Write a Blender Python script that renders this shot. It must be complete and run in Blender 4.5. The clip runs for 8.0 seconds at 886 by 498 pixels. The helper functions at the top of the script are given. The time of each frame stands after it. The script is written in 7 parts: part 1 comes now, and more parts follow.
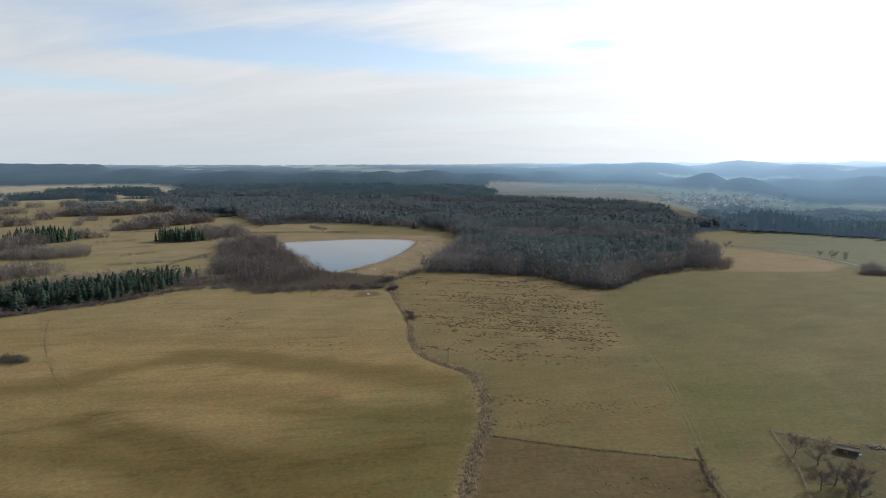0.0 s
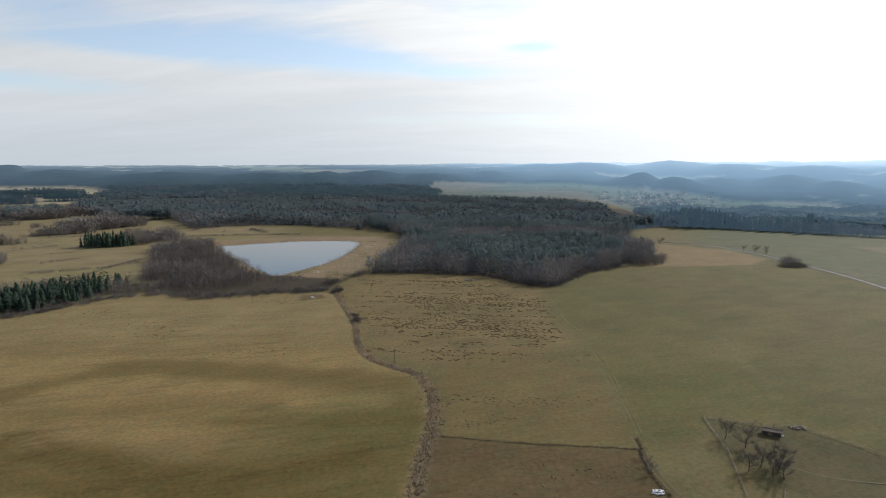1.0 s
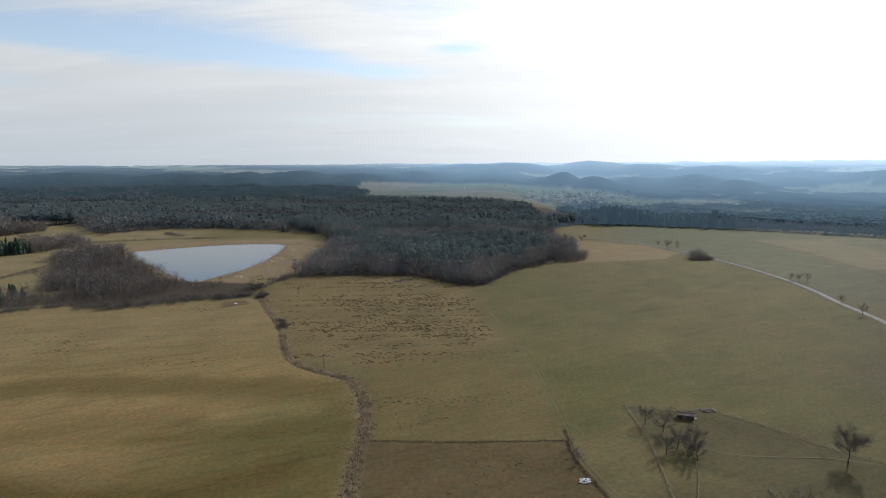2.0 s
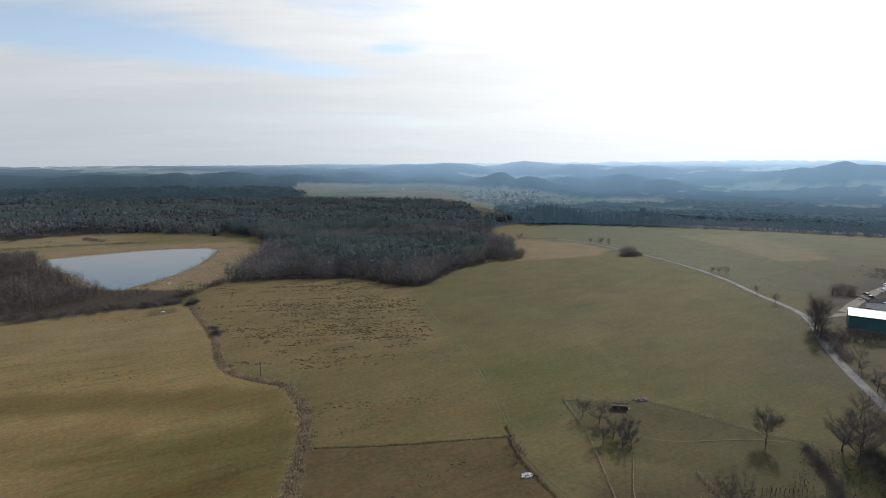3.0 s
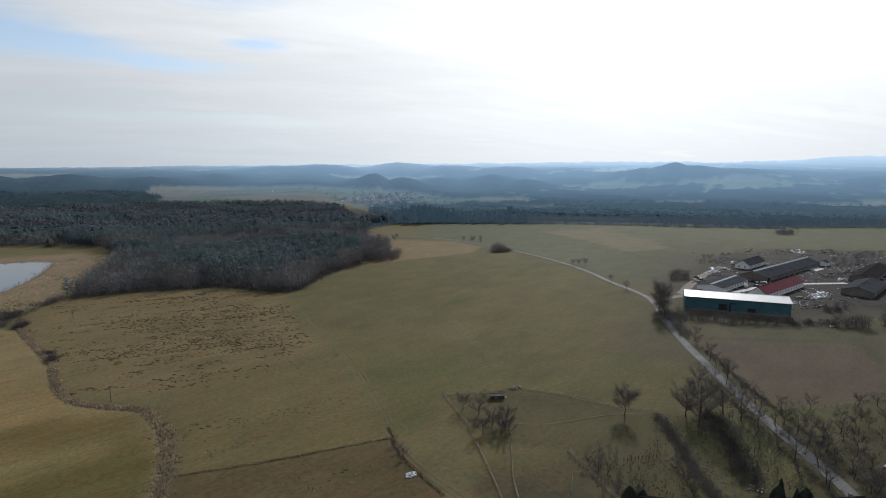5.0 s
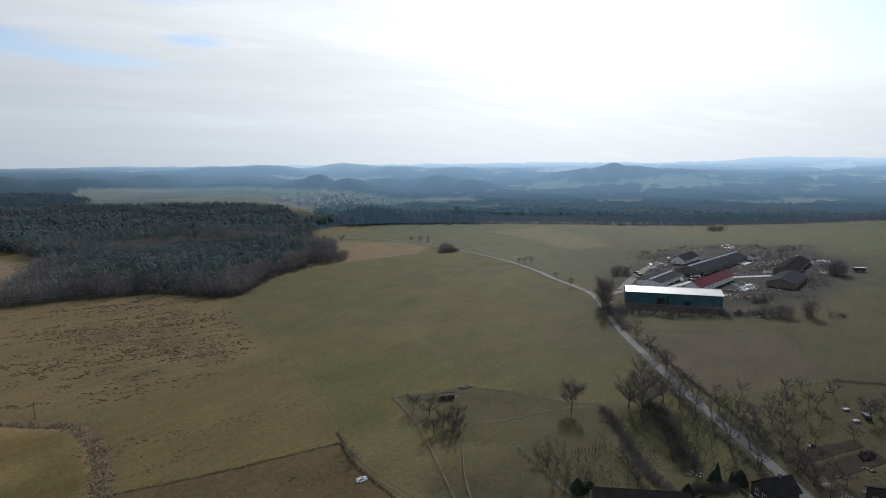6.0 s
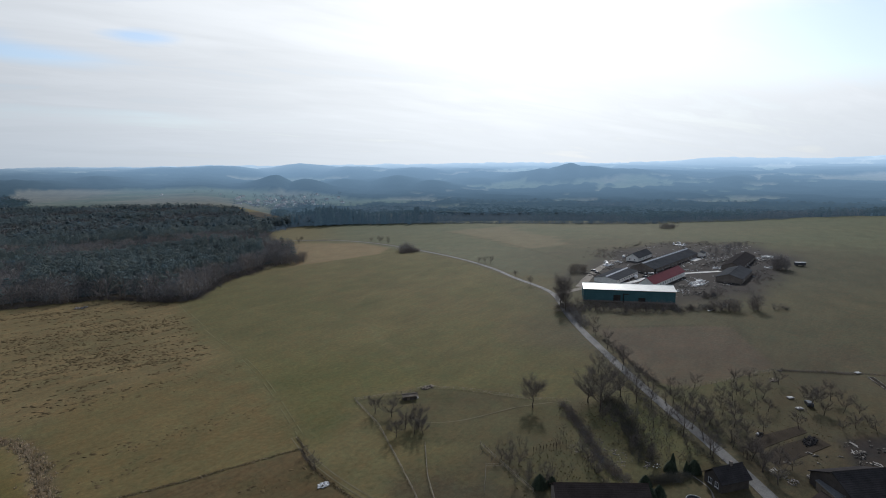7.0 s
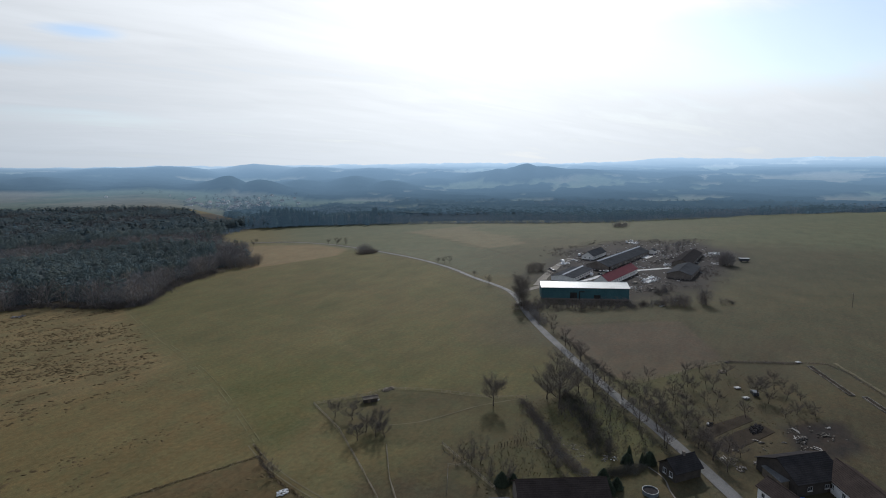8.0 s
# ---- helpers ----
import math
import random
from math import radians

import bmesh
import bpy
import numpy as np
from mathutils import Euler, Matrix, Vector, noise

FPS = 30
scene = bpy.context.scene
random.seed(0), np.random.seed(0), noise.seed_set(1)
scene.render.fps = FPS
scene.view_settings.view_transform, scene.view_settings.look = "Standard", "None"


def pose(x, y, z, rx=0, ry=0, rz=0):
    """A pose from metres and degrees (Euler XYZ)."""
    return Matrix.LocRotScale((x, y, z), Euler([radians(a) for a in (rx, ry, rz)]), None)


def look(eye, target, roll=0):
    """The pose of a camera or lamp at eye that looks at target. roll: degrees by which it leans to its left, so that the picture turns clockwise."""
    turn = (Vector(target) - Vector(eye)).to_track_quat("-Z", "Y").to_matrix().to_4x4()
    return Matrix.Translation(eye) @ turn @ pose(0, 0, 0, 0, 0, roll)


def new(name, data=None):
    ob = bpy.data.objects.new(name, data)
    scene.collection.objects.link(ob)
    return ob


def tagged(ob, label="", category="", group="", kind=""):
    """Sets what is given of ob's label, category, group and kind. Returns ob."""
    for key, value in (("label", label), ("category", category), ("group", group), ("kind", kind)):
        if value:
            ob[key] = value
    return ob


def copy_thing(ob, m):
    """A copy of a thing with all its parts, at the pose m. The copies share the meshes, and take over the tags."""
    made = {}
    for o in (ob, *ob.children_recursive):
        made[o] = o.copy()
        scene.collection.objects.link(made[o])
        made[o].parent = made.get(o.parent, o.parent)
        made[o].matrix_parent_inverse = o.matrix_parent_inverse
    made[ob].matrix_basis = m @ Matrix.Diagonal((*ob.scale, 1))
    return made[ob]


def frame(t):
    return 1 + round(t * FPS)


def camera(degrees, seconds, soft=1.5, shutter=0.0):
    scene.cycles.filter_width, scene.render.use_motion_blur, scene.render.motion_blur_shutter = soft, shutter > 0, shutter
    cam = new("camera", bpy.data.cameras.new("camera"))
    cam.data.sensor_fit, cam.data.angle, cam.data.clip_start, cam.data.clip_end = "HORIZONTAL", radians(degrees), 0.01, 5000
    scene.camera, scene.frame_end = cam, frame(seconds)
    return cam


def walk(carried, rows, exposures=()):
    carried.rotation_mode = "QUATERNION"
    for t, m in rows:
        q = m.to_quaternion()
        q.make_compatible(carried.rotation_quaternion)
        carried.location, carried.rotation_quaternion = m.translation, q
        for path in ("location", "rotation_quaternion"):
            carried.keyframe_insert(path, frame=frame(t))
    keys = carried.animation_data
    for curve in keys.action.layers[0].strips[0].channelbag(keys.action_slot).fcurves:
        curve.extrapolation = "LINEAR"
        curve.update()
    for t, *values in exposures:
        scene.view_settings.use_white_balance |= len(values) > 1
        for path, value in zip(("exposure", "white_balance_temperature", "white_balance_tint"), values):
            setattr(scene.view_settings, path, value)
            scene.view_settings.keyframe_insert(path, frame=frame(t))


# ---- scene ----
cam = camera(79.0, 8.0, soft=1.0)
walk(cam, [
    (0.0, pose(0.00, 0.00, 80.00, 81.39, -0.50, 0.00)),
    (0.5, pose(0.05, 0.10, 80.07, 81.43, -0.44, -2.63)),
    (1.0, pose(0.20, 0.48, 80.15, 81.45, -0.40, -5.89)),
    (1.5, pose(0.42, 0.96, 80.28, 81.47, -0.37, -9.83)),
    (3.0, pose(0.97, 2.07, 80.25, 81.58, -0.19, -19.98)),
    (3.5, pose(1.17, 2.47, 80.15, 81.61, -0.13, -23.25)),
    (4.0, pose(1.42, 2.87, 79.95, 81.66, -0.08, -26.62)),
    (4.5, pose(1.74, 3.30, 79.70, 81.69, -0.03, -29.87)),
    (5.0, pose(2.00, 3.74, 79.38, 81.75, 0.04, -33.29)),
    (6.5, pose(2.58, 4.55, 79.10, 81.81, 0.23, -41.16)),
    (7.0, pose(2.72, 4.76, 79.05, 81.82, 0.27, -43.22)),
    (7.5, pose(2.80, 4.97, 79.00, 81.82, 0.30, -45.52)),
    (8.0, pose(2.86, 5.16, 78.94, 81.85, 0.33, -47.67)),
], exposures=[(0.0, 0.14, 6420, 10), (1.5, 0.06, 6380, 10), (4.0, -0.18, 6260, 10), (6.5, -0.31, 6080, 10), (8.0, -0.35, 6040, 10)])

# ---- sky and sun ----
SUN_AZ, SUN_EL = radians(54), radians(29)
SUN = Vector((math.sin(SUN_AZ) * math.cos(SUN_EL), math.cos(SUN_AZ) * math.cos(SUN_EL), math.sin(SUN_EL)))


def make_world():
    world = bpy.data.worlds.new("sky")
    scene.world = world
    world.use_nodes = True
    n, l = world.node_tree.nodes, world.node_tree.links
    n.clear()

    def math_node(op, a, b=None, clamp=False):
        m = n.new("ShaderNodeMath")
        m.operation, m.use_clamp = op, clamp
        for i, v in enumerate((a, b)):
            if v is None:
                continue
            if isinstance(v, (int, float)):
                m.inputs[i].default_value = v
            else:
                l.new(v, m.inputs[i])
        return m.outputs[0]

    sky = n.new("ShaderNodeTexSky")
    sky.sky_type, sky.sun_disc = "NISHITA", False
    sky.sun_elevation, sky.sun_rotation = SUN_EL, SUN_AZ
    sky.altitude, sky.air_density, sky.dust_density, sky.ozone_density = 450, 1.0, 0.8, 1.0
    coord = n.new("ShaderNodeTexCoord")
    way = n.new("ShaderNodeSeparateXYZ")
    l.new(coord.outputs["Generated"], way.inputs[0])
    height = math_node("MAXIMUM", way.outputs[2], 0.0)
    flat = math_node("ADD", height, 0.13)
    place = n.new("ShaderNodeCombineXYZ")
    l.new(math_node("DIVIDE", way.outputs[0], flat), place.inputs[0])
    l.new(math_node("DIVIDE", way.outputs[1], flat), place.inputs[1])
    # long thin sheets of high cloud, drawn out along one direction
    turn = n.new("ShaderNodeMapping")
    turn.vector_type = "TEXTURE"
    turn.inputs["Rotation"].default_value = (0, 0, radians(-14))
    turn.inputs["Scale"].default_value = (3.2, 1.0, 1.0)
    turn.inputs["Location"].default_value = (3.1, 1.7, 0)
    l.new(place.outputs[0], turn.inputs[0])
    sheet = n.new("ShaderNodeTexNoise")
    sheet.inputs["Scale"].default_value, sheet.inputs["Detail"].default_value = 0.95, 7
    sheet.inputs["Roughness"].default_value, sheet.inputs["Distortion"].default_value = 0.55, 0.7
    l.new(turn.outputs[0], sheet.inputs["Vector"])
    wisp = n.new("ShaderNodeTexNoise")
    wisp.inputs["Scale"].default_value, wisp.inputs["Detail"].default_value = 3.4, 8
    wisp.inputs["Roughness"].default_value, wisp.inputs["Distortion"].default_value = 0.6, 0.9
    l.new(turn.outputs[0], wisp.inputs["Vector"])
    grain = math_node("ADD", math_node("MULTIPLY", sheet.outputs[0], 0.62), math_node("MULTIPLY", wisp.outputs[0], 0.38))
    # the veil is nearly closed; it thins out in a few long gaps: bearing, height, half-width, half-height, depth
    bearing = math_node("MULTIPLY", math_node("ARCTAN2", way.outputs[0], way.outputs[1]), 57.296)
    level = math_node("MULTIPLY", math_node("ARCSINE", way.outputs[2]), 57.296)
    # overhead, out of view, the veil is opened to plain blue to dim the ground
    high_up = n.new("ShaderNodeMapRange")
    high_up.inputs[1].default_value, high_up.inputs[2].default_value = 20, 36
    high_up.inputs[3].default_value, high_up.inputs[4].default_value = 0.10, 0.75
    l.new(level, high_up.inputs[0])
    gap = high_up.outputs[0]
    for g_az, g_el, half, tall, deep in ((-13, 11.4, 13, 2.1, 0.85), (-34, 6.8, 10, 0.9, 0.8), (-23, 10.4, 8, 0.9, 0.5), (-2, 10.6, 7, 1.0, 0.6), (-10, 17, 9, 2.6, 0.6), (7, 9.7, 5.5, 0.7, 0.6), (15, 12, 3.2, 0.6, 0.85),
                                         (12, 15.5, 8, 1.2, 0.5), (81, 10.8, 13, 3.4, 1.1), (70, 13.2, 5, 1.2, 0.5), (14, 4.8, 26, 0.8, 0.22), (-30, 13, 6, 2.0, 0.3), (-60, 16, 16, 5, 0.6), (110, 16, 14, 5, 0.6)):
        u = math_node("DIVIDE", math_node("SUBTRACT", bearing, g_az), half)
        v = math_node("DIVIDE", math_node("SUBTRACT", level, g_el), tall)
        bell = math_node("POWER", 2.718, math_node("MULTIPLY", math_node("ADD", math_node("MULTIPLY", u, u), math_node("MULTIPLY", v, v)), -1.0))
        gap = math_node("ADD", math_node("MULTIPLY", bell, deep), gap)
    cover = n.new("ShaderNodeMapRange")
    cover.inputs[1].default_value, cover.inputs[2].default_value = -0.12, -0.62
    cover.inputs[3].default_value, cover.inputs[4].default_value = 0.18, 1.0
    l.new(math_node("SUBTRACT", math_node("MULTIPLY", gap, 0.92), math_node("MULTIPLY", grain, 1.6)), cover.inputs[0])
    # thin cloud lets the sun's light through around the sun
    dot = n.new("ShaderNodeVectorMath")
    dot.operation = "DOT_PRODUCT"
    dot.inputs[1].default_value = SUN
    l.new(coord.outputs["Generated"], dot.inputs[0])
    near = math_node("MAXIMUM", dot.outputs["Value"], 0.0)
    glow = math_node("ADD", math_node("MULTIPLY", math_node("POWER", near, 3.2), 0.78), CLOUD)
    glow = math_node("ADD", glow, math_node("MULTIPLY", math_node("POWER", near, 40.0), 1.4))
    white = n.new("ShaderNodeVectorMath")
    white.operation = "SCALE"
    side = math_node("POWER", near, 3.0)

    def warmer(away, toward):
        """A colour away from the sun, and another towards it."""
        m = n.new("ShaderNodeMix")
        m.data_type = "RGBA"
        m.inputs["A"].default_value, m.inputs["B"].default_value = (*away, 1), (*toward, 1)
        l.new(side, m.inputs["Factor"])
        return m.outputs["Result"]

    l.new(warmer((0.97, 0.99, 1.01), (1.0, 0.99, 0.945)), white.inputs[0])
    thin = n.new("ShaderNodeMapRange")
    thin.inputs[1].default_value, thin.inputs[2].default_value = 0.36, 0.62
    thin.inputs[3].default_value, thin.inputs[4].default_value = 0.87, 1.06
    l.new(grain, thin.inputs[0])
    l.new(math_node("MULTIPLY", glow, thin.outputs[0]), white.inputs["Scale"])
    dim = n.new("ShaderNodeVectorMath")
    dim.operation = "SCALE"
    dim.inputs["Scale"].default_value = SKY
    l.new(sky.outputs[0], dim.inputs[0])
    mix = n.new("ShaderNodeMix")
    mix.data_type = "RGBA"
    l.new(cover.outputs[0], mix.inputs["Factor"])
    l.new(dim.outputs[0], mix.inputs["A"])
    l.new(white.outputs[0], mix.inputs["B"])
    # pale haze low down
    low = math_node("POWER", 2.718, math_node("MULTIPLY", height, -8.0))
    haze = n.new("ShaderNodeMix")
    haze.data_type = "RGBA"
    tint = n.new("ShaderNodeVectorMath")
    tint.operation = "SCALE"
    l.new(warmer((0.735, 0.815, 0.885), (0.86, 0.865, 0.85)), tint.inputs[0])
    l.new(glow, tint.inputs["Scale"])
    l.new(math_node("MULTIPLY", low, 0.9), haze.inputs["Factor"])
    l.new(mix.outputs["Result"], haze.inputs["A"])
    l.new(tint.outputs[0], haze.inputs["B"])
    mix = haze
    back, out = n.new("ShaderNodeBackground"), n.new("ShaderNodeOutputWorld")
    back.inputs["Strength"].default_value = 1.0
    l.new(mix.outputs["Result"], back.inputs[0])
    l.new(back.outputs[0], out.inputs[0])


SKY, CLOUD = 0.16, 0.69
make_world()
sun = new("sun", bpy.data.lights.new("sun", "SUN"))
sun.data.energy, sun.data.angle, sun.data.color = 4.0, radians(1.2), (1.0, 0.95, 0.88)
sun.matrix_world = look(SUN * 100, (0, 0, 0))


# ---- materials ----
def material(name, dark, light, size=2.0, fine=25.0, rough=0.9, metal=0.0, bump=0.3, per_piece=0.0, spec=0.3, attribute=""):
    """A surface that wanders between two colours at two scales. size and fine: noise cells per 10 metres."""
    m = bpy.data.materials.new(name)
    m.use_nodes = True
    n, l = m.node_tree.nodes, m.node_tree.links
    bsdf = n["Principled BSDF"]
    coord = n.new("ShaderNodeTexCoord")
    big, small = n.new("ShaderNodeTexNoise"), n.new("ShaderNodeTexNoise")
    for tex, s, d in ((big, size, 5), (small, fine, 6)):
        tex.inputs["Scale"].default_value, tex.inputs["Detail"].default_value = s / 10, d
        tex.inputs["Roughness"].default_value = 0.62
        l.new(coord.outputs["Object"], tex.inputs["Vector"])
    mean = n.new("ShaderNodeMath")
    mean.operation = "ADD"
    l.new(big.outputs[0], mean.inputs[0])
    l.new(small.outputs[0], mean.inputs[1])
    span = n.new("ShaderNodeMapRange")
    span.inputs[1].default_value, span.inputs[2].default_value = 0.75, 1.25
    l.new(mean.outputs[0], span.inputs[0])
    value = span.outputs[0]
    if per_piece:
        geo, info, both = n.new("ShaderNodeNewGeometry"), n.new("ShaderNodeObjectInfo"), n.new("ShaderNodeMath")
        both.operation = "ADD"
        l.new(geo.outputs["Random Per Island"], both.inputs[0])
        l.new(info.outputs["Random"], both.inputs[1])
        shift = n.new("ShaderNodeMath")
        shift.operation = "MULTIPLY_ADD"
        l.new(both.outputs[0], shift.inputs[0])
        shift.inputs[1].default_value = per_piece
        l.new(value, shift.inputs[2])
        less = n.new("ShaderNodeMath")
        less.operation, less.use_clamp = "SUBTRACT", True
        l.new(shift.outputs[0], less.inputs[0])
        less.inputs[1].default_value = per_piece
        value = less.outputs[0]
    mix = n.new("ShaderNodeMix")
    mix.data_type = "RGBA"
    mix.inputs["A"].default_value, mix.inputs["B"].default_value = (*dark, 1), (*light, 1)
    l.new(value, mix.inputs["Factor"])
    colour = mix.outputs["Result"]
    if attribute:
        att, times = n.new("ShaderNodeAttribute"), n.new("ShaderNodeMix")
        att.attribute_name = attribute
        times.data_type, times.blend_type = "RGBA", "MULTIPLY"
        times.inputs["Factor"].default_value = 1
        l.new(colour, times.inputs["A"])
        l.new(att.outputs["Color"], times.inputs["B"])
        colour = times.outputs["Result"]
    l.new(colour, bsdf.inputs["Base Color"])
    bsdf.inputs["Roughness"].default_value, bsdf.inputs["Metallic"].default_value = rough, metal
    bsdf.inputs["Specular IOR Level"].default_value = spec
    if bump:
        b = n.new("ShaderNodeBump")
        b.inputs["Strength"].default_value, b.inputs["Distance"].default_value = bump, 0.1
        l.new(small.outputs[0], b.inputs["Height"])
        l.new(b.outputs[0], bsdf.inputs["Normal"])
    return m


def grass_material():
    """Grass cover: the ground's own base colours, mottled at four scales and drawn out along the mowing."""
    m = material("grass", (0.89, 0.91, 0.90), (1.10, 1.08, 1.06), 0.45, 5, bump=0.25, spec=0.05, attribute="soil")
    n, l = m.node_tree.nodes, m.node_tree.links
    bsdf = n["Principled BSDF"]
    colour = bsdf.inputs["Base Color"].links[0].from_socket
    coord = n.new("ShaderNodeTexCoord")
    for scale, detail, turn, spread, low, high in ((0.7, 4, 0, (1, 1, 1), 0.86, 1.14), (3.2, 3, 0, (1, 1, 1), 0.80, 1.20), (1.6, 4, 12, (3, 1, 1), 0.92, 1.08), (0.12, 7, 14, (4, 1, 1), 0.93, 1.07), (0.45, 5, 9, (7, 1, 1), 0.96, 1.04), (0.05, 6, 40, (1.5, 1, 1), 0.92, 1.08)):
        lay, tex, span, times = n.new("ShaderNodeMapping"), n.new("ShaderNodeTexNoise"), n.new("ShaderNodeMapRange"), n.new("ShaderNodeMix")
        lay.vector_type = "TEXTURE"
        lay.inputs["Rotation"].default_value, lay.inputs["Scale"].default_value = (0, 0, radians(turn)), spread
        l.new(coord.outputs["Object"], lay.inputs[0])
        tex.inputs["Scale"].default_value, tex.inputs["Detail"].default_value, tex.inputs["Roughness"].default_value = scale, detail, 0.65
        l.new(lay.outputs[0], tex.inputs["Vector"])
        span.inputs[1].default_value, span.inputs[2].default_value = 0.34, 0.66
        span.inputs[3].default_value, span.inputs[4].default_value = low, high
        l.new(tex.outputs[0], span.inputs[0])
        times.data_type, times.blend_type = "RGBA", "MULTIPLY"
        times.inputs["Factor"].default_value = 1
        l.new(colour, times.inputs["A"])
        l.new(span.outputs[0], times.inputs["B"])
        colour = times.outputs["Result"]
    mown = n.new("ShaderNodeAttribute")
    mown.attribute_name = "mown"
    # dark streaks along the mowing and pale flecks of dead stalks
    for scale, turn, spread, low, high, to in ((0.30, 10, (9, 1, 1), 0.55, 0.66, 0.84), (0.9, 7, (5, 1, 1), 0.60, 0.70, 0.86), (1.9, 20, (3, 1, 1), 0.62, 0.72, 1.28)):
        lay, tex, span, times = n.new("ShaderNodeMapping"), n.new("ShaderNodeTexNoise"), n.new("ShaderNodeMapRange"), n.new("ShaderNodeMix")
        lay.vector_type = "TEXTURE"
        lay.inputs["Rotation"].default_value, lay.inputs["Scale"].default_value = (0, 0, radians(turn)), spread
        l.new(coord.outputs["Object"], lay.inputs[0])
        tex.inputs["Scale"].default_value, tex.inputs["Detail"].default_value, tex.inputs["Roughness"].default_value = scale, 5, 0.6
        l.new(lay.outputs[0], tex.inputs["Vector"])
        span.inputs[1].default_value, span.inputs[2].default_value = low, high
        span.inputs[3].default_value, span.inputs[4].default_value = 1.0, to
        l.new(tex.outputs[0], span.inputs[0])
        times.data_type, times.blend_type = "RGBA", "MULTIPLY"
        l.new(mown.outputs["Fac"], times.inputs["Factor"])
        l.new(colour, times.inputs["A"])
        l.new(span.outputs[0], times.inputs["B"])
        colour = times.outputs["Result"]
    # rusty and greener places, some metres across
    for scale, browner, greener in ((0.16, (1.07, 0.98, 0.93), (0.94, 1.02, 1.01)), (0.9, (1.05, 0.99, 0.96), (0.95, 1.01, 1.02))):
        tex, tint, times, span = n.new("ShaderNodeTexNoise"), n.new("ShaderNodeMix"), n.new("ShaderNodeMix"), n.new("ShaderNodeMapRange")
        tex.inputs["Scale"].default_value, tex.inputs["Detail"].default_value, tex.inputs["Roughness"].default_value = scale, 6, 0.7
        l.new(coord.outputs["Object"], tex.inputs["Vector"])
        span.inputs[1].default_value, span.inputs[2].default_value = 0.36, 0.64
        l.new(tex.outputs[0], span.inputs[0])
        tint.data_type = "RGBA"
        tint.inputs["A"].default_value, tint.inputs["B"].default_value = (*greener, 1), (*browner, 1)
        l.new(span.outputs[0], tint.inputs["Factor"])
        times.data_type, times.blend_type = "RGBA", "MULTIPLY"
        times.inputs["Factor"].default_value = 1
        l.new(colour, times.inputs["A"])
        l.new(tint.outputs["Result"], times.inputs["B"])
        colour = times.outputs["Result"]
    l.new(colour, bsdf.inputs["Base Color"])
    return m


def haze_glow(m, air_glow):
    """Part of the backdrop, with the haze before it added as an even emission."""
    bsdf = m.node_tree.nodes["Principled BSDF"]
    bsdf.inputs["Emission Color"].default_value, bsdf.inputs["Emission Strength"].default_value = (*air_glow, 1), 1.0
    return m


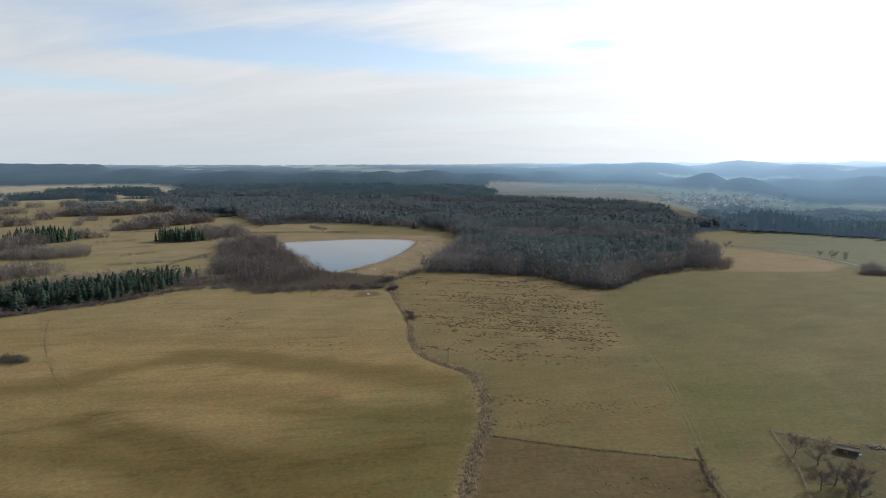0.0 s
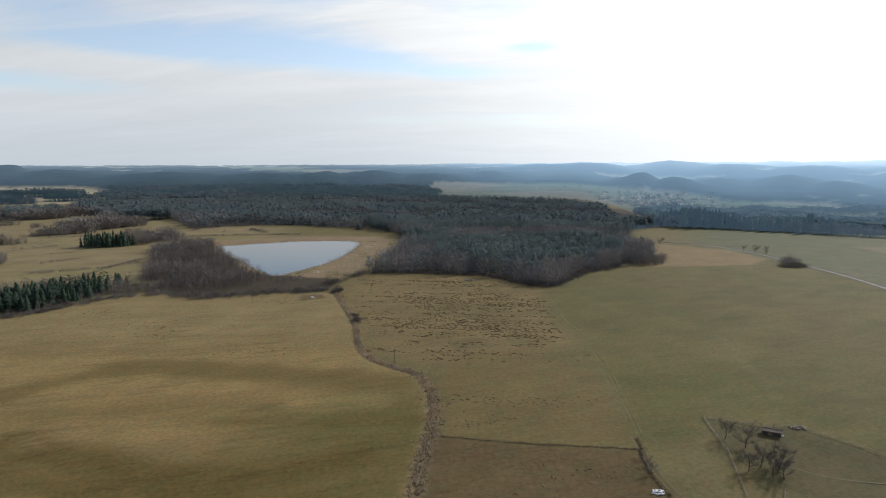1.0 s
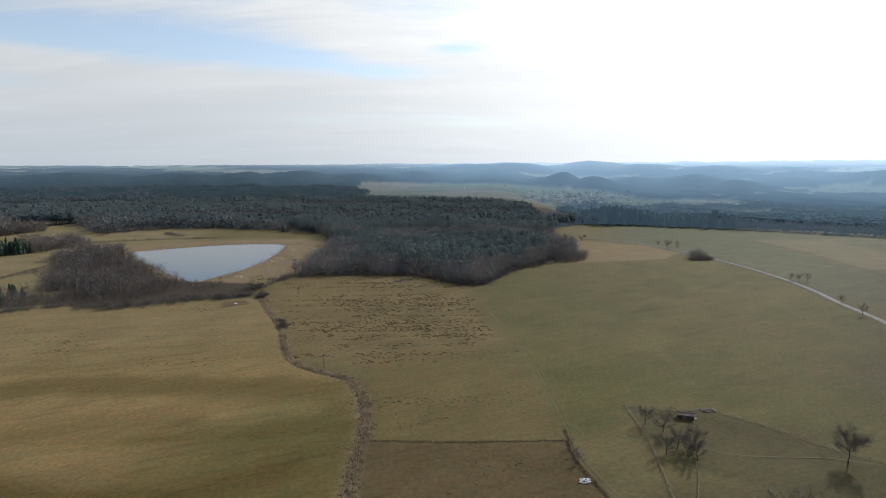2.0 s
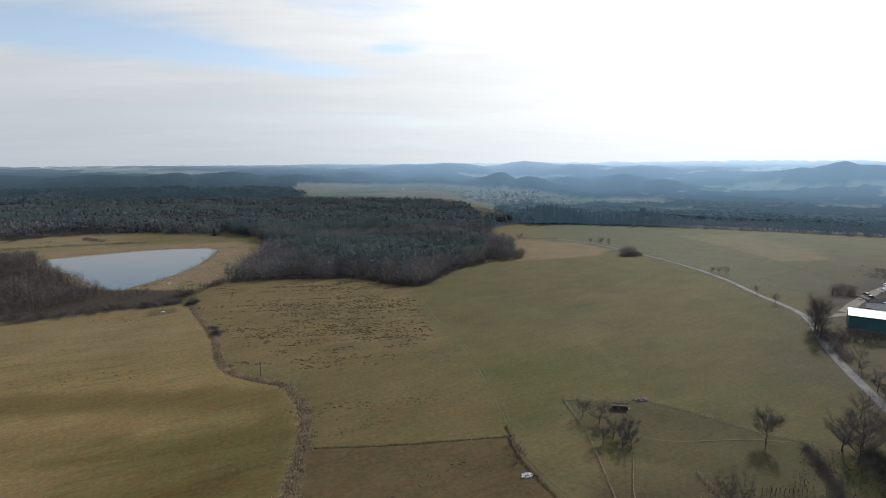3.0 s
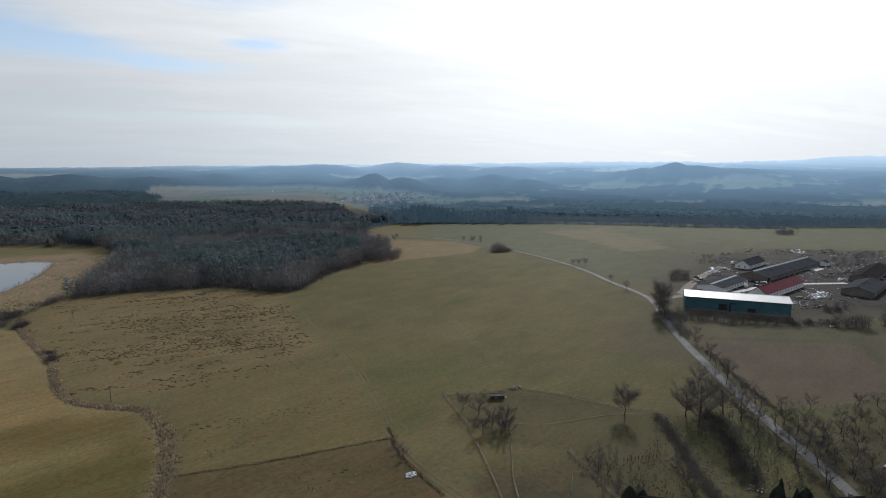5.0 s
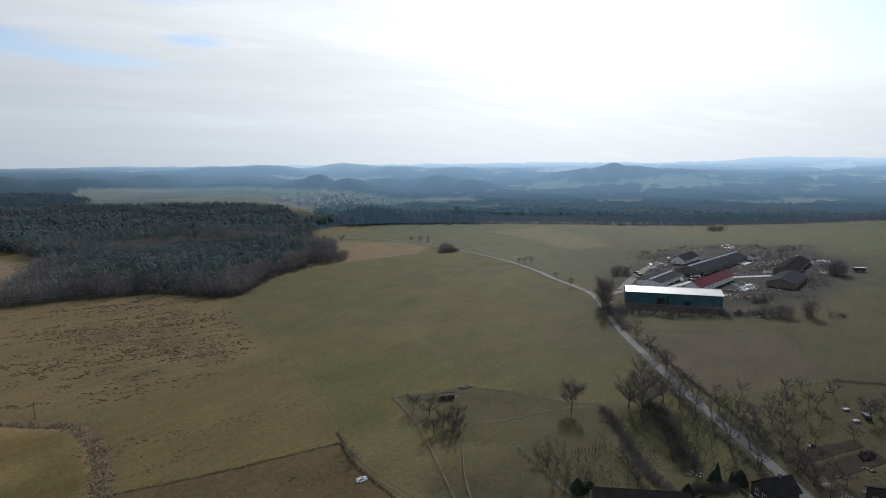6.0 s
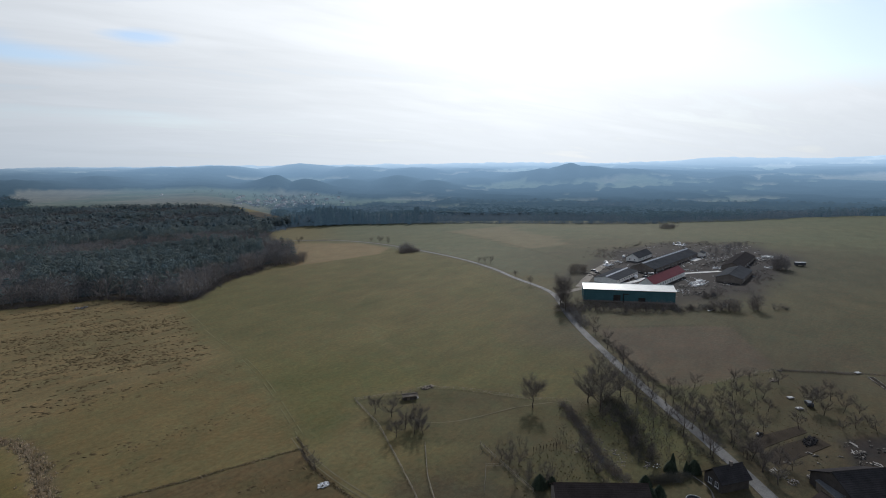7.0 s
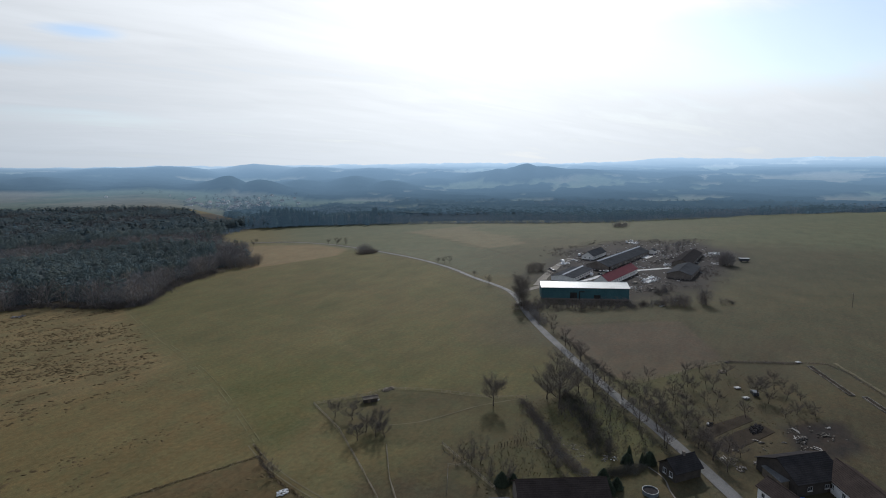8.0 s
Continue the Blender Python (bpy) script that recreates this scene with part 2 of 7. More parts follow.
M = dict(
    grass=grass_material(),
    conifer=material("conifer_needles", (0.056, 0.072, 0.071), (0.086, 0.107, 0.103), 0.25, 6, bump=0, per_piece=0.08, spec=0.0, attribute="tone"),
    spruce=material("spruce_needles", (0.026, 0.040, 0.029), (0.043, 0.060, 0.043), 0.25, 6, bump=0, per_piece=0.05, spec=0.0, attribute="tone"),
    copse=material("copse_twigs", (0.128, 0.115, 0.104), (0.218, 0.197, 0.178), 0.4, 5, bump=0, per_piece=0.06, spec=0.0, attribute="tone"),
    needles=material("garden_needles", (0.030, 0.042, 0.029), (0.060, 0.078, 0.052), 2, 20, bump=0, per_piece=0.1, spec=0.1),
    bare=material("bare_twigs", (0.148, 0.136, 0.129), (0.256, 0.238, 0.225), 0.4, 5, bump=0, per_piece=0.06, spec=0.0, attribute="tone"),
    alder=material("alder_twigs", (0.112, 0.097, 0.090), (0.200, 0.175, 0.161), 0.4, 5, bump=0, per_piece=0.06, spec=0.0, attribute="tone"),
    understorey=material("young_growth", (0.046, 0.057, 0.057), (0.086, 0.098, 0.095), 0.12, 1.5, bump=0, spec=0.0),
    alder_wood=material("alder_wood_twigs", (0.090, 0.079, 0.074), (0.165, 0.146, 0.135), 0.4, 5, bump=0, per_piece=0.06, spec=0.0, attribute="tone"),
    bark=material("bark", (0.045, 0.036, 0.030), (0.11, 0.09, 0.075), 8, 60, bump=0.6),
    # distant trees: bluer and greyer base colours stand in for haze
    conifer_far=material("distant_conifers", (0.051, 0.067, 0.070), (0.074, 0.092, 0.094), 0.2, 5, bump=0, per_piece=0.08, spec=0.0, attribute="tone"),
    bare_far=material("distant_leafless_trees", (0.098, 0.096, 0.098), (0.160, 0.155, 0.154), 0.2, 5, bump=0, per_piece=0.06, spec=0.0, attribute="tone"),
    worn=material("worn_grass", (0.092, 0.080, 0.045), (0.145, 0.122, 0.072), 2, 30, bump=0.3, spec=0.1),
    twig=material("fine_branches", (0.084, 0.073, 0.066), (0.170, 0.150, 0.136), 2, 20, bump=0, per_piece=0.2, spec=0.0),
    sedge=material("dark_sedge", (0.066, 0.050, 0.027), (0.130, 0.097, 0.053), 1, 14, bump=0, per_piece=0.2, spec=0.0),
    bramble=material("dark_bramble", (0.030, 0.024, 0.017), (0.070, 0.054, 0.037), 2, 20, bump=0, per_piece=0.1, spec=0.0),
    weed=material("dead_weeds", (0.11, 0.092, 0.048), (0.22, 0.18, 0.10), 1, 14, bump=0, per_piece=0.3, spec=0.0),
    bush=material("dark_bush_twigs", (0.080, 0.072, 0.068), (0.150, 0.135, 0.125), 0.8, 10, bump=0, per_piece=0.06, spec=0.0, attribute="tone"),
    hedge=material("dark_hedge", (0.062, 0.060, 0.050), (0.125, 0.118, 0.098), 2, 20, bump=0, per_piece=0.06, spec=0.0, attribute="tone"),
    paint=material("white_vehicle_paint", (0.60, 0.60, 0.60), (0.75, 0.75, 0.75), 1, 5, rough=0.3, bump=0),
    dull_paint=material("dark_vehicle_paint", (0.03, 0.035, 0.045), (0.06, 0.065, 0.075), 1, 5, rough=0.35, bump=0),
    rubber=material("tyre_rubber", (0.012, 0.012, 0.012), (0.025, 0.025, 0.025), 5, 30, rough=0.8, bump=0.1),
    concrete=material("pale_concrete", (0.36, 0.35, 0.33), (0.56, 0.55, 0.52), 2, 30, rough=0.85, bump=0.2),
    blue_grey=material("pool_wall_sheet", (0.10, 0.12, 0.135), (0.17, 0.19, 0.205), 2, 20, rough=0.4, bump=0),
    dark_wall=material("dark_boarded_wall", (0.03, 0.026, 0.024), (0.07, 0.06, 0.052), 5, 50, bump=0.3),
    # far and valley woods emit a bluish haze colour, brighter in the valley
    far_needles=haze_glow(material("far_woods", (0.018, 0.026, 0.024), (0.040, 0.050, 0.046), 0.15, 3, bump=0, per_piece=0.05, spec=0, attribute="tone"), (0.013, 0.025, 0.035)),
    far_bare=haze_glow(material("far_leafless_woods", (0.05, 0.050, 0.050), (0.11, 0.105, 0.10), 0.15, 3, bump=0, per_piece=0.05, spec=0, attribute="tone"), (0.013, 0.025, 0.035)),
    valley_needles=haze_glow(material("valley_woods", (0.020, 0.028, 0.027), (0.040, 0.050, 0.046), 0.15, 3, bump=0, per_piece=0.05, spec=0, attribute="tone"), (0.064, 0.103, 0.143)),
    valley_bare=haze_glow(material("valley_leafless_woods", (0.05, 0.050, 0.050), (0.11, 0.105, 0.10), 0.15, 3, bump=0, per_piece=0.05, spec=0, attribute="tone"), (0.064, 0.103, 0.143)),
    # village trees with the haze of the valley put in as emission
    village_twigs=haze_glow(material("village_trees", (0.032, 0.034, 0.034), (0.065, 0.065, 0.064), 0.15, 3, bump=0, per_piece=0.05, spec=0, attribute="tone"), (0.050, 0.084, 0.118)),
    # woods at the upland's edge, with a weaker haze glow painted in
    edge_needles=haze_glow(material("edge_woods", (0.024, 0.034, 0.034), (0.052, 0.067, 0.064), 0.15, 3, bump=0, per_piece=0.05, spec=0, attribute="tone"), (0.029, 0.049, 0.068)),
    edge_bare=haze_glow(material("edge_leafless_woods", (0.07, 0.068, 0.07), (0.15, 0.142, 0.138), 0.15, 3, bump=0, per_piece=0.05, spec=0, attribute="tone"), (0.029, 0.049, 0.068)),
    # village walls and roofs glow faintly to stand for the haze before them
    far_wall=haze_glow(material("far_house_wall", (0.28, 0.28, 0.27), (0.62, 0.61, 0.58), 2, 9, bump=0), (0.07, 0.10, 0.13)),
    far_roof=haze_glow(material("far_house_roof", (0.09, 0.075, 0.07), (0.20, 0.16, 0.15), 2, 9, bump=0), (0.07, 0.10, 0.13)),
    slate=material("pale_grey_roofing", (0.10, 0.10, 0.10), (0.17, 0.17, 0.165), 3, 30, rough=1.0, bump=0.2, spec=0.0),
    turned=material("turned_garden_soil", (0.029, 0.023, 0.017), (0.052, 0.041, 0.030), 3, 40, bump=0.6, spec=0.02),
    shrub=material("shrub_twigs", (0.125, 0.108, 0.094), (0.235, 0.205, 0.178), 0.8, 10, bump=0, per_piece=0.06, spec=0.0, attribute="tone"),
    reed=material("dead_reed", (0.29, 0.232, 0.152), (0.58, 0.482, 0.335), 1.2, 14, bump=0, per_piece=0.25, spec=0.1),
    ditch_reed=material("brown_reed", (0.260, 0.208, 0.140), (0.520, 0.425, 0.300), 1.2, 14, bump=0, per_piece=0.3, spec=0.0),
    asphalt=material("worn_asphalt", (0.080, 0.077, 0.073), (0.166, 0.160, 0.150), 1.5, 40, rough=0.75, bump=0.2, spec=0.06),
    gravel=material("trodden_earth", (0.13, 0.115, 0.095), (0.27, 0.24, 0.20), 2, 40, bump=0.4, spec=0.05),
    teal=material("teal_sheet_wall", (0.038, 0.092, 0.106), (0.062, 0.134, 0.150), 2, 15, rough=0.5, bump=0.1, spec=0.06),
    pale=material("pale_sheet_roof", (0.64, 0.62, 0.54), (0.82, 0.80, 0.71), 1.5, 20, rough=0.35, bump=0.1),
    red=material("red_sheet_roof", (0.105, 0.012, 0.018), (0.165, 0.022, 0.030), 2, 20, rough=0.5, bump=0.1, spec=0.06),
    render=material("white_render", (0.60, 0.585, 0.55), (0.82, 0.80, 0.77), 3, 30, bump=0.15),
    grey=material("grey_cement_roof", (0.040, 0.042, 0.045), (0.085, 0.087, 0.090), 2, 25, rough=1.0, bump=0.2, spec=0.0),
    dark_roof=material("dark_roof", (0.026, 0.024, 0.024), (0.052, 0.048, 0.047), 4, 40, rough=1.0, bump=0.3, spec=0.0),
    tile=material("brown_roof_tile", (0.036, 0.029, 0.026), (0.068, 0.053, 0.046), 4, 40, rough=1.0, bump=0.3, spec=0.0),
    brick=material("weathered_wall", (0.10, 0.085, 0.075), (0.20, 0.175, 0.15), 3, 30, bump=0.3),
    glass=material("window_glass", (0.015, 0.018, 0.02), (0.03, 0.034, 0.04), 3, 10, rough=0.08, bump=0, spec=0.6),
    fence_wood=material("pale_weathered_fence", (0.16, 0.14, 0.115), (0.34, 0.30, 0.25), 4, 40, bump=0.2, per_piece=0.25),
    wood=material("weathered_wood", (0.07, 0.055, 0.042), (0.18, 0.15, 0.115), 6, 60, bump=0.3, per_piece=0.15),
    white=material("white_sheet", (0.30, 0.30, 0.30), (0.78, 0.78, 0.78), 3, 30, rough=0.6, bump=0.1, per_piece=0.2),
    scrap=material("scrap_heap", (0.04, 0.035, 0.03), (0.32, 0.29, 0.26), 6, 40, bump=0.4, per_piece=0.5, spec=0.08),
    stone=material("pale_stone", (0.05, 0.045, 0.038), (0.27, 0.245, 0.21), 6, 40, bump=0.4, per_piece=0.6, spec=0.08),
    blue=material("blue_tarpaulin", (0.01, 0.06, 0.30), (0.03, 0.12, 0.48), 6, 40, rough=0.4, bump=0.4),
)


# ---- making meshes ----
def raw_mesh(name, verts, tris, mat):
    """A mesh from arrays of corners and triangles."""
    verts, tris = np.asarray(verts, np.float32), np.asarray(tris, np.int32)
    me = bpy.data.meshes.new(name)
    me.vertices.add(len(verts))
    me.vertices.foreach_set("co", verts.ravel())
    me.loops.add(tris.size)
    me.loops.foreach_set("vertex_index", tris.ravel())
    me.polygons.add(len(tris))
    me.polygons.foreach_set("loop_start", np.arange(0, tris.size, 3, dtype=np.int32))
    me.update(calc_edges=True)
    me.validate()
    if mat:
        me.materials.append(mat)
    return me


def stamp(name, kinds, spots, mat, rng, turn=None):
    """Many copies of a few small shapes in one mesh. spots: rows of x, y, z, size, spread."""
    verts, tris, tones, base = [], [], [], 0
    pick = rng.integers(0, len(kinds), len(spots))
    for k, (v, f) in enumerate(kinds):
        own = spots[pick == k]
        if not len(own):
            continue
        a = rng.uniform(0, 2 * math.pi, len(own)) if turn is None else rng.normal(turn, 0.55, len(own))
        c, s = np.cos(a)[:, None], np.sin(a)[:, None]
        w = (own[:, 3] * own[:, 4])[:, None]
        x = (v[None, :, 0] * c - v[None, :, 1] * s) * w + own[:, 0:1]
        y = (v[None, :, 0] * s + v[None, :, 1] * c) * w + own[:, 1:2]
        z = v[None, :, 2] * own[:, 3:4] + own[:, 2:3]
        verts.append(np.stack([x, y, z], -1).reshape(-1, 3))
        tris.append((f[None] + (np.arange(len(own)) * len(v))[:, None, None] + base).reshape(-1, 3))
        base += len(own) * len(v)
        # every plant has its own tone, paler or darker, greyer or browner, alike in stands
        stand = waves(own[:, 0] / 22, own[:, 1] / 22, 95)
        tone = np.exp(0.09 * rng.normal(size=len(own)) + 0.18 * stand)[:, None] * (1 + np.array((0.05, 0.0, -0.05)) * rng.normal(size=(len(own), 1)))
        tones.append(np.repeat(np.concatenate([tone, np.ones((len(own), 1))], 1), len(v), 0))
    me = raw_mesh(name, np.concatenate(verts), np.concatenate(tris), mat)
    me.polygons.foreach_set("use_smooth", np.ones(len(me.polygons), bool))
    me.attributes.new("tone", "FLOAT_COLOR", "POINT").data.foreach_set("color", np.concatenate(tones).astype(np.float32).ravel())
    return me


def part(name, bm, mat, parent=None, label=""):
    """Links a bmesh as one mesh object under a thing or a part."""
    me = bpy.data.meshes.new(name)
    bm.to_mesh(me)
    bm.free()
    if mat:
        me.materials.append(mat)
    ob = new(name, me)
    ob.parent = parent
    if label:
        ob["label"] = label
    return ob


def inside(px, py, outline):
    """Which points lie in a polygon of the plan."""
    hit = np.zeros(np.shape(px), bool)
    for (x0, y0), (x1, y1) in zip(outline, outline[1:] + outline[:1]):
        cross = (y0 > py) != (y1 > py)
        hit ^= cross & (px < (x1 - x0) * (py - y0) / ((y1 - y0) or 1e-9) + x0)
    return hit


def off_line(px, py, line):
    """The distance of points from a line of the plan."""
    best = np.full(np.shape(px), 1e9)
    for (x0, y0), (x1, y1) in zip(line, line[1:]):
        dx, dy = x1 - x0, y1 - y0
        s = np.clip(((px - x0) * dx + (py - y0) * dy) / (dx * dx + dy * dy), 0, 1)
        best = np.minimum(best, np.hypot(px - x0 - s * dx, py - y0 - s * dy))
    return best


def smooth(a, b, v):
    t = np.clip((v - a) / (b - a), 0, 1)
    return t * t * (3 - 2 * t)


def waves(x, y, seed=0):
    """A soft wandering value about -1 to 1, for edges and relief."""
    r = np.random.default_rng(seed)
    out = 0
    for k in range(6):
        a, p, f = r.uniform(0, 6.28), r.uniform(0, 6.28), 2 ** (k * 0.8)
        out = out + np.sin((x * np.cos(a) + y * np.sin(a)) * f + p) / f ** 0.7
    return out / 2.4


def soft_in(px, py, outline, edge):
    """As inside(), with an edge that fades over that many metres."""
    d = off_line(px, py, outline + outline[:1])
    return smooth(-edge, edge, np.where(inside(px, py, outline), d, -d))


def spread_in(outline, gap, rng, jitter=0.9):
    """Scattered places in a polygon, about gap metres apart."""
    xs, ys = [p[0] for p in outline], [p[1] for p in outline]
    gx, gy = np.meshgrid(np.arange(min(xs), max(xs), gap), np.arange(min(ys), max(ys), gap))
    px = gx.ravel() + rng.uniform(-jitter / 2, jitter / 2, gx.size) * gap
    py = gy.ravel() + rng.uniform(-jitter / 2, jitter / 2, gx.size) * gap
    ok = inside(px, py, outline)
    return px[ok], py[ok]


def along(line, gap):
    """Points along a line of the plan, gap metres apart, with the heading there."""
    out, left = [], 0.0
    for (x0, y0), (x1, y1) in zip(line, line[1:]):
        d = math.hypot(x1 - x0, y1 - y0)
        while left < d:
            out.append((x0 + (x1 - x0) * left / d, y0 + (y1 - y0) * left / d, math.atan2(y1 - y0, x1 - x0)))
            left += gap
        left -= d
    return out


def eased(line, rounds=3):
    """The same line with its corners cut round."""
    for _ in range(rounds):
        new_line = [line[0]]
        for a, b in zip(line, line[1:]):
            new_line += [(0.75 * a[0] + 0.25 * b[0], 0.75 * a[1] + 0.25 * b[1]), (0.25 * a[0] + 0.75 * b[0], 0.25 * a[1] + 0.75 * b[1])]
        line = new_line + [line[-1]]
    return line


# ---- the lie of the land ----
EDGE_AZ, EDGE_R = (20, 28, 39, 47, 64, 76, 87, 120), (1500, 850, 840, 850, 880, 1050, 1310, 1400)


def land(x, y):
    """The ground's height: level fields, a drop beyond the edge of the upland, and a slow rise to the horizon."""
    x, y = np.asarray(x, float), np.asarray(y, float)
    r, az = np.hypot(x, y), np.degrees(np.arctan2(x, y))
    edge = np.interp(az, EDGE_AZ, EDGE_R)
    drop = -34 * smooth(0, 320, r - edge) * smooth(18, 28, az)
    rise = np.interp(az, (-40, 0, 40), (60, 98, 158)) * smooth(1700, 4900, r)
    return drop + rise + 0.5 * waves(x / 90, y / 90, 4) * smooth(700, 1500, r)


def land_at(x, y):
    return float(land(x, y))


POND = eased([(-172, 562), (-138, 582), (-91, 600), (-27, 598), (-31, 548), (-37, 506), (-43, 480), (-54, 450), (-64, 431), (-76, 412), (-84, 402), (-102, 427), (-125, 470), (-160, 530), (-172, 562)], 2)
DITCH = eased([(-34, 347), (-23, 301), (-16, 272), (-14.5, 244), (-9, 223), (2, 211), (11, 204), (14.8, 194), (15.6, 181), (15.1, 166), (13, 154), (9.7, 142), (7.6, 131), (6, 121), (2, 100), (-2, 70)], 2)
ROAD = eased([(250, 610), (310, 574), (343, 545), (359, 489), (356, 416), (349, 352), (332, 295), (311, 254), (300, 222), (286, 200), (251, 169), (220, 134), (196, 105), (175, 79), (165, 65), (156, 53.5), (147.5, 43), (139.6, 34.4), (118, 8), (90, -30)], 3)
FIELD_W = [(-600, 120), (-232, 272), (-217, 294), (-187, 308), (-155, 350), (-110, 338), (-83, 346), (-34, 347), (-23, 301), (-16, 272), (-14, 244), (-9, 223), (2, 211), (11, 204), (15, 190), (15, 166), (10, 142), (6, 121), (-2, 60), (-300, 40)]
PLOT = [(15, 152), (36, 145.8), (73, 138.5), (71, 121), (66, 95), (0, 85), (6, 121), (9.7, 142)]
ROUGH = [(-30, 345), (-18, 405), (34, 402), (75, 392), (100, 352), (95, 300), (84, 240), (60, 220), (20, 215), (-8, 228), (-16, 280)]
PASTURE = [(102, 352), (148, 395), (230, 436), (300, 540), (345, 520), (350, 352), (332, 295), (300, 222), (251, 169), (196, 105), (150, 108), (128, 146), (102, 156), (75, 140), (78, 167), (88, 210), (97, 256)]
STUBBLE = [(215, 421), (283, 556), (352, 512), (357, 460), (310, 425)]
PLOUGH = [(239, 143.5), (229, 132), (207, 110), (193, 92), (195, 84), (205.5, 78), (232, 69), (244, 65.5), (261, 77), (291, 98), (284, 108)]
PADDOCK = [(102, 156), (117, 149), (128, 147), (137, 135), (147, 114), (156, 104), (141, 90), (111, 105), (100, 116), (97, 135)]
SCRAP_GROUND = [(190, 34), (200, 27), (206, 20), (191, 13), (180, 17), (174, 27)]
YARD = [(312, 208), (352, 224), (402, 246), (488, 282), (600, 258), (650, 190), (560, 140), (480, 120), (380, 118), (312, 130), (284, 178)]


WOOD_EAST = [(-16, 412), (34, 408), (74, 396), (100, 356), (114, 352), (148, 399), (195, 430), (232, 441), (264, 512), (264, 566), (300, 640), (348, 712),
             (388, 728), (470, 700), (540, 770), (500, 1000), (380, 1300), (0, 1400), (-40, 1000), (-30, 720), (10, 668), (20, 574), (10, 514), (-4, 451)]
WOOD_NORTH = [(-30, 712), (-110, 752), (-212, 768), (-250, 715), (-350, 890), (-470, 905), (-560, 1010), (-700, 1330), (-300, 1480), (200, 1450), (200, 1350), (0, 1000)]
WOOD_POND = [(-156, 352), (-110, 340), (-84, 349), (-40, 352), (-30, 384), (-45, 391), (-66, 396), (-84, 400), (-104, 424), (-130, 470), (-164, 530), (-180, 562), (-218, 584), (-226, 552), (-200, 470), (-178, 405)]
WOOD_WEST = [(-420, 170), (-340, 205), (-232, 276), (-217, 297), (-187, 311), (-178, 340), (-158, 352), (-172, 385), (-218, 384), (-266, 362), (-330, 320), (-440, 240)]


def soil(x, y):
    """Base colour of the ground's cover, from its use; in the distance haze is painted in too."""
    r, az = np.hypot(x, y), np.degrees(np.arctan2(x, y))
    wob = 7 * waves(x / 25, y / 25, 7)
    wx, wy = x + wob, y + 7 * waves(x / 22, y / 22, 8)
    col = np.empty(x.shape + (3,))
    col[:] = (0.145, 0.125, 0.058)

    def lay(mask, c, share=1.0):
        s = (mask * share)[..., None]
        col[:] = col * (1 - s) + np.array(c) * s

    patch = smooth(-0.3, 0.7, waves(x / 60, y / 60, 11))
    green = smooth(-0.2, 0.8, waves(x / 45, y / 30, 12))
    # the mown western field: straw, with browner and greener swathes across it
    w = soft_in(wx, wy, FIELD_W, 3)
    lay(w, (0.228, 0.178, 0.084))
    swathe = smooth(0.1, 0.9, np.sin((y + 0.22 * x + 0.0009 * x * x) / 12 + 1.6 * waves(x / 120, y / 60, 13)))
    lay(w * swathe, (0.135, 0.105, 0.042), 0.3)
    lay(w * smooth(0.35, 0.9, np.sin((y + 0.30 * x + 0.0012 * x * x) / 3.1 + 2.2 * waves(x / 70, y / 40, 19))) * smooth(0.0, 0.5, waves(x / 50, y / 26, 20)), (0.140, 0.112, 0.045), 0.5)
    broad = smooth(-0.2, 0.6, np.sin((y + 0.0016 * (x + 90) ** 2) / 21 + 0.6) + 0.5 * waves(x / 50, y / 30, 14))
    lay(w * broad * smooth(275, 225, y), (0.130, 0.102, 0.040), 0.3)
    lay(w * smooth(230, 160, y) * green, (0.120, 0.105, 0.038), 0.5)
    lay(w * smooth(-60, -12, x) * smooth(215, 165, y), (0.098, 0.092, 0.034), 0.8)
    lay(w * smooth(215, 290, y), (0.212, 0.176, 0.096), 0.75)
    lay(w * smooth(180, 120, y), (0.140, 0.110, 0.046), 0.35)
    bands = waves(x / 14, y / 9, 25)
    for line, wide, c, share in (
            ([(-200, 168), (-141, 187), (-127, 202), (-113, 214), (-90, 217), (-64, 211), (-34, 204), (2, 197)], 9, (0.112, 0.087, 0.032), 0.65), ([(-56, 168), (-37, 166), (-18, 163), (11, 164)], 3.5, (0.108, 0.088, 0.032), 0.7),
            ([(-112, 160), (-84, 148), (-66, 140), (-52, 135), (-32, 135), (-8, 143)], 6.5, (0.104, 0.082, 0.030), 0.85), ([(-150, 136), (-118, 142), (-95, 140), (-75, 132), (-50, 122), (-20, 118)], 9, (0.110, 0.086, 0.032), 0.75),
            ([(-104, 192), (-60, 190), (-30, 184)], 7, (0.235, 0.168, 0.080), 0.5), ([(-100, 166), (-80, 168), (-60, 156)], 9, (0.240, 0.182, 0.088), 0.6), ([(-30, 176), (-5, 178)], 6, (0.205, 0.170, 0.078), 0.6), ([(-150, 172), (-118, 170)], 7, (0.225, 0.178, 0.082), 0.5)):
        lay(w * smooth(wide * 1.5, wide * 0.3, off_line(x, y, line) + 0.6 * wide * bands), c, share)
    for line in ([(-132, 151), (-122, 155), (-112, 160)], [(-116, 166), (-84, 142), (-46, 121)], [(-110, 166), (-77, 144), (-47, 122)], [(-160, 132), (-132, 151)]):
        lay(w * smooth(1.6, 0.3, off_line(x, y, line)), (0.095, 0.074, 0.030), 0.6)
    lay(w * smooth(1.2, 0.5, off_line(x, y, [(-212, 277), (-172, 224), (-141, 188), (-132, 183)])), (0.10, 0.08, 0.045), 0.3)
    lay(soft_in(wx, wy, ROUGH, 8), (0.180, 0.139, 0.068))
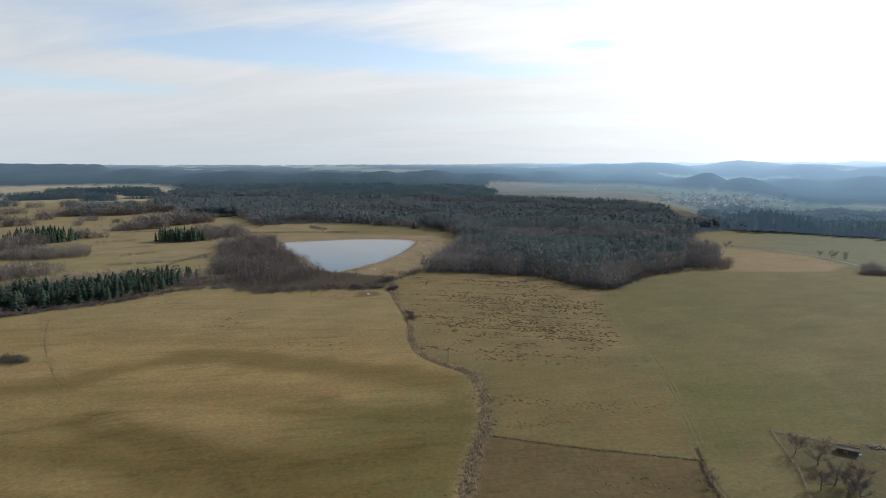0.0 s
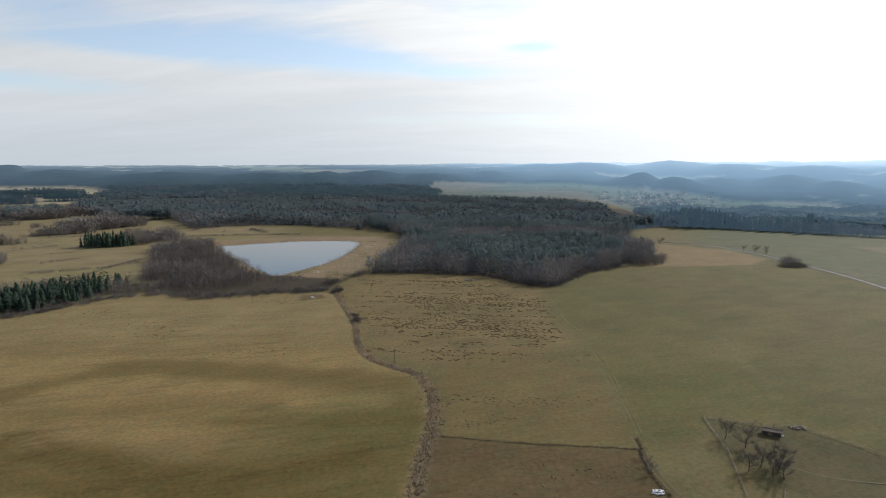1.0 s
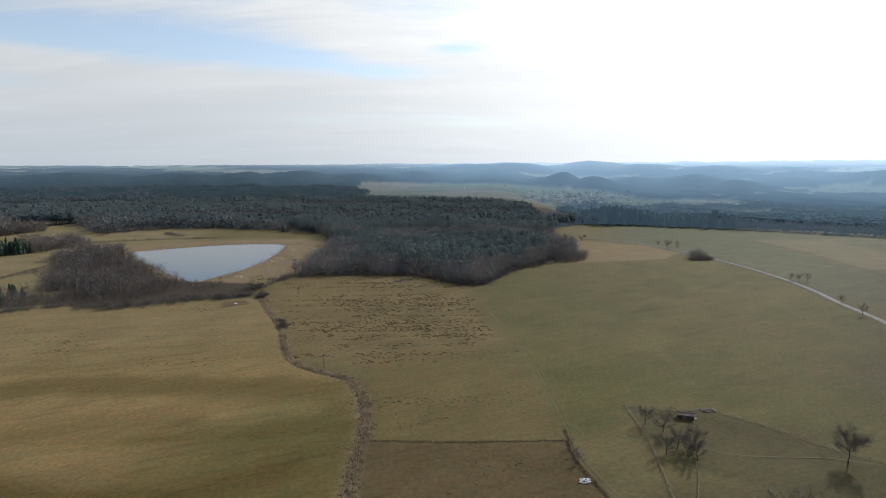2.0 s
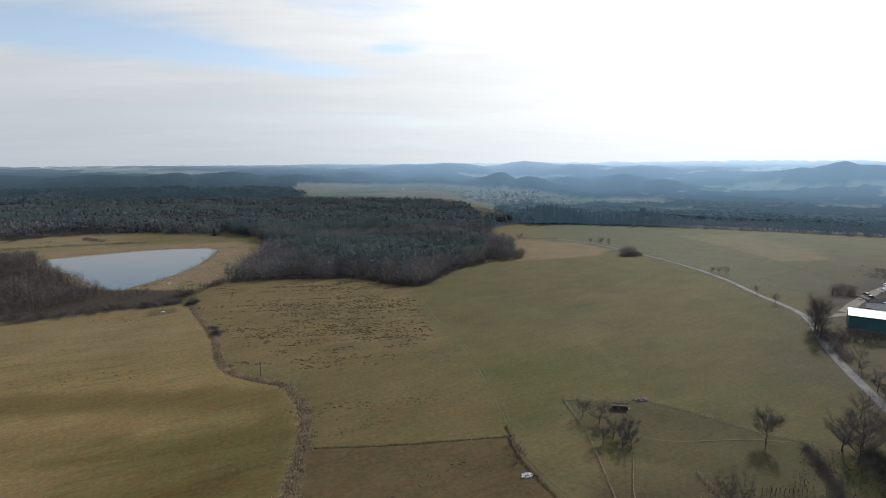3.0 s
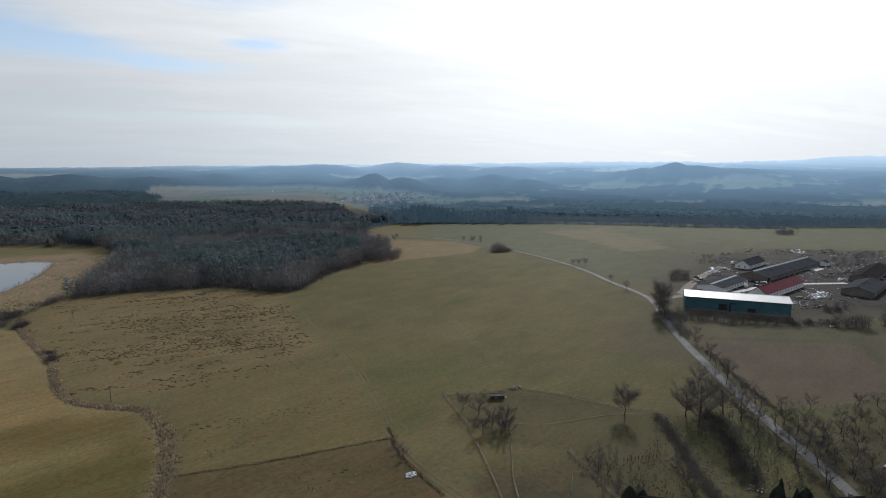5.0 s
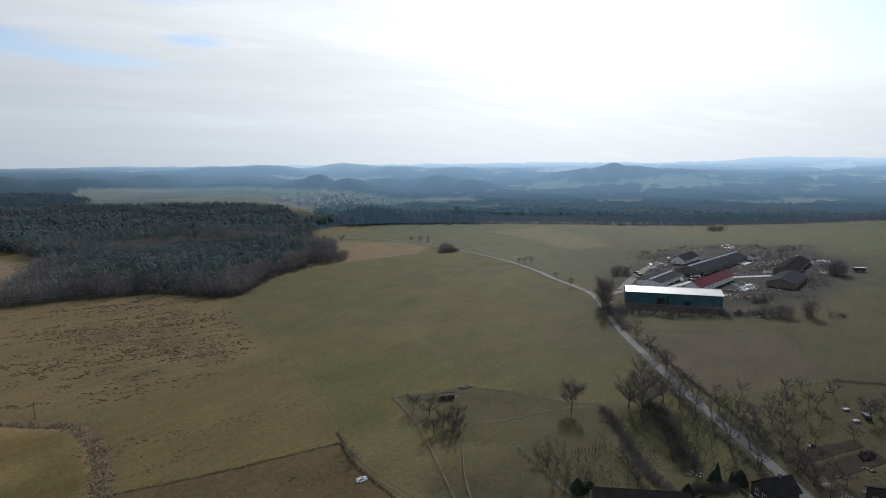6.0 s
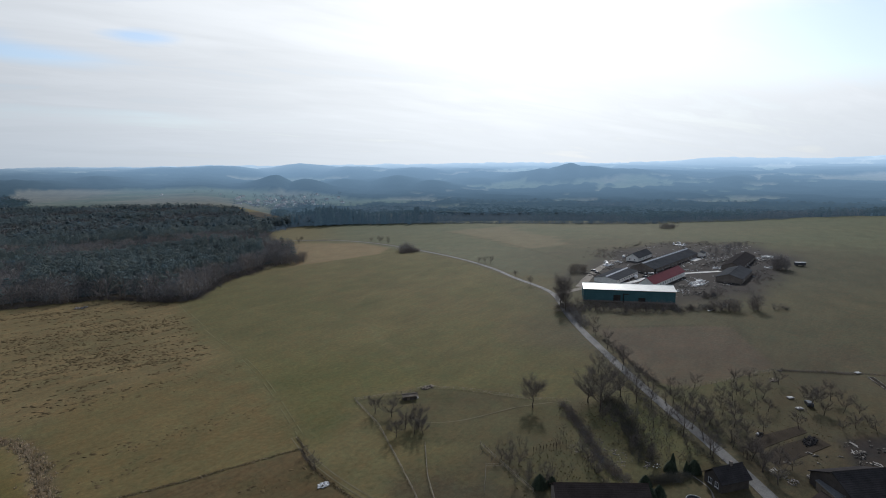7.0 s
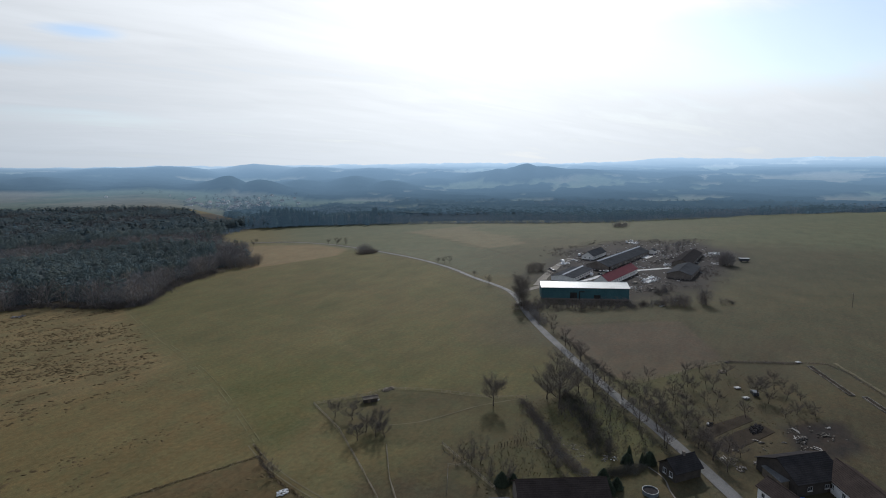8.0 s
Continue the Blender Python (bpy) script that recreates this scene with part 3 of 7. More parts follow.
    sedge = waves(x / 11, y / 9, 401) + 0.6 * waves(x / 5, y / 2.6, 402) + 1.1 * np.exp(-(((x - 48) / 45) ** 2 + ((y - 290) / 75) ** 2))
    lay(soft_in(wx, wy, ROUGH, 8) * smooth(0.5, 1.3, sedge), (0.105, 0.095, 0.045), 0.4)
    lay(soft_in(x + wob, y + wob, [(15, 152), (36, 146), (73, 139), (80, 200), (60, 225), (20, 215)], 6), (0.150, 0.118, 0.052), 0.8)
    p = soft_in(wx, wy, PASTURE, 9)
    lay(p, (0.121, 0.111, 0.048))
    lay(p * green, (0.150, 0.128, 0.058), 0.6)
    lay(p * smooth(260, 150, y) * smooth(160, 90, x), (0.108, 0.116, 0.036), 0.55)
    lay(p * smooth(0.1, 0.7, waves(x / 35, y / 35, 15)), (0.098, 0.096, 0.040), 0.4)
    lay(p * smooth(-0.1, 0.7, waves(x / 26, y / 18, 34)), (0.138, 0.110, 0.052), 0.4)
    lay(soft_in(x + 0.4 * wob, y, STUBBLE, 4), (0.215, 0.165, 0.090))
    plot = soft_in(x, y, PLOT, 0.5)
    lay(plot, (0.116, 0.087, 0.043))
    lay(plot * smooth(0.0, 0.8, waves(x / 12, y / 5, 27)), (0.098, 0.080, 0.036), 0.6)
    lay(plot * smooth(0.3, 0.9, waves(x / 7, y / 4, 28)), (0.150, 0.116, 0.062), 0.4)
    lay(smooth(1.6, 0.4, off_line(x, y, [(93, 238.5), (85.3, 196.6), (79.7, 165.7), (76.5, 149)])), (0.150, 0.140, 0.070), 0.45)
    for line, wide, share in (([(163, 241), (151.6, 205.6), (143.2, 179.1), (137.4, 164)], 1.5, 0.30), ([(161, 242), (149.4, 206.5), (140.9, 180), (135, 165)], 1.2, 0.25), ([(103, 350), (97, 300), (93, 240)], 2.0, 0.3),
                              ([(224, 148), (206, 176), (180, 200), (160, 230), (150, 290)], 1.4, 0.22), ([(118, 205), (150, 250), (205, 290), (290, 330)], 1.6, 0.2)):
        lay(p * smooth(wide, wide * 0.3, off_line(x, y, line)), (0.165, 0.150, 0.078), share)
    yard = soft_in(wx + wob, wy - wob, YARD, 14)
    # meadows north-west, paler; garden ground beside the houses, darker
    nw = smooth(-8, -14, az) * smooth(360, 400, y)
    lay(nw, (0.232, 0.190, 0.106))
    lay(nw * green, (0.205, 0.180, 0.086), 0.75)
    lay(nw * smooth(0.35, 0.8, np.sin((y - 0.55 * x) / 9 + 2.5 * waves(x / 70, y / 70, 26))), (0.185, 0.150, 0.084), 0.5)
    lay(smooth(50, 38, off_line(x, y, POND)), (0.235, 0.180, 0.112))
    garden = smooth(68, 84, x) * smooth(300, 270, x) * smooth(112, 92, y + 0.5 * wob - 0.12 * np.maximum(140 - x, 0)) * smooth(0.0, 0.1, 1 - soft_in(x, y, PLOUGH, 2))
    lay(garden, (0.086, 0.073, 0.042), 0.95)
    lay(garden * green, (0.102, 0.102, 0.042), 0.7)
    lay(garden * smooth(216, 228, x), (0.086, 0.080, 0.036), 0.7)
    lay(garden * smooth(0.2, 0.7, waves(x / 9, y / 9, 16)), (0.074, 0.060, 0.040), 0.6)
    lay(garden * smooth(140, 165, x) * smooth(70, 50, y), (0.072, 0.062, 0.037), 0.7)
    lay(garden * soft_in(x, y, [(140, 62), (150, 55), (173, 85), (166, 97), (150, 88)], 4) * smooth(-0.5, 0.3, waves(x / 6, y / 6, 33)), (0.112, 0.116, 0.048), 0.7)
    lay(soft_in(x + 0.2 * wob, y, SCRAP_GROUND, 2.0), (0.030, 0.026, 0.025), 0.95)
    lay(soft_in(x, y, PADDOCK, 1.5), (0.086, 0.079, 0.040), 0.85)
    rough = smooth(0, 0.6, waves(x / 13, y / 11, 23)) * smooth(150, 120, y) * smooth(66, 80, x) * smooth(250, 225, x)
    lay(rough * (1 - soft_in(x, y, PLOUGH, 2)), (0.088, 0.068, 0.040), 0.3)
    lay(smooth(0.3, 0.8, waves(x / 7, y / 6, 24)) * soft_in(x, y, PADDOCK, 2), (0.068, 0.064, 0.028), 0.6)
    upland = smooth(28, 34, az) * smooth(400, 440, r)
    lay(upland * (1 - p), (0.110, 0.124, 0.074), 0.9)
    lay(upland * (1 - p) * smooth(-0.1, 0.5, waves(x / 110, y / 110, 17)), (0.132, 0.132, 0.080), 0.6)
    lay(smooth(46, 60, az) * smooth(760, 520, r) * smooth(225, 260, r), (0.082, 0.078, 0.047), 0.9)
    lay(smooth(46, 60, az) * smooth(760, 520, r) * smooth(225, 260, r) * smooth(0.0, 0.7, waves(x / 60, y / 28, 29)), (0.098, 0.080, 0.050), 0.6)
    lay(soft_in(x + wob, y - wob, [(492, 514), (603, 516), (507, 330), (441, 342)], 7), (0.185, 0.160, 0.098), 0.75)
    lay(smooth(4, 1.5, off_line(x, y, [(492, 514), (470, 425), (441, 342), (405, 262)])) * smooth(300, 330, r), (0.085, 0.082, 0.045), 0.6)
    lay(soft_in(x + 0.1 * wob, y, PLOUGH, 1.2), (0.104, 0.083, 0.058), 0.95)
    lay(smooth(1.6, 0.4, off_line(x, y, [(238, 146), (262, 128), (287, 107)])), (0.060, 0.052, 0.034), 0.7)
    lay(yard, (0.040, 0.036, 0.036), 0.95)
    lay(yard * smooth(0.2, 0.8, waves(x / 12, y / 12, 18)), (0.075, 0.064, 0.056), 0.5)
    lay(smooth(3.6, 1.6, off_line(x, y, DITCH)), (0.190, 0.146, 0.086), 0.75)
    lay(soft_in(x, y, [(-55, 341), (-52.5, 324.5), (-39.2, 331), (-42, 341.5)], 1.0), (0.105, 0.080, 0.048), 0.75)
    lay(smooth(6.5, 3.5, off_line(x, y, ROAD)), (0.100, 0.090, 0.055), 0.7)
    lay(patch, (0.17, 0.14, 0.07), 0.12)
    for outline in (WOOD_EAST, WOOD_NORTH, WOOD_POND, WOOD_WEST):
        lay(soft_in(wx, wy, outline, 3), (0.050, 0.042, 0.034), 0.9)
    # the distance: woods, fields and pale stretches, with haze painted in as paler, bluer colour
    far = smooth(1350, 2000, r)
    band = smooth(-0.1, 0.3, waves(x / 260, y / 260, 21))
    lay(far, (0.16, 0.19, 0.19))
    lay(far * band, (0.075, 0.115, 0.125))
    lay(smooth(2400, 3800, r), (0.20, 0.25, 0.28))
    col *= 1 + w[..., None] * np.array((0.04, 0.0, -0.05))
    return np.clip(col * np.array((0.762, 0.740, 0.755)), 0.01, 0.9)


def axis(fine_from, fine_to, step, low, high, grow):
    mid = list(np.arange(fine_from, fine_to + step / 2, step))
    up, s = [], step
    v = mid[-1]
    while v < high:
        s *= grow
        v += s
        up.append(min(v, high))
    down, s = [], step
    v = mid[0]
    while v > low:
        s *= grow
        v -= s
        down.append(max(v, low))
    return np.array(down[::-1] + mid + up)


def make_ground():
    xs, ys = axis(-240, 420, 2.2, -4700, 4700, 1.12), axis(20, 420, 2.2, -4700, 4700, 1.09)
    gx, gy = np.meshgrid(xs, ys)
    gz = land(gx, gy)
    pond = inside(gx, gy, POND)
    gz = gz - 1.2 * pond - 0.7 * np.exp(-(off_line(gx, gy, DITCH) / 1.6) ** 2)
    gz = gz - 16 * smooth(1390, 1560, np.hypot(gx, gy)) + 0.05 * waves(gx / 5, gy / 5, 3)
    nx, ny = len(xs), len(ys)
    a = (np.arange(ny - 1)[:, None] * nx + np.arange(nx - 1)[None]).ravel()
    tris = np.concatenate([np.stack([a, a + 1, a + nx + 1], 1), np.stack([a, a + nx + 1, a + nx], 1)])
    me = raw_mesh("ground", np.stack([gx, gy, gz], -1).reshape(-1, 3), tris, M["grass"])
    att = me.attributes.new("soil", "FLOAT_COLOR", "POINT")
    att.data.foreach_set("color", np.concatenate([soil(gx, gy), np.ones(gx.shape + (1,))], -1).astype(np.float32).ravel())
    cut = 0.25 + 0.75 * np.maximum(soft_in(gx, gy, FIELD_W, 3), 0.6 * soft_in(gx, gy, ROUGH, 5)) + 0.5 * soft_in(gx, gy, PLOT, 2)
    me.attributes.new("mown", "FLOAT", "POINT").data.foreach_set("value", np.minimum(cut, 1).astype(np.float32).ravel())
    me.polygons.foreach_set("use_smooth", np.ones(len(me.polygons), bool))
    return tagged(new("ground", me), "dry straw-coloured meadows and greening pastures in early spring", "field", kind="structure")


make_ground()


# ---- the far country: valley, woods and hills out to the horizon ----
# bearing and half-width in degrees, crest in degrees above the eye's level, distance and depth in metres
HILLS = (
    (-32.9, 1.3, -0.17, 3300, 420), (-34, 1.8, -0.14, 3300, 420), (-35.4, 2.2, -0.13, 3300, 420), (-37.2, 2.6, -0.14, 3300, 420), (-39.4, 3.0, -0.15, 3300, 420), (-42, 3.6, -0.12, 3300, 420), (-46, 6, -0.1, 3400, 420), (-29, 3.0, -0.55, 3000, 380), (-21, 5.0, -0.75, 2700, 420), (-12, 5.0, -0.78, 2600, 420),
    (-6.5, 3.4, -0.66, 2600, 380), (-1.5, 4.0, -0.46, 2650, 380), (4.5, 4.0, -0.72, 2700, 380), (11, 1.7, -0.36, 3000, 300),
    (17, 3.4, 0.40, 3800, 420), (21, 3.0, 0.55, 3850, 420), (25.9, 2.2, -0.46, 2650, 260), (28.8, 2.6, -0.85, 2600, 260),
    (29, 3.4, 0.76, 4100, 420), (34, 3.4, 0.46, 3900, 420), (40, 3.6, 0.32, 3800, 420), (38.4, 2.4, -0.50, 2950, 320), (42, 2.2, -1.05, 2750, 260),
    (33, 2.0, -0.85, 2900, 260), (46.5, 3.4, 0.2, 3950, 420), (47, 2.4, -0.75, 3300, 300), (56.4, 2.6, 0.62, 3250, 360), (58.4, 3.6, 0.36, 3250, 360), (61.0, 5.0, 0.08, 3250, 340),
    (64, 3.0, -0.05, 3500, 380), (53.6, 3.2, 0.14, 3250, 340), (71.6, 1.9, -0.66, 3050, 260), (74.8, 1.7, -0.95, 3050, 260), (84, 3.0, -0.15, 3900, 340),
    (79, 2.6, -0.5, 3750, 300), (92, 5.0, 0.1, 3800, 420), (103, 6, 0.4, 3900, 420), (114, 6, 0.3, 3900, 420), (-58, 7, 0.2, 3400, 420),
)
RIM = ((-75, -30, -20, -10, 5, 20, 37, 44, 46.7, 50, 60, 66, 71, 76, 82, 95, 125), (-0.2, -0.26, -0.18, 0.02, 0.28, 0.52, 0.66, 0.74, 0.90, 0.76, 0.74, 0.82, 1.10, 1.02, 0.92, 0.9, 0.8))


def far_land(x, y):
    """Height of the far country, how wooded it is, and the haze put before it as a glow."""
    r, az = np.hypot(x, y), np.degrees(np.arctan2(x, y))
    base = land(x, y)
    base = base + 9 * waves(x / 420, y / 420, 61) * smooth(1500, 2200, r) * smooth(15, 30, az)
    z, steep = base.copy(), np.zeros_like(r)
    for i, (h_az, half, top, dist, deep) in enumerate(HILLS):
        u, v = (az - h_az) / half, (r - dist) / deep
        u = u + (0.12 if i > 6 else 0.03) * waves(az / 1.6, r / 700, 70 + i)
        shape = np.exp(-np.abs(u) ** (1.75 if i > 6 else 4) - v * v)
        crest = 80 + dist * math.tan(radians(top))
        z = np.maximum(z, base + (crest - base) * shape)
        steep = np.maximum(steep, shape)
    rim = 80 + r * np.tan(np.radians(np.interp(az, *RIM))) + 9 * waves(az / 1.7, az * 0, 90) + 4 * waves(az / 0.4, az * 0, 91)
    z = np.maximum(z, base + (rim - base) * np.exp(-((r - 4650) / 260) ** 2))
    want = waves(x / 150, y / 150, 62) + 0.7 * waves(x / 420, y / 420, 63)
    want = want + 1.5 * smooth(22, 6, az) * smooth(2900, 2300, r) + 1.4 * smooth(44, 56, az) * smooth(2150, 1750, r) + 1.6 * steep + 0.12
    want = want + 0.2 * smooth(2400, 3000, r)
    want = want - 3.6 * smooth(-23, -29, az) * smooth(2350, 2100, r)
    want = want - 1.95 * smooth(3, 7, az) * smooth(27, 22, az) * smooth(1290, 1360, r) * smooth(2450, 2200, r) - 1.6 * np.exp(-((az - 9.5) / 7.5) ** 2 - ((r - 2150) / 260) ** 2) - 1.6 * np.exp(-((az - 24) / 7) ** 2 - ((r - 2150) / 200) ** 2)
    woods = smooth(0.0, 0.12, want)
    z = z + woods * (9 + 4.0 * waves(x / 45, y / 45, 64) + 1.5 * waves(x / 22, y / 22, 66))
    # haze painted as emission: paler with distance, stronger towards the sun
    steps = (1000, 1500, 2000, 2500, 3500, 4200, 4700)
    air_glow = [np.interp(r, steps, c) for c in ((0, .026, .062, .115, .215, .37, .60), (0, .045, .104, .185, .33, .52, .76), (0, .064, .150, .262, .46, .68, .92))]
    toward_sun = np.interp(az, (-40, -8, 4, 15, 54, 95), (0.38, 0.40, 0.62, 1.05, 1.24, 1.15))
    return z, woods, np.stack(air_glow, -1) * toward_sun[..., None]


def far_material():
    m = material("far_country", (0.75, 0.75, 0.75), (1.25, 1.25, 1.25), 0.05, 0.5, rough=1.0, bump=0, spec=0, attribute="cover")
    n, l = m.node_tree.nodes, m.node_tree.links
    # the surface itself emits the painted haze
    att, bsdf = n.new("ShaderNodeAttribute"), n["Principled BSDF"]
    att.attribute_name = "air_glow"
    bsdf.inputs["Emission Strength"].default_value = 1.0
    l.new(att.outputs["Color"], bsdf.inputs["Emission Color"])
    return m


def make_far_country():
    azs = np.radians(np.arange(-75, 125, 0.2))
    rs = 1380 * (4850 / 1380) ** np.linspace(0, 1, 95)
    ga, gr = np.meshgrid(azs, rs)
    x, y = gr * np.sin(ga), gr * np.cos(ga)
    z, woods, air_glow = far_land(x, y)
    nx, ny = len(azs), len(rs)
    a = (np.arange(ny - 1)[:, None] * nx + np.arange(nx - 1)[None]).ravel()
    tris = np.concatenate([np.stack([a, a + nx + 1, a + 1], 1), np.stack([a, a + nx, a + nx + 1], 1)])
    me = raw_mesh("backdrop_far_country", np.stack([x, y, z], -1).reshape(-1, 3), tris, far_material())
    field = smooth(-0.4, 0.5, waves(x / 190, y / 190, 65))[..., None]
    open_land = np.array((0.078, 0.090, 0.056)) * (1 - field) + np.array((0.122, 0.110, 0.078)) * field
    tan = smooth(-20, -27, np.degrees(ga))[..., None]
    open_land = open_land * (1 - tan) + np.array((0.215, 0.180, 0.110)) * tan
    cover = open_land * (1 - woods[..., None]) + np.array((0.020, 0.028, 0.028)) * woods[..., None]
    me.attributes.new("cover", "FLOAT_COLOR", "POINT").data.foreach_set("color", np.concatenate([cover, np.ones(x.shape + (1,))], -1).astype(np.float32).ravel())
    me.attributes.new("air_glow", "FLOAT_COLOR", "POINT").data.foreach_set("color", np.concatenate([AIR_GLOW * air_glow, np.ones(x.shape + (1,))], -1).astype(np.float32).ravel())
    return tagged(new("backdrop_far_country", me), "blue hazy hills, woods and fields out to the horizon", "hills", kind="structure")


AIR_GLOW = 1.0
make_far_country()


# ---- small shapes for far trees ----
def spruce_shape(seed, skirts=7, points=6):
    """A jagged fir of height 1: skirts of drooping branches round a stem."""
    r = np.random.default_rng(seed)
    v, f = [], []
    for k in range(skirts):
        low, high = 0.06 + 0.86 * (k / skirts) ** 0.9, 0.10 + 0.90 * ((k + 1.25) / (skirts + 0.25)) ** 0.9
        wide = 0.185 * (1 - k / skirts) ** 0.8 + 0.018
        top = len(v)
        v.append((r.normal(0, 0.008), r.normal(0, 0.008), min(high, 1.0)))
        n = points * 2
        turn = r.uniform(0, 6)
        for j in range(n):
            rad = wide * (1.15 if j % 2 else 0.55) * r.uniform(0.75, 1.2)
            a = turn + 2 * math.pi * j / n
            v.append((rad * math.cos(a), rad * math.sin(a), low + (0.0 if j % 2 else 0.05) + r.uniform(-0.025, 0.025)))
        f += [(top, top + 1 + j, top + 1 + (j + 1) % n) for j in range(n)]
    return np.array(v), np.array(f)


def pine_shape(seed, clumps=25, deep=0.75, size=0.049):
    """A pine of height 1: a bare stem and a rounded crown of flat, ragged clumps."""
    r = np.random.default_rng(seed)
    v, f = [], []
    for a in (0, 2.1, 4.2):
        v.append((0.012 * math.cos(a), 0.012 * math.sin(a), -0.02))
    v.append((0, 0, 0.8))
    f += [(0, 1, 3), (1, 2, 3), (2, 0, 3)]
    for k in range(clumps):
        h = r.uniform(0.42, 0.97)
        out = 0.17 * math.sqrt(max(0.02, 1 - ((h - 0.58) / 0.42) ** 2)) * r.uniform(0.3, 1.0)
        a = r.uniform(0, 6.28)
        cx, cy, s = out * math.cos(a), out * math.sin(a), r.uniform(0.7, 1.3) * size
        top = len(v)
        v.append((cx, cy, min(h + s * 0.7 * deep, 1.0)))
        for j in range(5):
            b = 6.28 * j / 5 + r.uniform(-0.3, 0.3)
            q = s * r.uniform(0.7, 1.35)
            v.append((cx + q * math.cos(b), cy + q * math.sin(b), h - s * deep * r.uniform(0.1, 0.6)))
        f += [(top, top + 1 + j, top + 1 + (j + 1) % 5) for j in range(5)]
    return np.array(v), np.array(f)


def bare_shape(seed, limbs=9, twigs=150, wide=0.26, low=0.09, thick=0.0056):
    """A leafless tree of height 1: stem, limbs and a cloud of fine upright twigs, open enough to see through."""
    r = np.random.default_rng(seed)
    v, f = [], []

    def blade(a, b, w):
        d = np.subtract(b, a)
        side = np.cross(d, r.normal(size=3))
        side = side / (np.linalg.norm(side) + 1e-9) * w
        k = len(v)
        v.extend([np.subtract(a, side), np.add(a, side), np.add(b, 0)])
        f.append((k, k + 1, k + 2))

    for a in (0, 1.57):
        s = np.array((math.cos(a), math.sin(a), 0)) * 0.017
        k = len(v)
        v.extend([-s + (0, 0, -0.02), s + (0, 0, -0.02), (0, 0, 0.85)])
        f.append((k, k + 1, k + 2))
    for _ in range(limbs):
        h, a = r.uniform(low * 0.7, 0.65), r.uniform(0, 6.28)
        out, up = wide * r.uniform(0.5, 0.95), r.uniform(0.15, 0.35)
        blade((0, 0, h), (out * math.cos(a), out * math.sin(a), min(h + up, 0.95)), 0.006)
    for _ in range(twigs):
        h = r.uniform(low, 0.93)
        rad = wide * math.sqrt(max(0.03, 1 - ((h - 0.56) / 0.46) ** 2)) * math.sqrt(r.uniform(0.05, 1))
        a = r.uniform(0, 6.28)
        p = np.array((rad * math.cos(a), rad * math.sin(a), h))
        way = np.array((p[0] * 0.8, p[1] * 0.8, 0.06 + 0.16 * h)) + r.normal(0, 0.055, 3)
        blade(p, p + way * r.uniform(0.5, 1.1), thick * r.uniform(0.6, 1.5))
    return np.array(v, float), np.array(f)


def shrub_shape(seed, twigs=150, thick=0.009):
    """A rounded bush of height 1, as wide as high: a dome filled with fine twigs that point outward."""
    r = np.random.default_rng(seed)
    v, f = [], []
    lobes = [(r.normal(0, 0.16), r.normal(0, 0.16), r.uniform(0.72, 1.0)) for _ in range(3)]
    for k in range(twigs):
        ox, oy, tall = lobes[k % 3]
        u = r.normal(size=3)
        u[2] = abs(u[2])
        u = u / np.linalg.norm(u) * r.random() ** 0.35
        a = np.array((ox + 0.36 * u[0], oy + 0.36 * u[1], tall * (0.05 + 0.78 * u[2])))
        way = np.array((u[0] * 0.5, u[1] * 0.5, 0.35 + 0.5 * u[2])) + r.normal(0, 0.22, 3)
        b = a + way * r.uniform(0.12, 0.30)
        s = np.cross(way, r.normal(size=3))
        s = s / np.linalg.norm(s) * thick * r.uniform(0.6, 1.6)
        k = len(v)
        v.extend([a - s, a + s, b])
        f.append((k, k + 1, k + 2))
    return np.array(v, float), np.array(f)


def tuft_shape(seed, blades=7, wide=0.5):
    r = np.random.default_rng(seed)
    v, f = [], []
    for _ in range(blades):
        a = r.uniform(0, 6.28)
        p = r.normal(0, 0.22 * wide, 2)
        s = np.array((math.cos(a), math.sin(a), 0)) * r.uniform(0.07, 0.16)
        k = len(v)
        base = np.array((*p, -0.03))
        v.extend([base - s, base + s, base + (r.normal(0, 0.3 * wide), r.normal(0, 0.3 * wide), r.uniform(0.6, 1.05))])
        f.append((k, k + 1, k + 2))
    return np.array(v, float), np.array(f)


def tussock_shape(seed, points=9):
    """A low ragged cushion of sedge, longer than wide, 1 high."""
    r = np.random.default_rng(seed)
    long, v, f = r.uniform(1.2, 2.4), [(0, 0, 1.0)], []
    for ring, (rad, z) in enumerate(((0.45, 0.85), (0.95, -0.1))):
        for j in range(points):
            a, q = 6.283 * j / points, rad * r.uniform(0.7, 1.3)
            v.append((q * math.cos(a) * long, q * math.sin(a), z * r.uniform(0.7, 1.2)))
    for j in range(points):
        i = (j + 1) % points
        f += [(0, 1 + j, 1 + i), (1 + j, 1 + points + j, 1 + points + i), (1 + j, 1 + points + i, 1 + i)]
    return np.array(v, float), np.array(f)


SPRUCES = [spruce_shape(s) for s in range(6)]
SPRUCES_FAR = [spruce_shape(20 + s, 3, 5) for s in range(5)]
PINES = [pine_shape(s) for s in range(6)]
PINES_FAR = [pine_shape(30 + s, 10, 1.0, 0.056) for s in range(5)]
BARES = [bare_shape(s) for s in range(6)]
BARES_MID = [bare_shape(60 + s, 5, 76, thick=0.0085) for s in range(6)]
BARES_FAR = [bare_shape(40 + s, 4, 36, thick=0.015) for s in range(5)]
SHRUBS = [shrub_shape(s) for s in range(8)]
SHRUBS_FAR = [shrub_shape(20 + s, 56, 0.016) for s in range(6)]
DOMES = [shrub_shape(60 + s, 300, 0.009) for s in range(4)]
TUFTS = [tuft_shape(s) for s in range(6)]
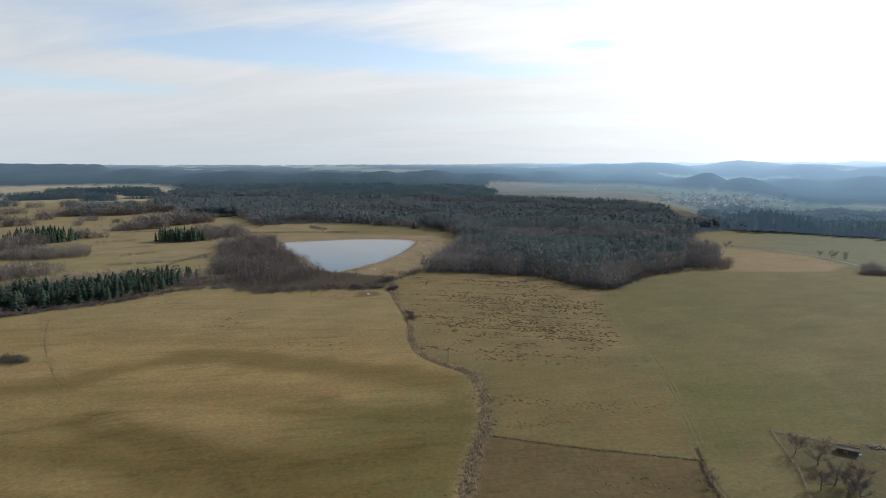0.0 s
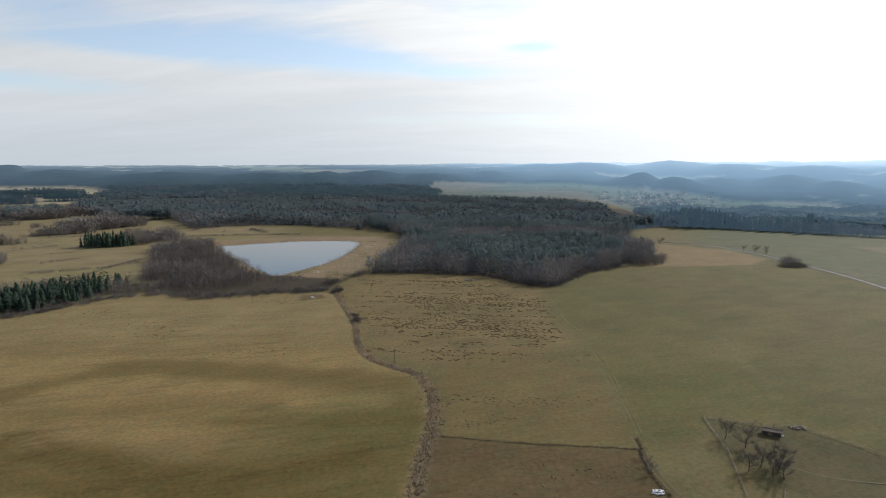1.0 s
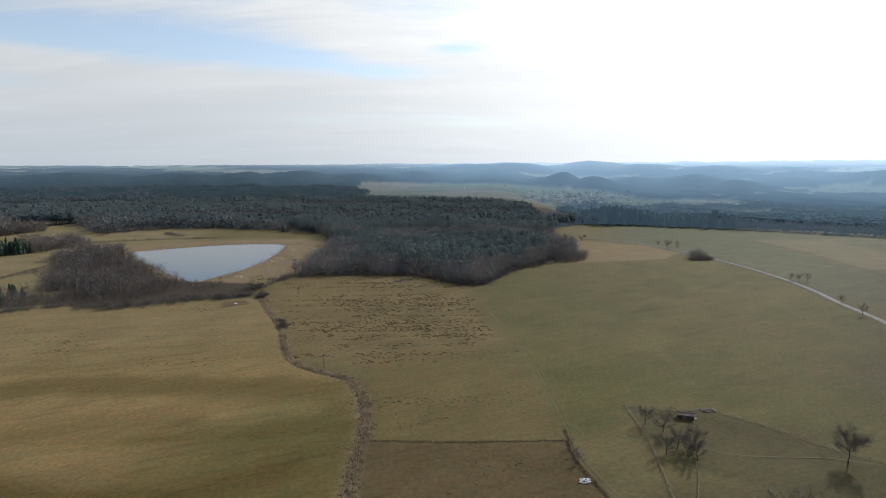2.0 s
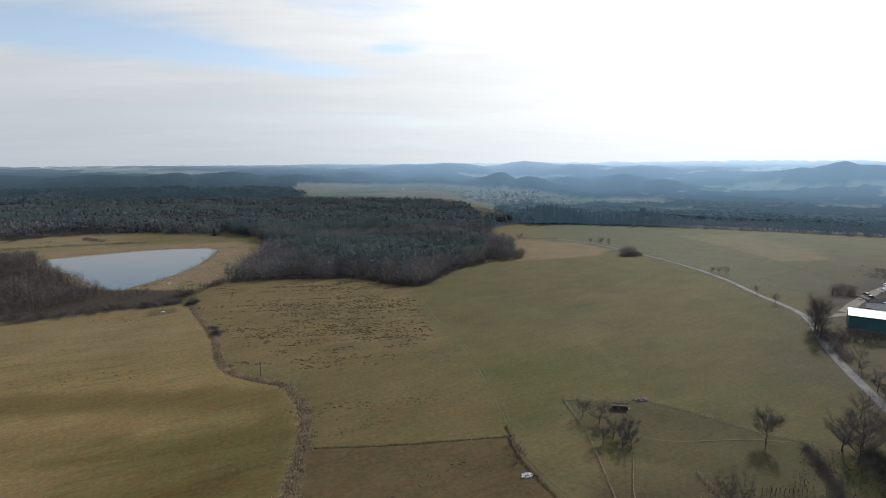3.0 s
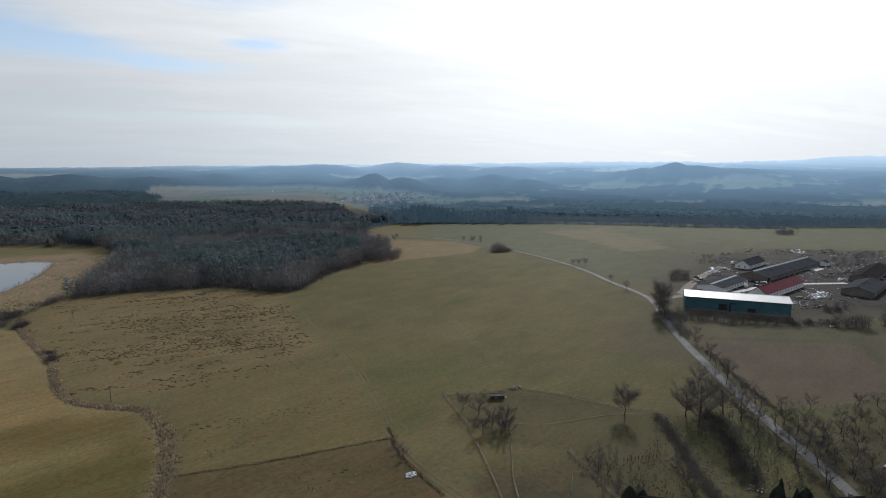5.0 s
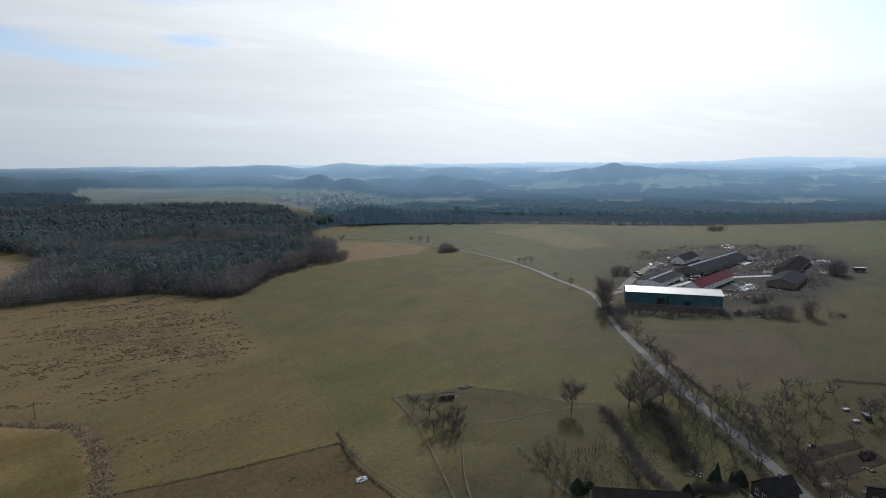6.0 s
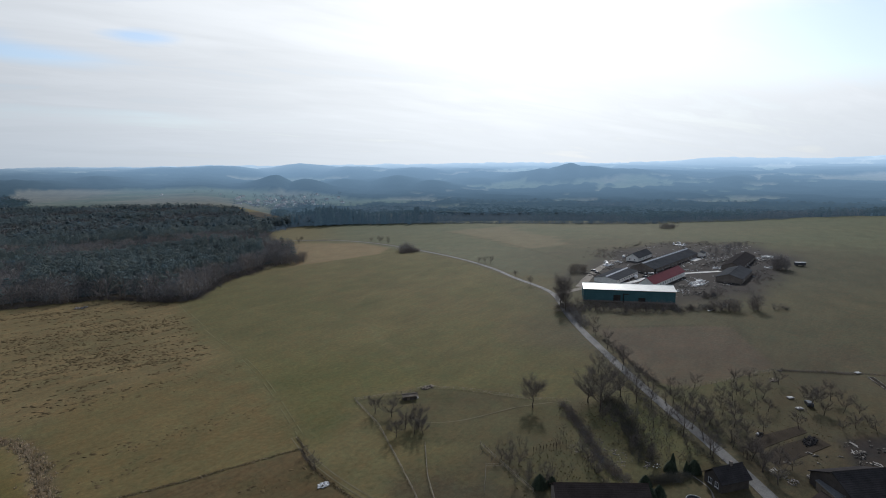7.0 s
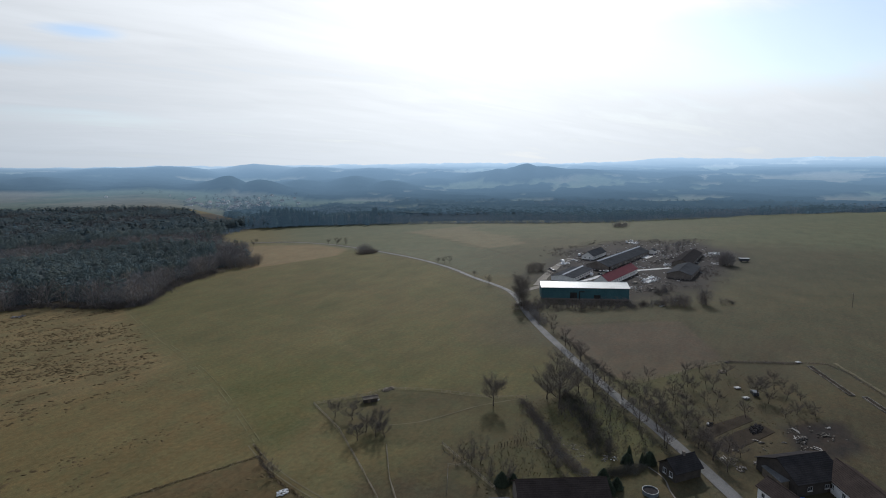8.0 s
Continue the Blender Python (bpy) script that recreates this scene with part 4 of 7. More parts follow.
TUSSOCKS = [tussock_shape(s) for s in range(8)]


def rows_of(px, py, rng, low, high, wide_low=0.85, wide_high=1.2, sink=0.2):
    """Places with ground height, size and spread for stamp()."""
    return np.stack([px, py, land(px, py) - sink, rng.uniform(low, high, len(px)), rng.uniform(wide_low, wide_high, len(px))], 1)


def stuff(name, kinds, spots, mat, rng, label, category, turn=None):
    return tagged(new(name, stamp(name, kinds, spots, mat, rng, turn)), label, category, kind="stuff")


# ---- the woods ----
rng = np.random.default_rng(5)
def edge_kind(px, py, seed):
    return waves(px / 38, py / 38, seed)


def wood(outline, gap, far_gap, near_r, seed, front):
    """Fills a wood: pine and spruce inside, leafless trees in patches and along the front."""
    r = np.random.default_rng(seed)
    px, py = spread_in(outline, gap, r, 2.2)
    d = np.hypot(px, py)
    keep = (d < near_r) | (r.random(len(px)) < (gap / far_gap) ** 2)
    keep &= d < np.interp(np.degrees(np.arctan2(px, py)), (0, 2.8, 6, 12, 18, 22, 24), (2500, 1950, 1440, 1330, 1290, 1200, 900))
    px, py = px[keep], py[keep]
    d = np.hypot(px, py)
    depth = off_line(px, py, front)
    edge = np.interp(px, (-40, -20, 35, 62, 76, 96, 106, 150, 230, 300), (22, 44, 46, 28, 9, 9, 24, 18, 22, 20))
    leafless = ((depth + 0.4 * edge * edge_kind(px, py, seed) < edge) & (r.random(len(px)) < 0.88)) | (edge_kind(px / 1.7, py / 1.1, seed + 1) + 0.3 * edge_kind(px * 2.2, py * 2.2, seed + 2) > np.interp(d, (500, 700, 800), (0.42, 0.36, 0.40)))
    return px, py, d, depth, leafless


conifer_far, conifer_near, bare_near, bare_far = [], [], [], []
ex, ey, ed, edepth, eless = wood(WOOD_EAST, 5.2, 8.2, 720, 11, [(10, 514), (-4, 451)] + WOOD_EAST[:10])
nx_, ny_, nd, ndepth, nless = wood(WOOD_NORTH, 7.8, 11.6, 1000, 13, WOOD_NORTH[:6])
cut = ~inside(nx_, ny_, WOOD_EAST)
nx_, ny_, nd, ndepth, nless = nx_[cut], ny_[cut], nd[cut], ndepth[cut], nless[cut]
for px, py, d, less in ((ex, ey, ed, eless), (nx_, ny_, nd, nless)):
    near = d < 760
    conifer_near.append(rows_of(px[~less & near], py[~less & near], rng, 9, 16, 1.0, 1.5))
    conifer_far.append(rows_of(px[~less & ~near], py[~less & ~near], rng, 10, 16, 1.9, 2.8))
    bare_near.append(rows_of(px[less & near], py[less & near], rng, 7.5, 14, 1.1, 1.7))
    bare_far.append(rows_of(px[less & ~near], py[less & ~near], rng, 12, 16, 1.5, 2.2))
for rows in conifer_near + conifer_far + bare_near + bare_far:
    # older and younger stands
    rows[:, 3] *= 1 + 0.16 * waves(rows[:, 0] / 45, rows[:, 1] / 45, 96)
stuff("pine_wood", PINES, np.concatenate(conifer_near), M["conifer"], rng, "dense dark green pine wood beyond the meadow", "wood")
stuff("far_conifer_wood", PINES_FAR + SPRUCES_FAR[:1], np.concatenate(conifer_far), M["conifer_far"], rng, "dark conifer forest stretching into the distance", "wood")
stuff("leafless_wood", BARES, np.concatenate(bare_near), M["bare"], rng, "grey-brown leafless trees at the wood's edge", "wood")
stuff("far_leafless_wood", BARES_FAR, np.concatenate(bare_far), M["bare_far"], rng, "leafless trees scattered through the far forest", "wood")



def understorey(name, outline, step, front, label, seed):
    """Fill added so that gaps under the tall crowns don't go black: one ragged sheet, lower towards the wood's edge."""
    xs, ys = [p[0] for p in outline], [p[1] for p in outline]
    gx, gy = np.meshgrid(np.arange(min(xs), max(xs), step), np.arange(min(ys), max(ys), step), indexing="ij")
    r = np.random.default_rng(seed)
    vx, vy = gx + r.uniform(-0.4, 0.4, gx.shape) * step, gy + r.uniform(-0.4, 0.4, gx.shape) * step
    depth = np.minimum(off_line(vx, vy, front), off_line(vx, vy, outline + outline[:1]) * 1.5)
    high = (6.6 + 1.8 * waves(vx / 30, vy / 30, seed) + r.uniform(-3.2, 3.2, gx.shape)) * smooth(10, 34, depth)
    fits = inside(vx, vy, outline) & (depth > 9) & (np.hypot(vx, vy) < np.interp(np.degrees(np.arctan2(vx, vy)), (0, 2.8, 6, 12, 18, 22, 24), (2500, 1900, 1400, 1290, 1250, 1160, 880)))
    at = np.arange(gx.size).reshape(gx.shape)
    ok = (fits[:-1, :-1] & fits[1:, :-1] & fits[1:, 1:] & fits[:-1, 1:]).ravel()
    a, b, c, d = (q.ravel()[ok] for q in (at[:-1, :-1], at[1:, :-1], at[1:, 1:], at[:-1, 1:]))
    tris = np.concatenate([np.stack([a, b, c], 1), np.stack([a, c, d], 1)])
    verts = np.stack([vx, vy, land(vx, vy) + high - 0.4], -1).reshape(-1, 3)
    used = np.unique(tris)
    back = np.zeros(gx.size, int)
    back[used] = np.arange(len(used))
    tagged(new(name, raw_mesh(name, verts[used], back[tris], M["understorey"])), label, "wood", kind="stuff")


understorey("young_growth", WOOD_EAST, 4.5, [(10, 514), (-4, 451)] + WOOD_EAST[:10], "dark green fill sheet under the pines", 71)
understorey("young_growth", WOOD_NORTH, 6.0, WOOD_NORTH[:6], "dark green fill sheet under the northern pines", 72)

qx, qy = spread_in(WOOD_POND, 4.6, rng)
keep = waves(qx / 9, qy / 9, 35) > -0.25
qx, qy = qx[keep], qy[keep]
alders = rows_of(qx, qy, rng, 6.5, 11.5, 1.0, 1.6)
alders[:, 3] *= (0.80 + 0.35 * waves(qx / 24, qy / 24, 36)) * (0.40 + 0.70 * smooth(4, 40, off_line(qx, qy, WOOD_POND[:4]))) * np.interp(qx, (-200, -130, -104, -88, -70, -35), (1.1, 1.1, 0.92, 0.62, 0.42, 0.36))
stuff("alder_wood", BARES, alders, M["alder_wood"], rng, "grey-brown leafless alder wood beside the pond", "wood")
qx, qy = spread_in(WOOD_WEST, 3.7, rng)
kind = edge_kind(qx, qy, 31)
depth = off_line(qx, qy, [(-420, 170), (-340, 205), (-232, 276), (-215, 289), (-192, 307), (-183, 321), (-167, 345), (-146, 357)])
firm = (depth > 10 + 4 * kind) & (depth < 44) & (qx < -176 + 10 * kind) & (kind > -0.8)
rows = rows_of(qx[firm], qy[firm], rng, 7.0, 13.5, 1.1, 1.7)
rows[:, 3] *= np.interp(qx[firm], (-300, -225, -195, -176), (1.1, 1.0, 0.85, 0.55))
stuff("spruce_belt", SPRUCES + PINES[:3], rows, M["spruce"], rng, "belt of tall dark green spruces along the field", "wood")
loose = ~firm & (depth > 3) & (rng.random(len(qx)) < 0.75)
rows = rows_of(qx[loose], qy[loose], rng, 3.5, 8.5, 0.9, 1.5)
rows[:, 3] *= 0.55 + 0.45 * smooth(4, 20, depth[loose])
stuff("birch_belt", BARES_MID, rows, M["alder"], rng, "leafless birches among the spruces", "wood")

# woods below the edge of the upland, of which the tops show
band = [(388, 735), (470, 705), (563, 632), (655, 535), (790, 392), (1020, 262), (1330, 80), (1600, 60), (1350, 420), (1000, 700), (720, 980), (520, 1100)]
qx, qy = spread_in(band, 11, rng)
kind = edge_kind(qx / 2, qy / 2, 41)
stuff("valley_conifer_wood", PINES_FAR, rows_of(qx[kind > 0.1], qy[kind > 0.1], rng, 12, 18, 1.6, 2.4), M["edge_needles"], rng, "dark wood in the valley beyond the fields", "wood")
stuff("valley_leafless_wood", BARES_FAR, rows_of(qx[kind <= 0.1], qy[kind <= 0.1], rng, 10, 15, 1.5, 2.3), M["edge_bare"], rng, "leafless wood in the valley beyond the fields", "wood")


# the upland's edge: a belt of tall leafless trees, a dark grove and a few lone spruces
EDGE_LINE = [(330, 690), (360, 722), (392, 735), (470, 703), (563, 630), (655, 533), (720, 460), (790, 392), (900, 330), (1020, 265)]
pts = along(EDGE_LINE, 1.5)
qx, qy = np.array([q[0] for q in pts]) + rng.normal(0, 7, len(pts)), np.array([q[1] for q in pts]) + rng.normal(0, 7, len(pts))
tall = np.interp(np.degrees(np.arctan2(qx, qy)), (25, 28, 29.3, 31, 33.4, 36, 39, 40.6, 42, 44, 47, 50, 55, 60, 72), (8, 7, 19, 23, 20, 18, 20, 22, 20, 13, 11, 10.5, 14, 13, 9))
tall *= 0.9 + 0.25 * waves(qx / 40, qy / 40, 37)
rows = rows_of(qx, qy, rng, 0.55, 1.0, 1.0, 1.7)
rows[:, 3] *= np.maximum(tall, 3)
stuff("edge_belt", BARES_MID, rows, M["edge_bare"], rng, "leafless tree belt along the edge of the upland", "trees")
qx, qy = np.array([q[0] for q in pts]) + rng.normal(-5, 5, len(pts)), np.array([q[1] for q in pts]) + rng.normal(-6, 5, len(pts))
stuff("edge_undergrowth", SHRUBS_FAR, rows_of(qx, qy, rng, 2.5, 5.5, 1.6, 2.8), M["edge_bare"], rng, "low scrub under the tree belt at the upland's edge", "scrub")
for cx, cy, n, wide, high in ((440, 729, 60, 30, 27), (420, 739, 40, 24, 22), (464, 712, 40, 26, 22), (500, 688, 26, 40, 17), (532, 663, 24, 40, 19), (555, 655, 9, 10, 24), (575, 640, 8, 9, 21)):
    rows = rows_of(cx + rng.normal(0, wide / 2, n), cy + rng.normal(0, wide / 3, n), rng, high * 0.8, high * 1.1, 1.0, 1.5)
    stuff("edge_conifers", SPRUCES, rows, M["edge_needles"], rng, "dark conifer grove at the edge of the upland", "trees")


# far woods stand on the far country, north and beyond the upland
def far_woods(name, az0, az1, r0, r1, n, seed, label, needles="far_needles", bare="far_bare"):
    r = np.random.default_rng(seed)
    az, d = np.radians(r.uniform(az0, az1, n)), np.sqrt(r.uniform(r0 * r0, r1 * r1, n))
    px, py = d * np.sin(az), d * np.cos(az)
    z, woods, _ = far_land(px, py)
    ok = woods > 0.5
    rows = np.stack([px, py, z - 11, r.uniform(14, 19, n), r.uniform(2.2, 3.4, n)], 1)[ok]
    leafless = edge_kind(px[ok] / 3, py[ok] / 3, seed) > 0.35
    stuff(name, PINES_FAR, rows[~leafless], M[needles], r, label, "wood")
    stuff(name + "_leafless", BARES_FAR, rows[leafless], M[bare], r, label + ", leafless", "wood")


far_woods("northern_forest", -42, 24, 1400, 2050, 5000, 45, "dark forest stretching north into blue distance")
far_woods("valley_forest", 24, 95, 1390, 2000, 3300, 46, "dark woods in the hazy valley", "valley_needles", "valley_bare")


# ---- pond, road, ditch ----
def strip(name, line, width, mat, lift=0.05, ragged=0.0, crown=0.0):
    """A band laid along a line of the ground."""
    pts = np.array(line)
    way = np.gradient(pts, axis=0)
    way /= np.linalg.norm(way, axis=1)[:, None]
    side = np.stack([-way[:, 1], way[:, 0]], 1)
    verts, cols = [], (-0.5, -0.25, 0.0, 0.25, 0.5)
    for i, p in enumerate(pts):
        for c in cols:
            rag = ragged * float(waves(np.array(i * 0.9 + 40 * c), np.array(c * 9.0), 51)) if abs(c) == 0.5 else 0
            q = p + side[i] * (c * width + rag)
            verts.append((q[0], q[1], land_at(q[0], q[1]) + lift + crown * (1 - abs(c) * 2)))
    k = len(cols)
    a = (np.arange(len(pts) - 1)[:, None] * k + np.arange(k - 1)[None]).ravel()
    tris = np.concatenate([np.stack([a, a + k, a + k + 1], 1), np.stack([a, a + k + 1, a + 1], 1)])
    return new(name, raw_mesh(name, verts, tris, mat))


def water_material():
    m = material("pond_water", (0.03, 0.04, 0.045), (0.05, 0.06, 0.065), 0.3, 3, rough=0.10, bump=0.03, spec=0.25)
    return m


def sheet(name, outline, z, mat):
    bm = bmesh.new()
    bm.faces.new([bm.verts.new((x, y, z)) for x, y in outline])
    bmesh.ops.triangulate(bm, faces=bm.faces[:])
    return part(name, bm, mat)


tagged(sheet("water", POND[:-1], -0.25, water_material()), "still grey pond reflecting the pale sky", "pond", kind="structure")
tagged(strip("road", ROAD, 3.7, M["asphalt"], 0.12, 0.12, 0.05), "narrow worn asphalt country road", "road", kind="structure")


# ---- shrubs and tufts of the open land ----
def shrub_row(name, line, high, wide, gap, mat, label, seed, kinds=None, spread=1.2):
    """A hedge or row of scrub along a line of the plan."""
    r = np.random.default_rng(seed)
    pts = along(eased(line, 1), gap)
    px = np.array([p[0] for p in pts]) + r.normal(0, wide, len(pts))
    py = np.array([p[1] for p in pts]) + r.normal(0, wide, len(pts))
    return stuff(name, kinds or SHRUBS, rows_of(px, py, r, high * 0.6, high * 1.15, spread * 0.8, spread * 1.25, 0.15), mat, r, label, "scrub")


def clump(name, x, y, rx, ry, n, high, kinds, mat, label, seed, turn=0.0, spread=1.3):
    r = np.random.default_rng(seed)
    a, d = r.uniform(0, 6.28, n), np.sqrt(r.uniform(0, 1, n))
    lx, ly = rx * d * np.cos(a), ry * d * np.sin(a)
    c, s = math.cos(turn), math.sin(turn)
    px, py = x + lx * c - ly * s, y + lx * s + ly * c
    edge = (1 - 0.2 * d) * r.uniform(0.65, 1.0, n)
    rows = rows_of(px, py, r, high * 0.75, high * 1.1, spread * 0.8, spread * 1.2)
    rows[:, 3] *= edge
    return stuff(name, kinds, rows, mat, r, label, "scrub")


# copses in the north-western meadows: x, y, half-width, height, kind (0 leafless, 1 conifers, 2 both)
MEADOW = (
    (-384, 714, 16, 12, 0), (-285, 641, 14, 10, 0), (-403, 846, 22, 12, 0), (-250, 625, 16, 11, 0), (-206, 520, 12, 9, 0), (-190, 560, 14, 9, 0), (-908, 1199, 50, 15, 2), (-750, 991, 14, 10, 0), (-980, 1438, 66, 16, 2), (-855, 1460, 83, 18, 1), (-533, 855, 52, 15, 2), (-490, 913, 26, 15, 0), (-708, 1020, 16, 13, 0),
    (-816, 1007, 16, 15, 0), (-689, 856, 21, 10, 0), (-575, 773, 11, 14, 0), (-580, 833, 22, 12, 0), (-550, 688, 22, 11.5, 0), (-502, 766, 17, 8, 0), (-481, 705, 6, 8, 0), (-382, 658, 23, 10, 0), (-360, 681, 14, 15, 0),
    (-451, 744, 7, 6, 0), (-407, 541, 31, 14, 1), (-396, 512, 14, 13, 0), (-392, 578, 13, 10, 0), (-376, 587, 8, 6, 0), (-375, 456, 10, 14, 0), (-339, 453, 31, 9, 0), (-361, 714, 21, 15, 0), (-275, 560, 24, 13, 1),
    (-255, 575, 14, 11, 0), (-240, 600, 22, 11, 0), (-430, 400, 34, 9, 0), (-620, 740, 22, 10, 0), (-840, 900, 24, 12, 0), (-552, 892, 62, 16, 1), (-352, 839, 40, 17, 1), (-297, 369, 27, 9, 0), (-327, 449, 24, 7, 0), (-882, 1268, 60, 14, 2), (-710, 1294, 50, 17, 1), (-364, 728, 50, 13, 0), (-391, 482, 17, 13, 0), (-930, 1060, 24, 13, 0), (-1050, 1240, 34, 14, 0), (-760, 1190, 34, 15, 2),
)
for i, (cx, cy, rx, high, sort) in enumerate(MEADOW):
    d = math.hypot(cx, cy)
    ry = max(8, 0.55 * rx)
    cx, cy, turn = cx * (1 + 0.8 * ry / d), cy * (1 + 0.8 * ry / d), math.atan2(-cx, cy)
    distant, high = d > 900, high * (1.4 if sort else 1.5)
    n = int((4.2 if distant else 5.6) * rx * ry / 24) + 14
    # copses further off take the materials with haze in their colour or emission
    if sort:
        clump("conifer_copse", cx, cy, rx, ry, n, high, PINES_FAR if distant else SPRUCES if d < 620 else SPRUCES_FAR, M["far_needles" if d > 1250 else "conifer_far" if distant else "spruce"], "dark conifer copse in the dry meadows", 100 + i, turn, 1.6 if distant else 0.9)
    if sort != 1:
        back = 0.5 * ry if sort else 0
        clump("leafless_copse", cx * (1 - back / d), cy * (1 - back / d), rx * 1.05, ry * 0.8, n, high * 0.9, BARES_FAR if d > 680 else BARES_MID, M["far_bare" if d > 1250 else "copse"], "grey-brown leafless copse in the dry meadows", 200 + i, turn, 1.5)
ROWS = (
    ([(-269, 425), (-227, 440), (-206, 470)], 3.0, 2.0), ([(-283, 469), (-266, 492)], 2.6, 1.5), ([(-223, 408), (-221, 428), (-220, 446), (-212, 495)], 2.4, 1.2), ([(-354, 531), (-331, 574)], 1.6, 1.2), ([(-307, 471), (-301, 490)], 1.4, 1.0), ([(-406, 647), (-374, 680)], 5.0, 3.0), ([(-358, 551), (-331, 574)], 2.4, 1.5), ([(-310, 515), (-285, 530)], 1.8, 1.2),
    ([(-232, 640), (-171, 652), (-120, 656)], 3.5, 2.2), ([(-207, 692), (-196, 694)], 2.5, 2.0), ([(-175, 715), (-160, 690), (-150, 680)], 4.5, 3.0), ([(-135, 656), (-104, 658)], 3.0, 2.0),
    ([(-380, 640), (-330, 655)], 3.0, 2.0), ([(-330, 610), (-300, 622)], 2.5, 1.5), ([(-420, 690), (-380, 705)], 3.5, 2.0), ([(-250, 735), (-215, 765)], 5.0, 4.0), ([(-228, 752), (-190, 760)], 7.0, 4.0),
)
for i, (line, high, wide) in enumerate(ROWS):
    shrub_row("meadow_scrub", line, high, wide, 0.8, M["alder"], "row of low brown scrub in the dry meadow", 300 + i, SHRUBS_FAR)
# the thicket along the field's northern edge and the bushes at the wood's front
shrub_row("thicket", [(-240, 270), (-218, 290), (-190, 308), (-180, 330), (-156, 350), (-118, 344)], 3.2, 2.0, 1.0, M["bush"], "dense dark leafless thicket along the field", 320, DOMES, 1.4)
shrub_row("thicket", [(-128, 340), (-110, 334), (-92, 346), (-60, 350), (-36, 352)], 4.0, 3.0, 1.3, M["bush"], "dense dark leafless thicket along the field", 321, DOMES, 1.5)
for name, line, high, wide, gap, mat, label, seed in (
        ("willow_bush", [(-44, 372), (-36, 376), (-29, 385)], 5.8, 1.6, 2.4, "bush", "rounded grey willow bush at the head of the ditch", 322),
        ("willow_bush", [(-26, 392), (-18, 404), (-12, 410)], 5.0, 1.4, 2.6, "bush", "rounded grey willow bush at the head of the ditch", 332),
        ("nose_bush", [(96, 364), (101, 357), (108, 355), (116, 358)], 6.0, 1.8, 1.1, "bush", "rounded dark bushes at the tip of the wood", 333),
        ("front_undergrowth", [(-12, 411), (34, 406), (74, 394), (92, 370)], 3.4, 1.6, 1.2, "bush", "dark undergrowth along the wood's front", 334),
        ("front_undergrowth", [(118, 360), (148, 397), (195, 427)], 4.4, 1.6, 1.2, "bush", "dark undergrowth along the wood's front", 335)):
    shrub_row(name, line, high, wide, gap, M[mat], label, seed, DOMES, 1.3)
clump("pale_birches", 52, 397, 3.5, 2.0, 6, 9.5, BARES, M["copse"], "pale slender birches before the dark pines", 336, 0, 0.8)
shrub_row("thicket", [(126, 374), (148, 396), (195, 424)], 5.0, 3.0, 0.9, M["shrub"], "bushes along the wood's front", 324, SHRUBS_FAR)
shrub_row("scrub_patch", [(-181, 211), (-171, 211.5)], 3.0, 1.8, 0.11, M["hedge"], "low dark scrub in the mown field", 326)
clump("birch_row", 224, 438, 20, 12, 70, 11, BARES, M["copse"], "pale-stemmed birches at the corner of the wood", 327, 0.4, 0.9)
shrub_row("reed_scrub", [(262, 560), (300, 568), (345, 543)], 2.2, 1.5, 2.0, M["shrub"], "scrub beside the country road", 328)

# leafless copses strewn over the north-western meadows
rng = np.random.default_rng(9)
NORTHWEST = [(-270, 430), (-210, 480), (-240, 600), (-330, 800), (-420, 900), (-560, 1010), (-720, 1330), (-900, 1400), (-1300, 1250), (-900, 800), (-640, 520), (-480, 330), (-340, 330)]
qx, qy = spread_in(NORTHWEST, 5.5, rng)
want = waves(qx / 46, qy / 30, 501) + 0.45 * waves(qx / 14, qy / 12, 502)
pick = (want > 0.5) & (rng.random(len(qx)) < 0.22)
stuff("meadow_bushes", SHRUBS_FAR, rows_of(qx[pick], qy[pick], rng, 1.5, 4, 1.2, 2.2), M["shrub"], rng, "low brown bushes strewn over dry meadows", "bushes")

# dead reeds: along the ditch, round the pond's shore
rng = np.random.default_rng(8)
pts = along(DITCH, 0.16)
px = np.array([p[0] for p in pts])
py = np.array([p[1] for p in pts])
ditch_wide = np.interp(py, (100, 150, 200, 215, 240, 350), (2.6, 2.6, 2.3, 1.4, 1.4, 1.4))
spots = []
for k in range(3):
    off = rng.normal(0, 1, len(px)) * ditch_wide * 0.62
    head = np.array([p[2] for p in pts])
    spots.append(rows_of(px - np.sin(head) * off, py + np.cos(head) * off, rng, 0.45, 1.1, 0.9, 1.6, 0.35))
spots = np.concatenate(spots)
spots = spots[rng.random(len(spots)) < 0.6]
stuff("ditch_reeds", TUFTS, spots, M["ditch_reed"], rng, "dead straw-coloured reeds filling the winding ditch", "reeds")
SHORE = [(-23, 596), (5, 596), (20, 574), (9, 514), (-4, 451), (-18, 408), (-38, 390), (-66, 392), (-74, 410), (-62, 431), (-52, 450), (-41, 480), (-35, 506), (-29, 548), (-25, 594)]
qx, qy = spread_in(SHORE, 2.4, rng)
M["bleached"] = material("bleached_sedge", (0.28, 0.235, 0.155), (0.48, 0.42, 0.305), 1.2, 14, bump=0, per_piece=0.25, spec=0.05)
pale = (waves(qx / 9, qy / 6, 405) + 0.9 * np.exp(-off_line(qx, qy, POND[6:]) / 7) > 0.62) & (rng.random(len(qx)) < 0.4)
stuff("bleached_sedge", TUSSOCKS, rows_of(qx[pale], qy[pale], rng, 0.2, 0.4, 1.4, 3.4, 0.08), M["bleached"], rng, "bleached flattened sedge along the pond's shore", "reeds")
dark = waves(qx / 14, qy / 8, 406) > 0.35
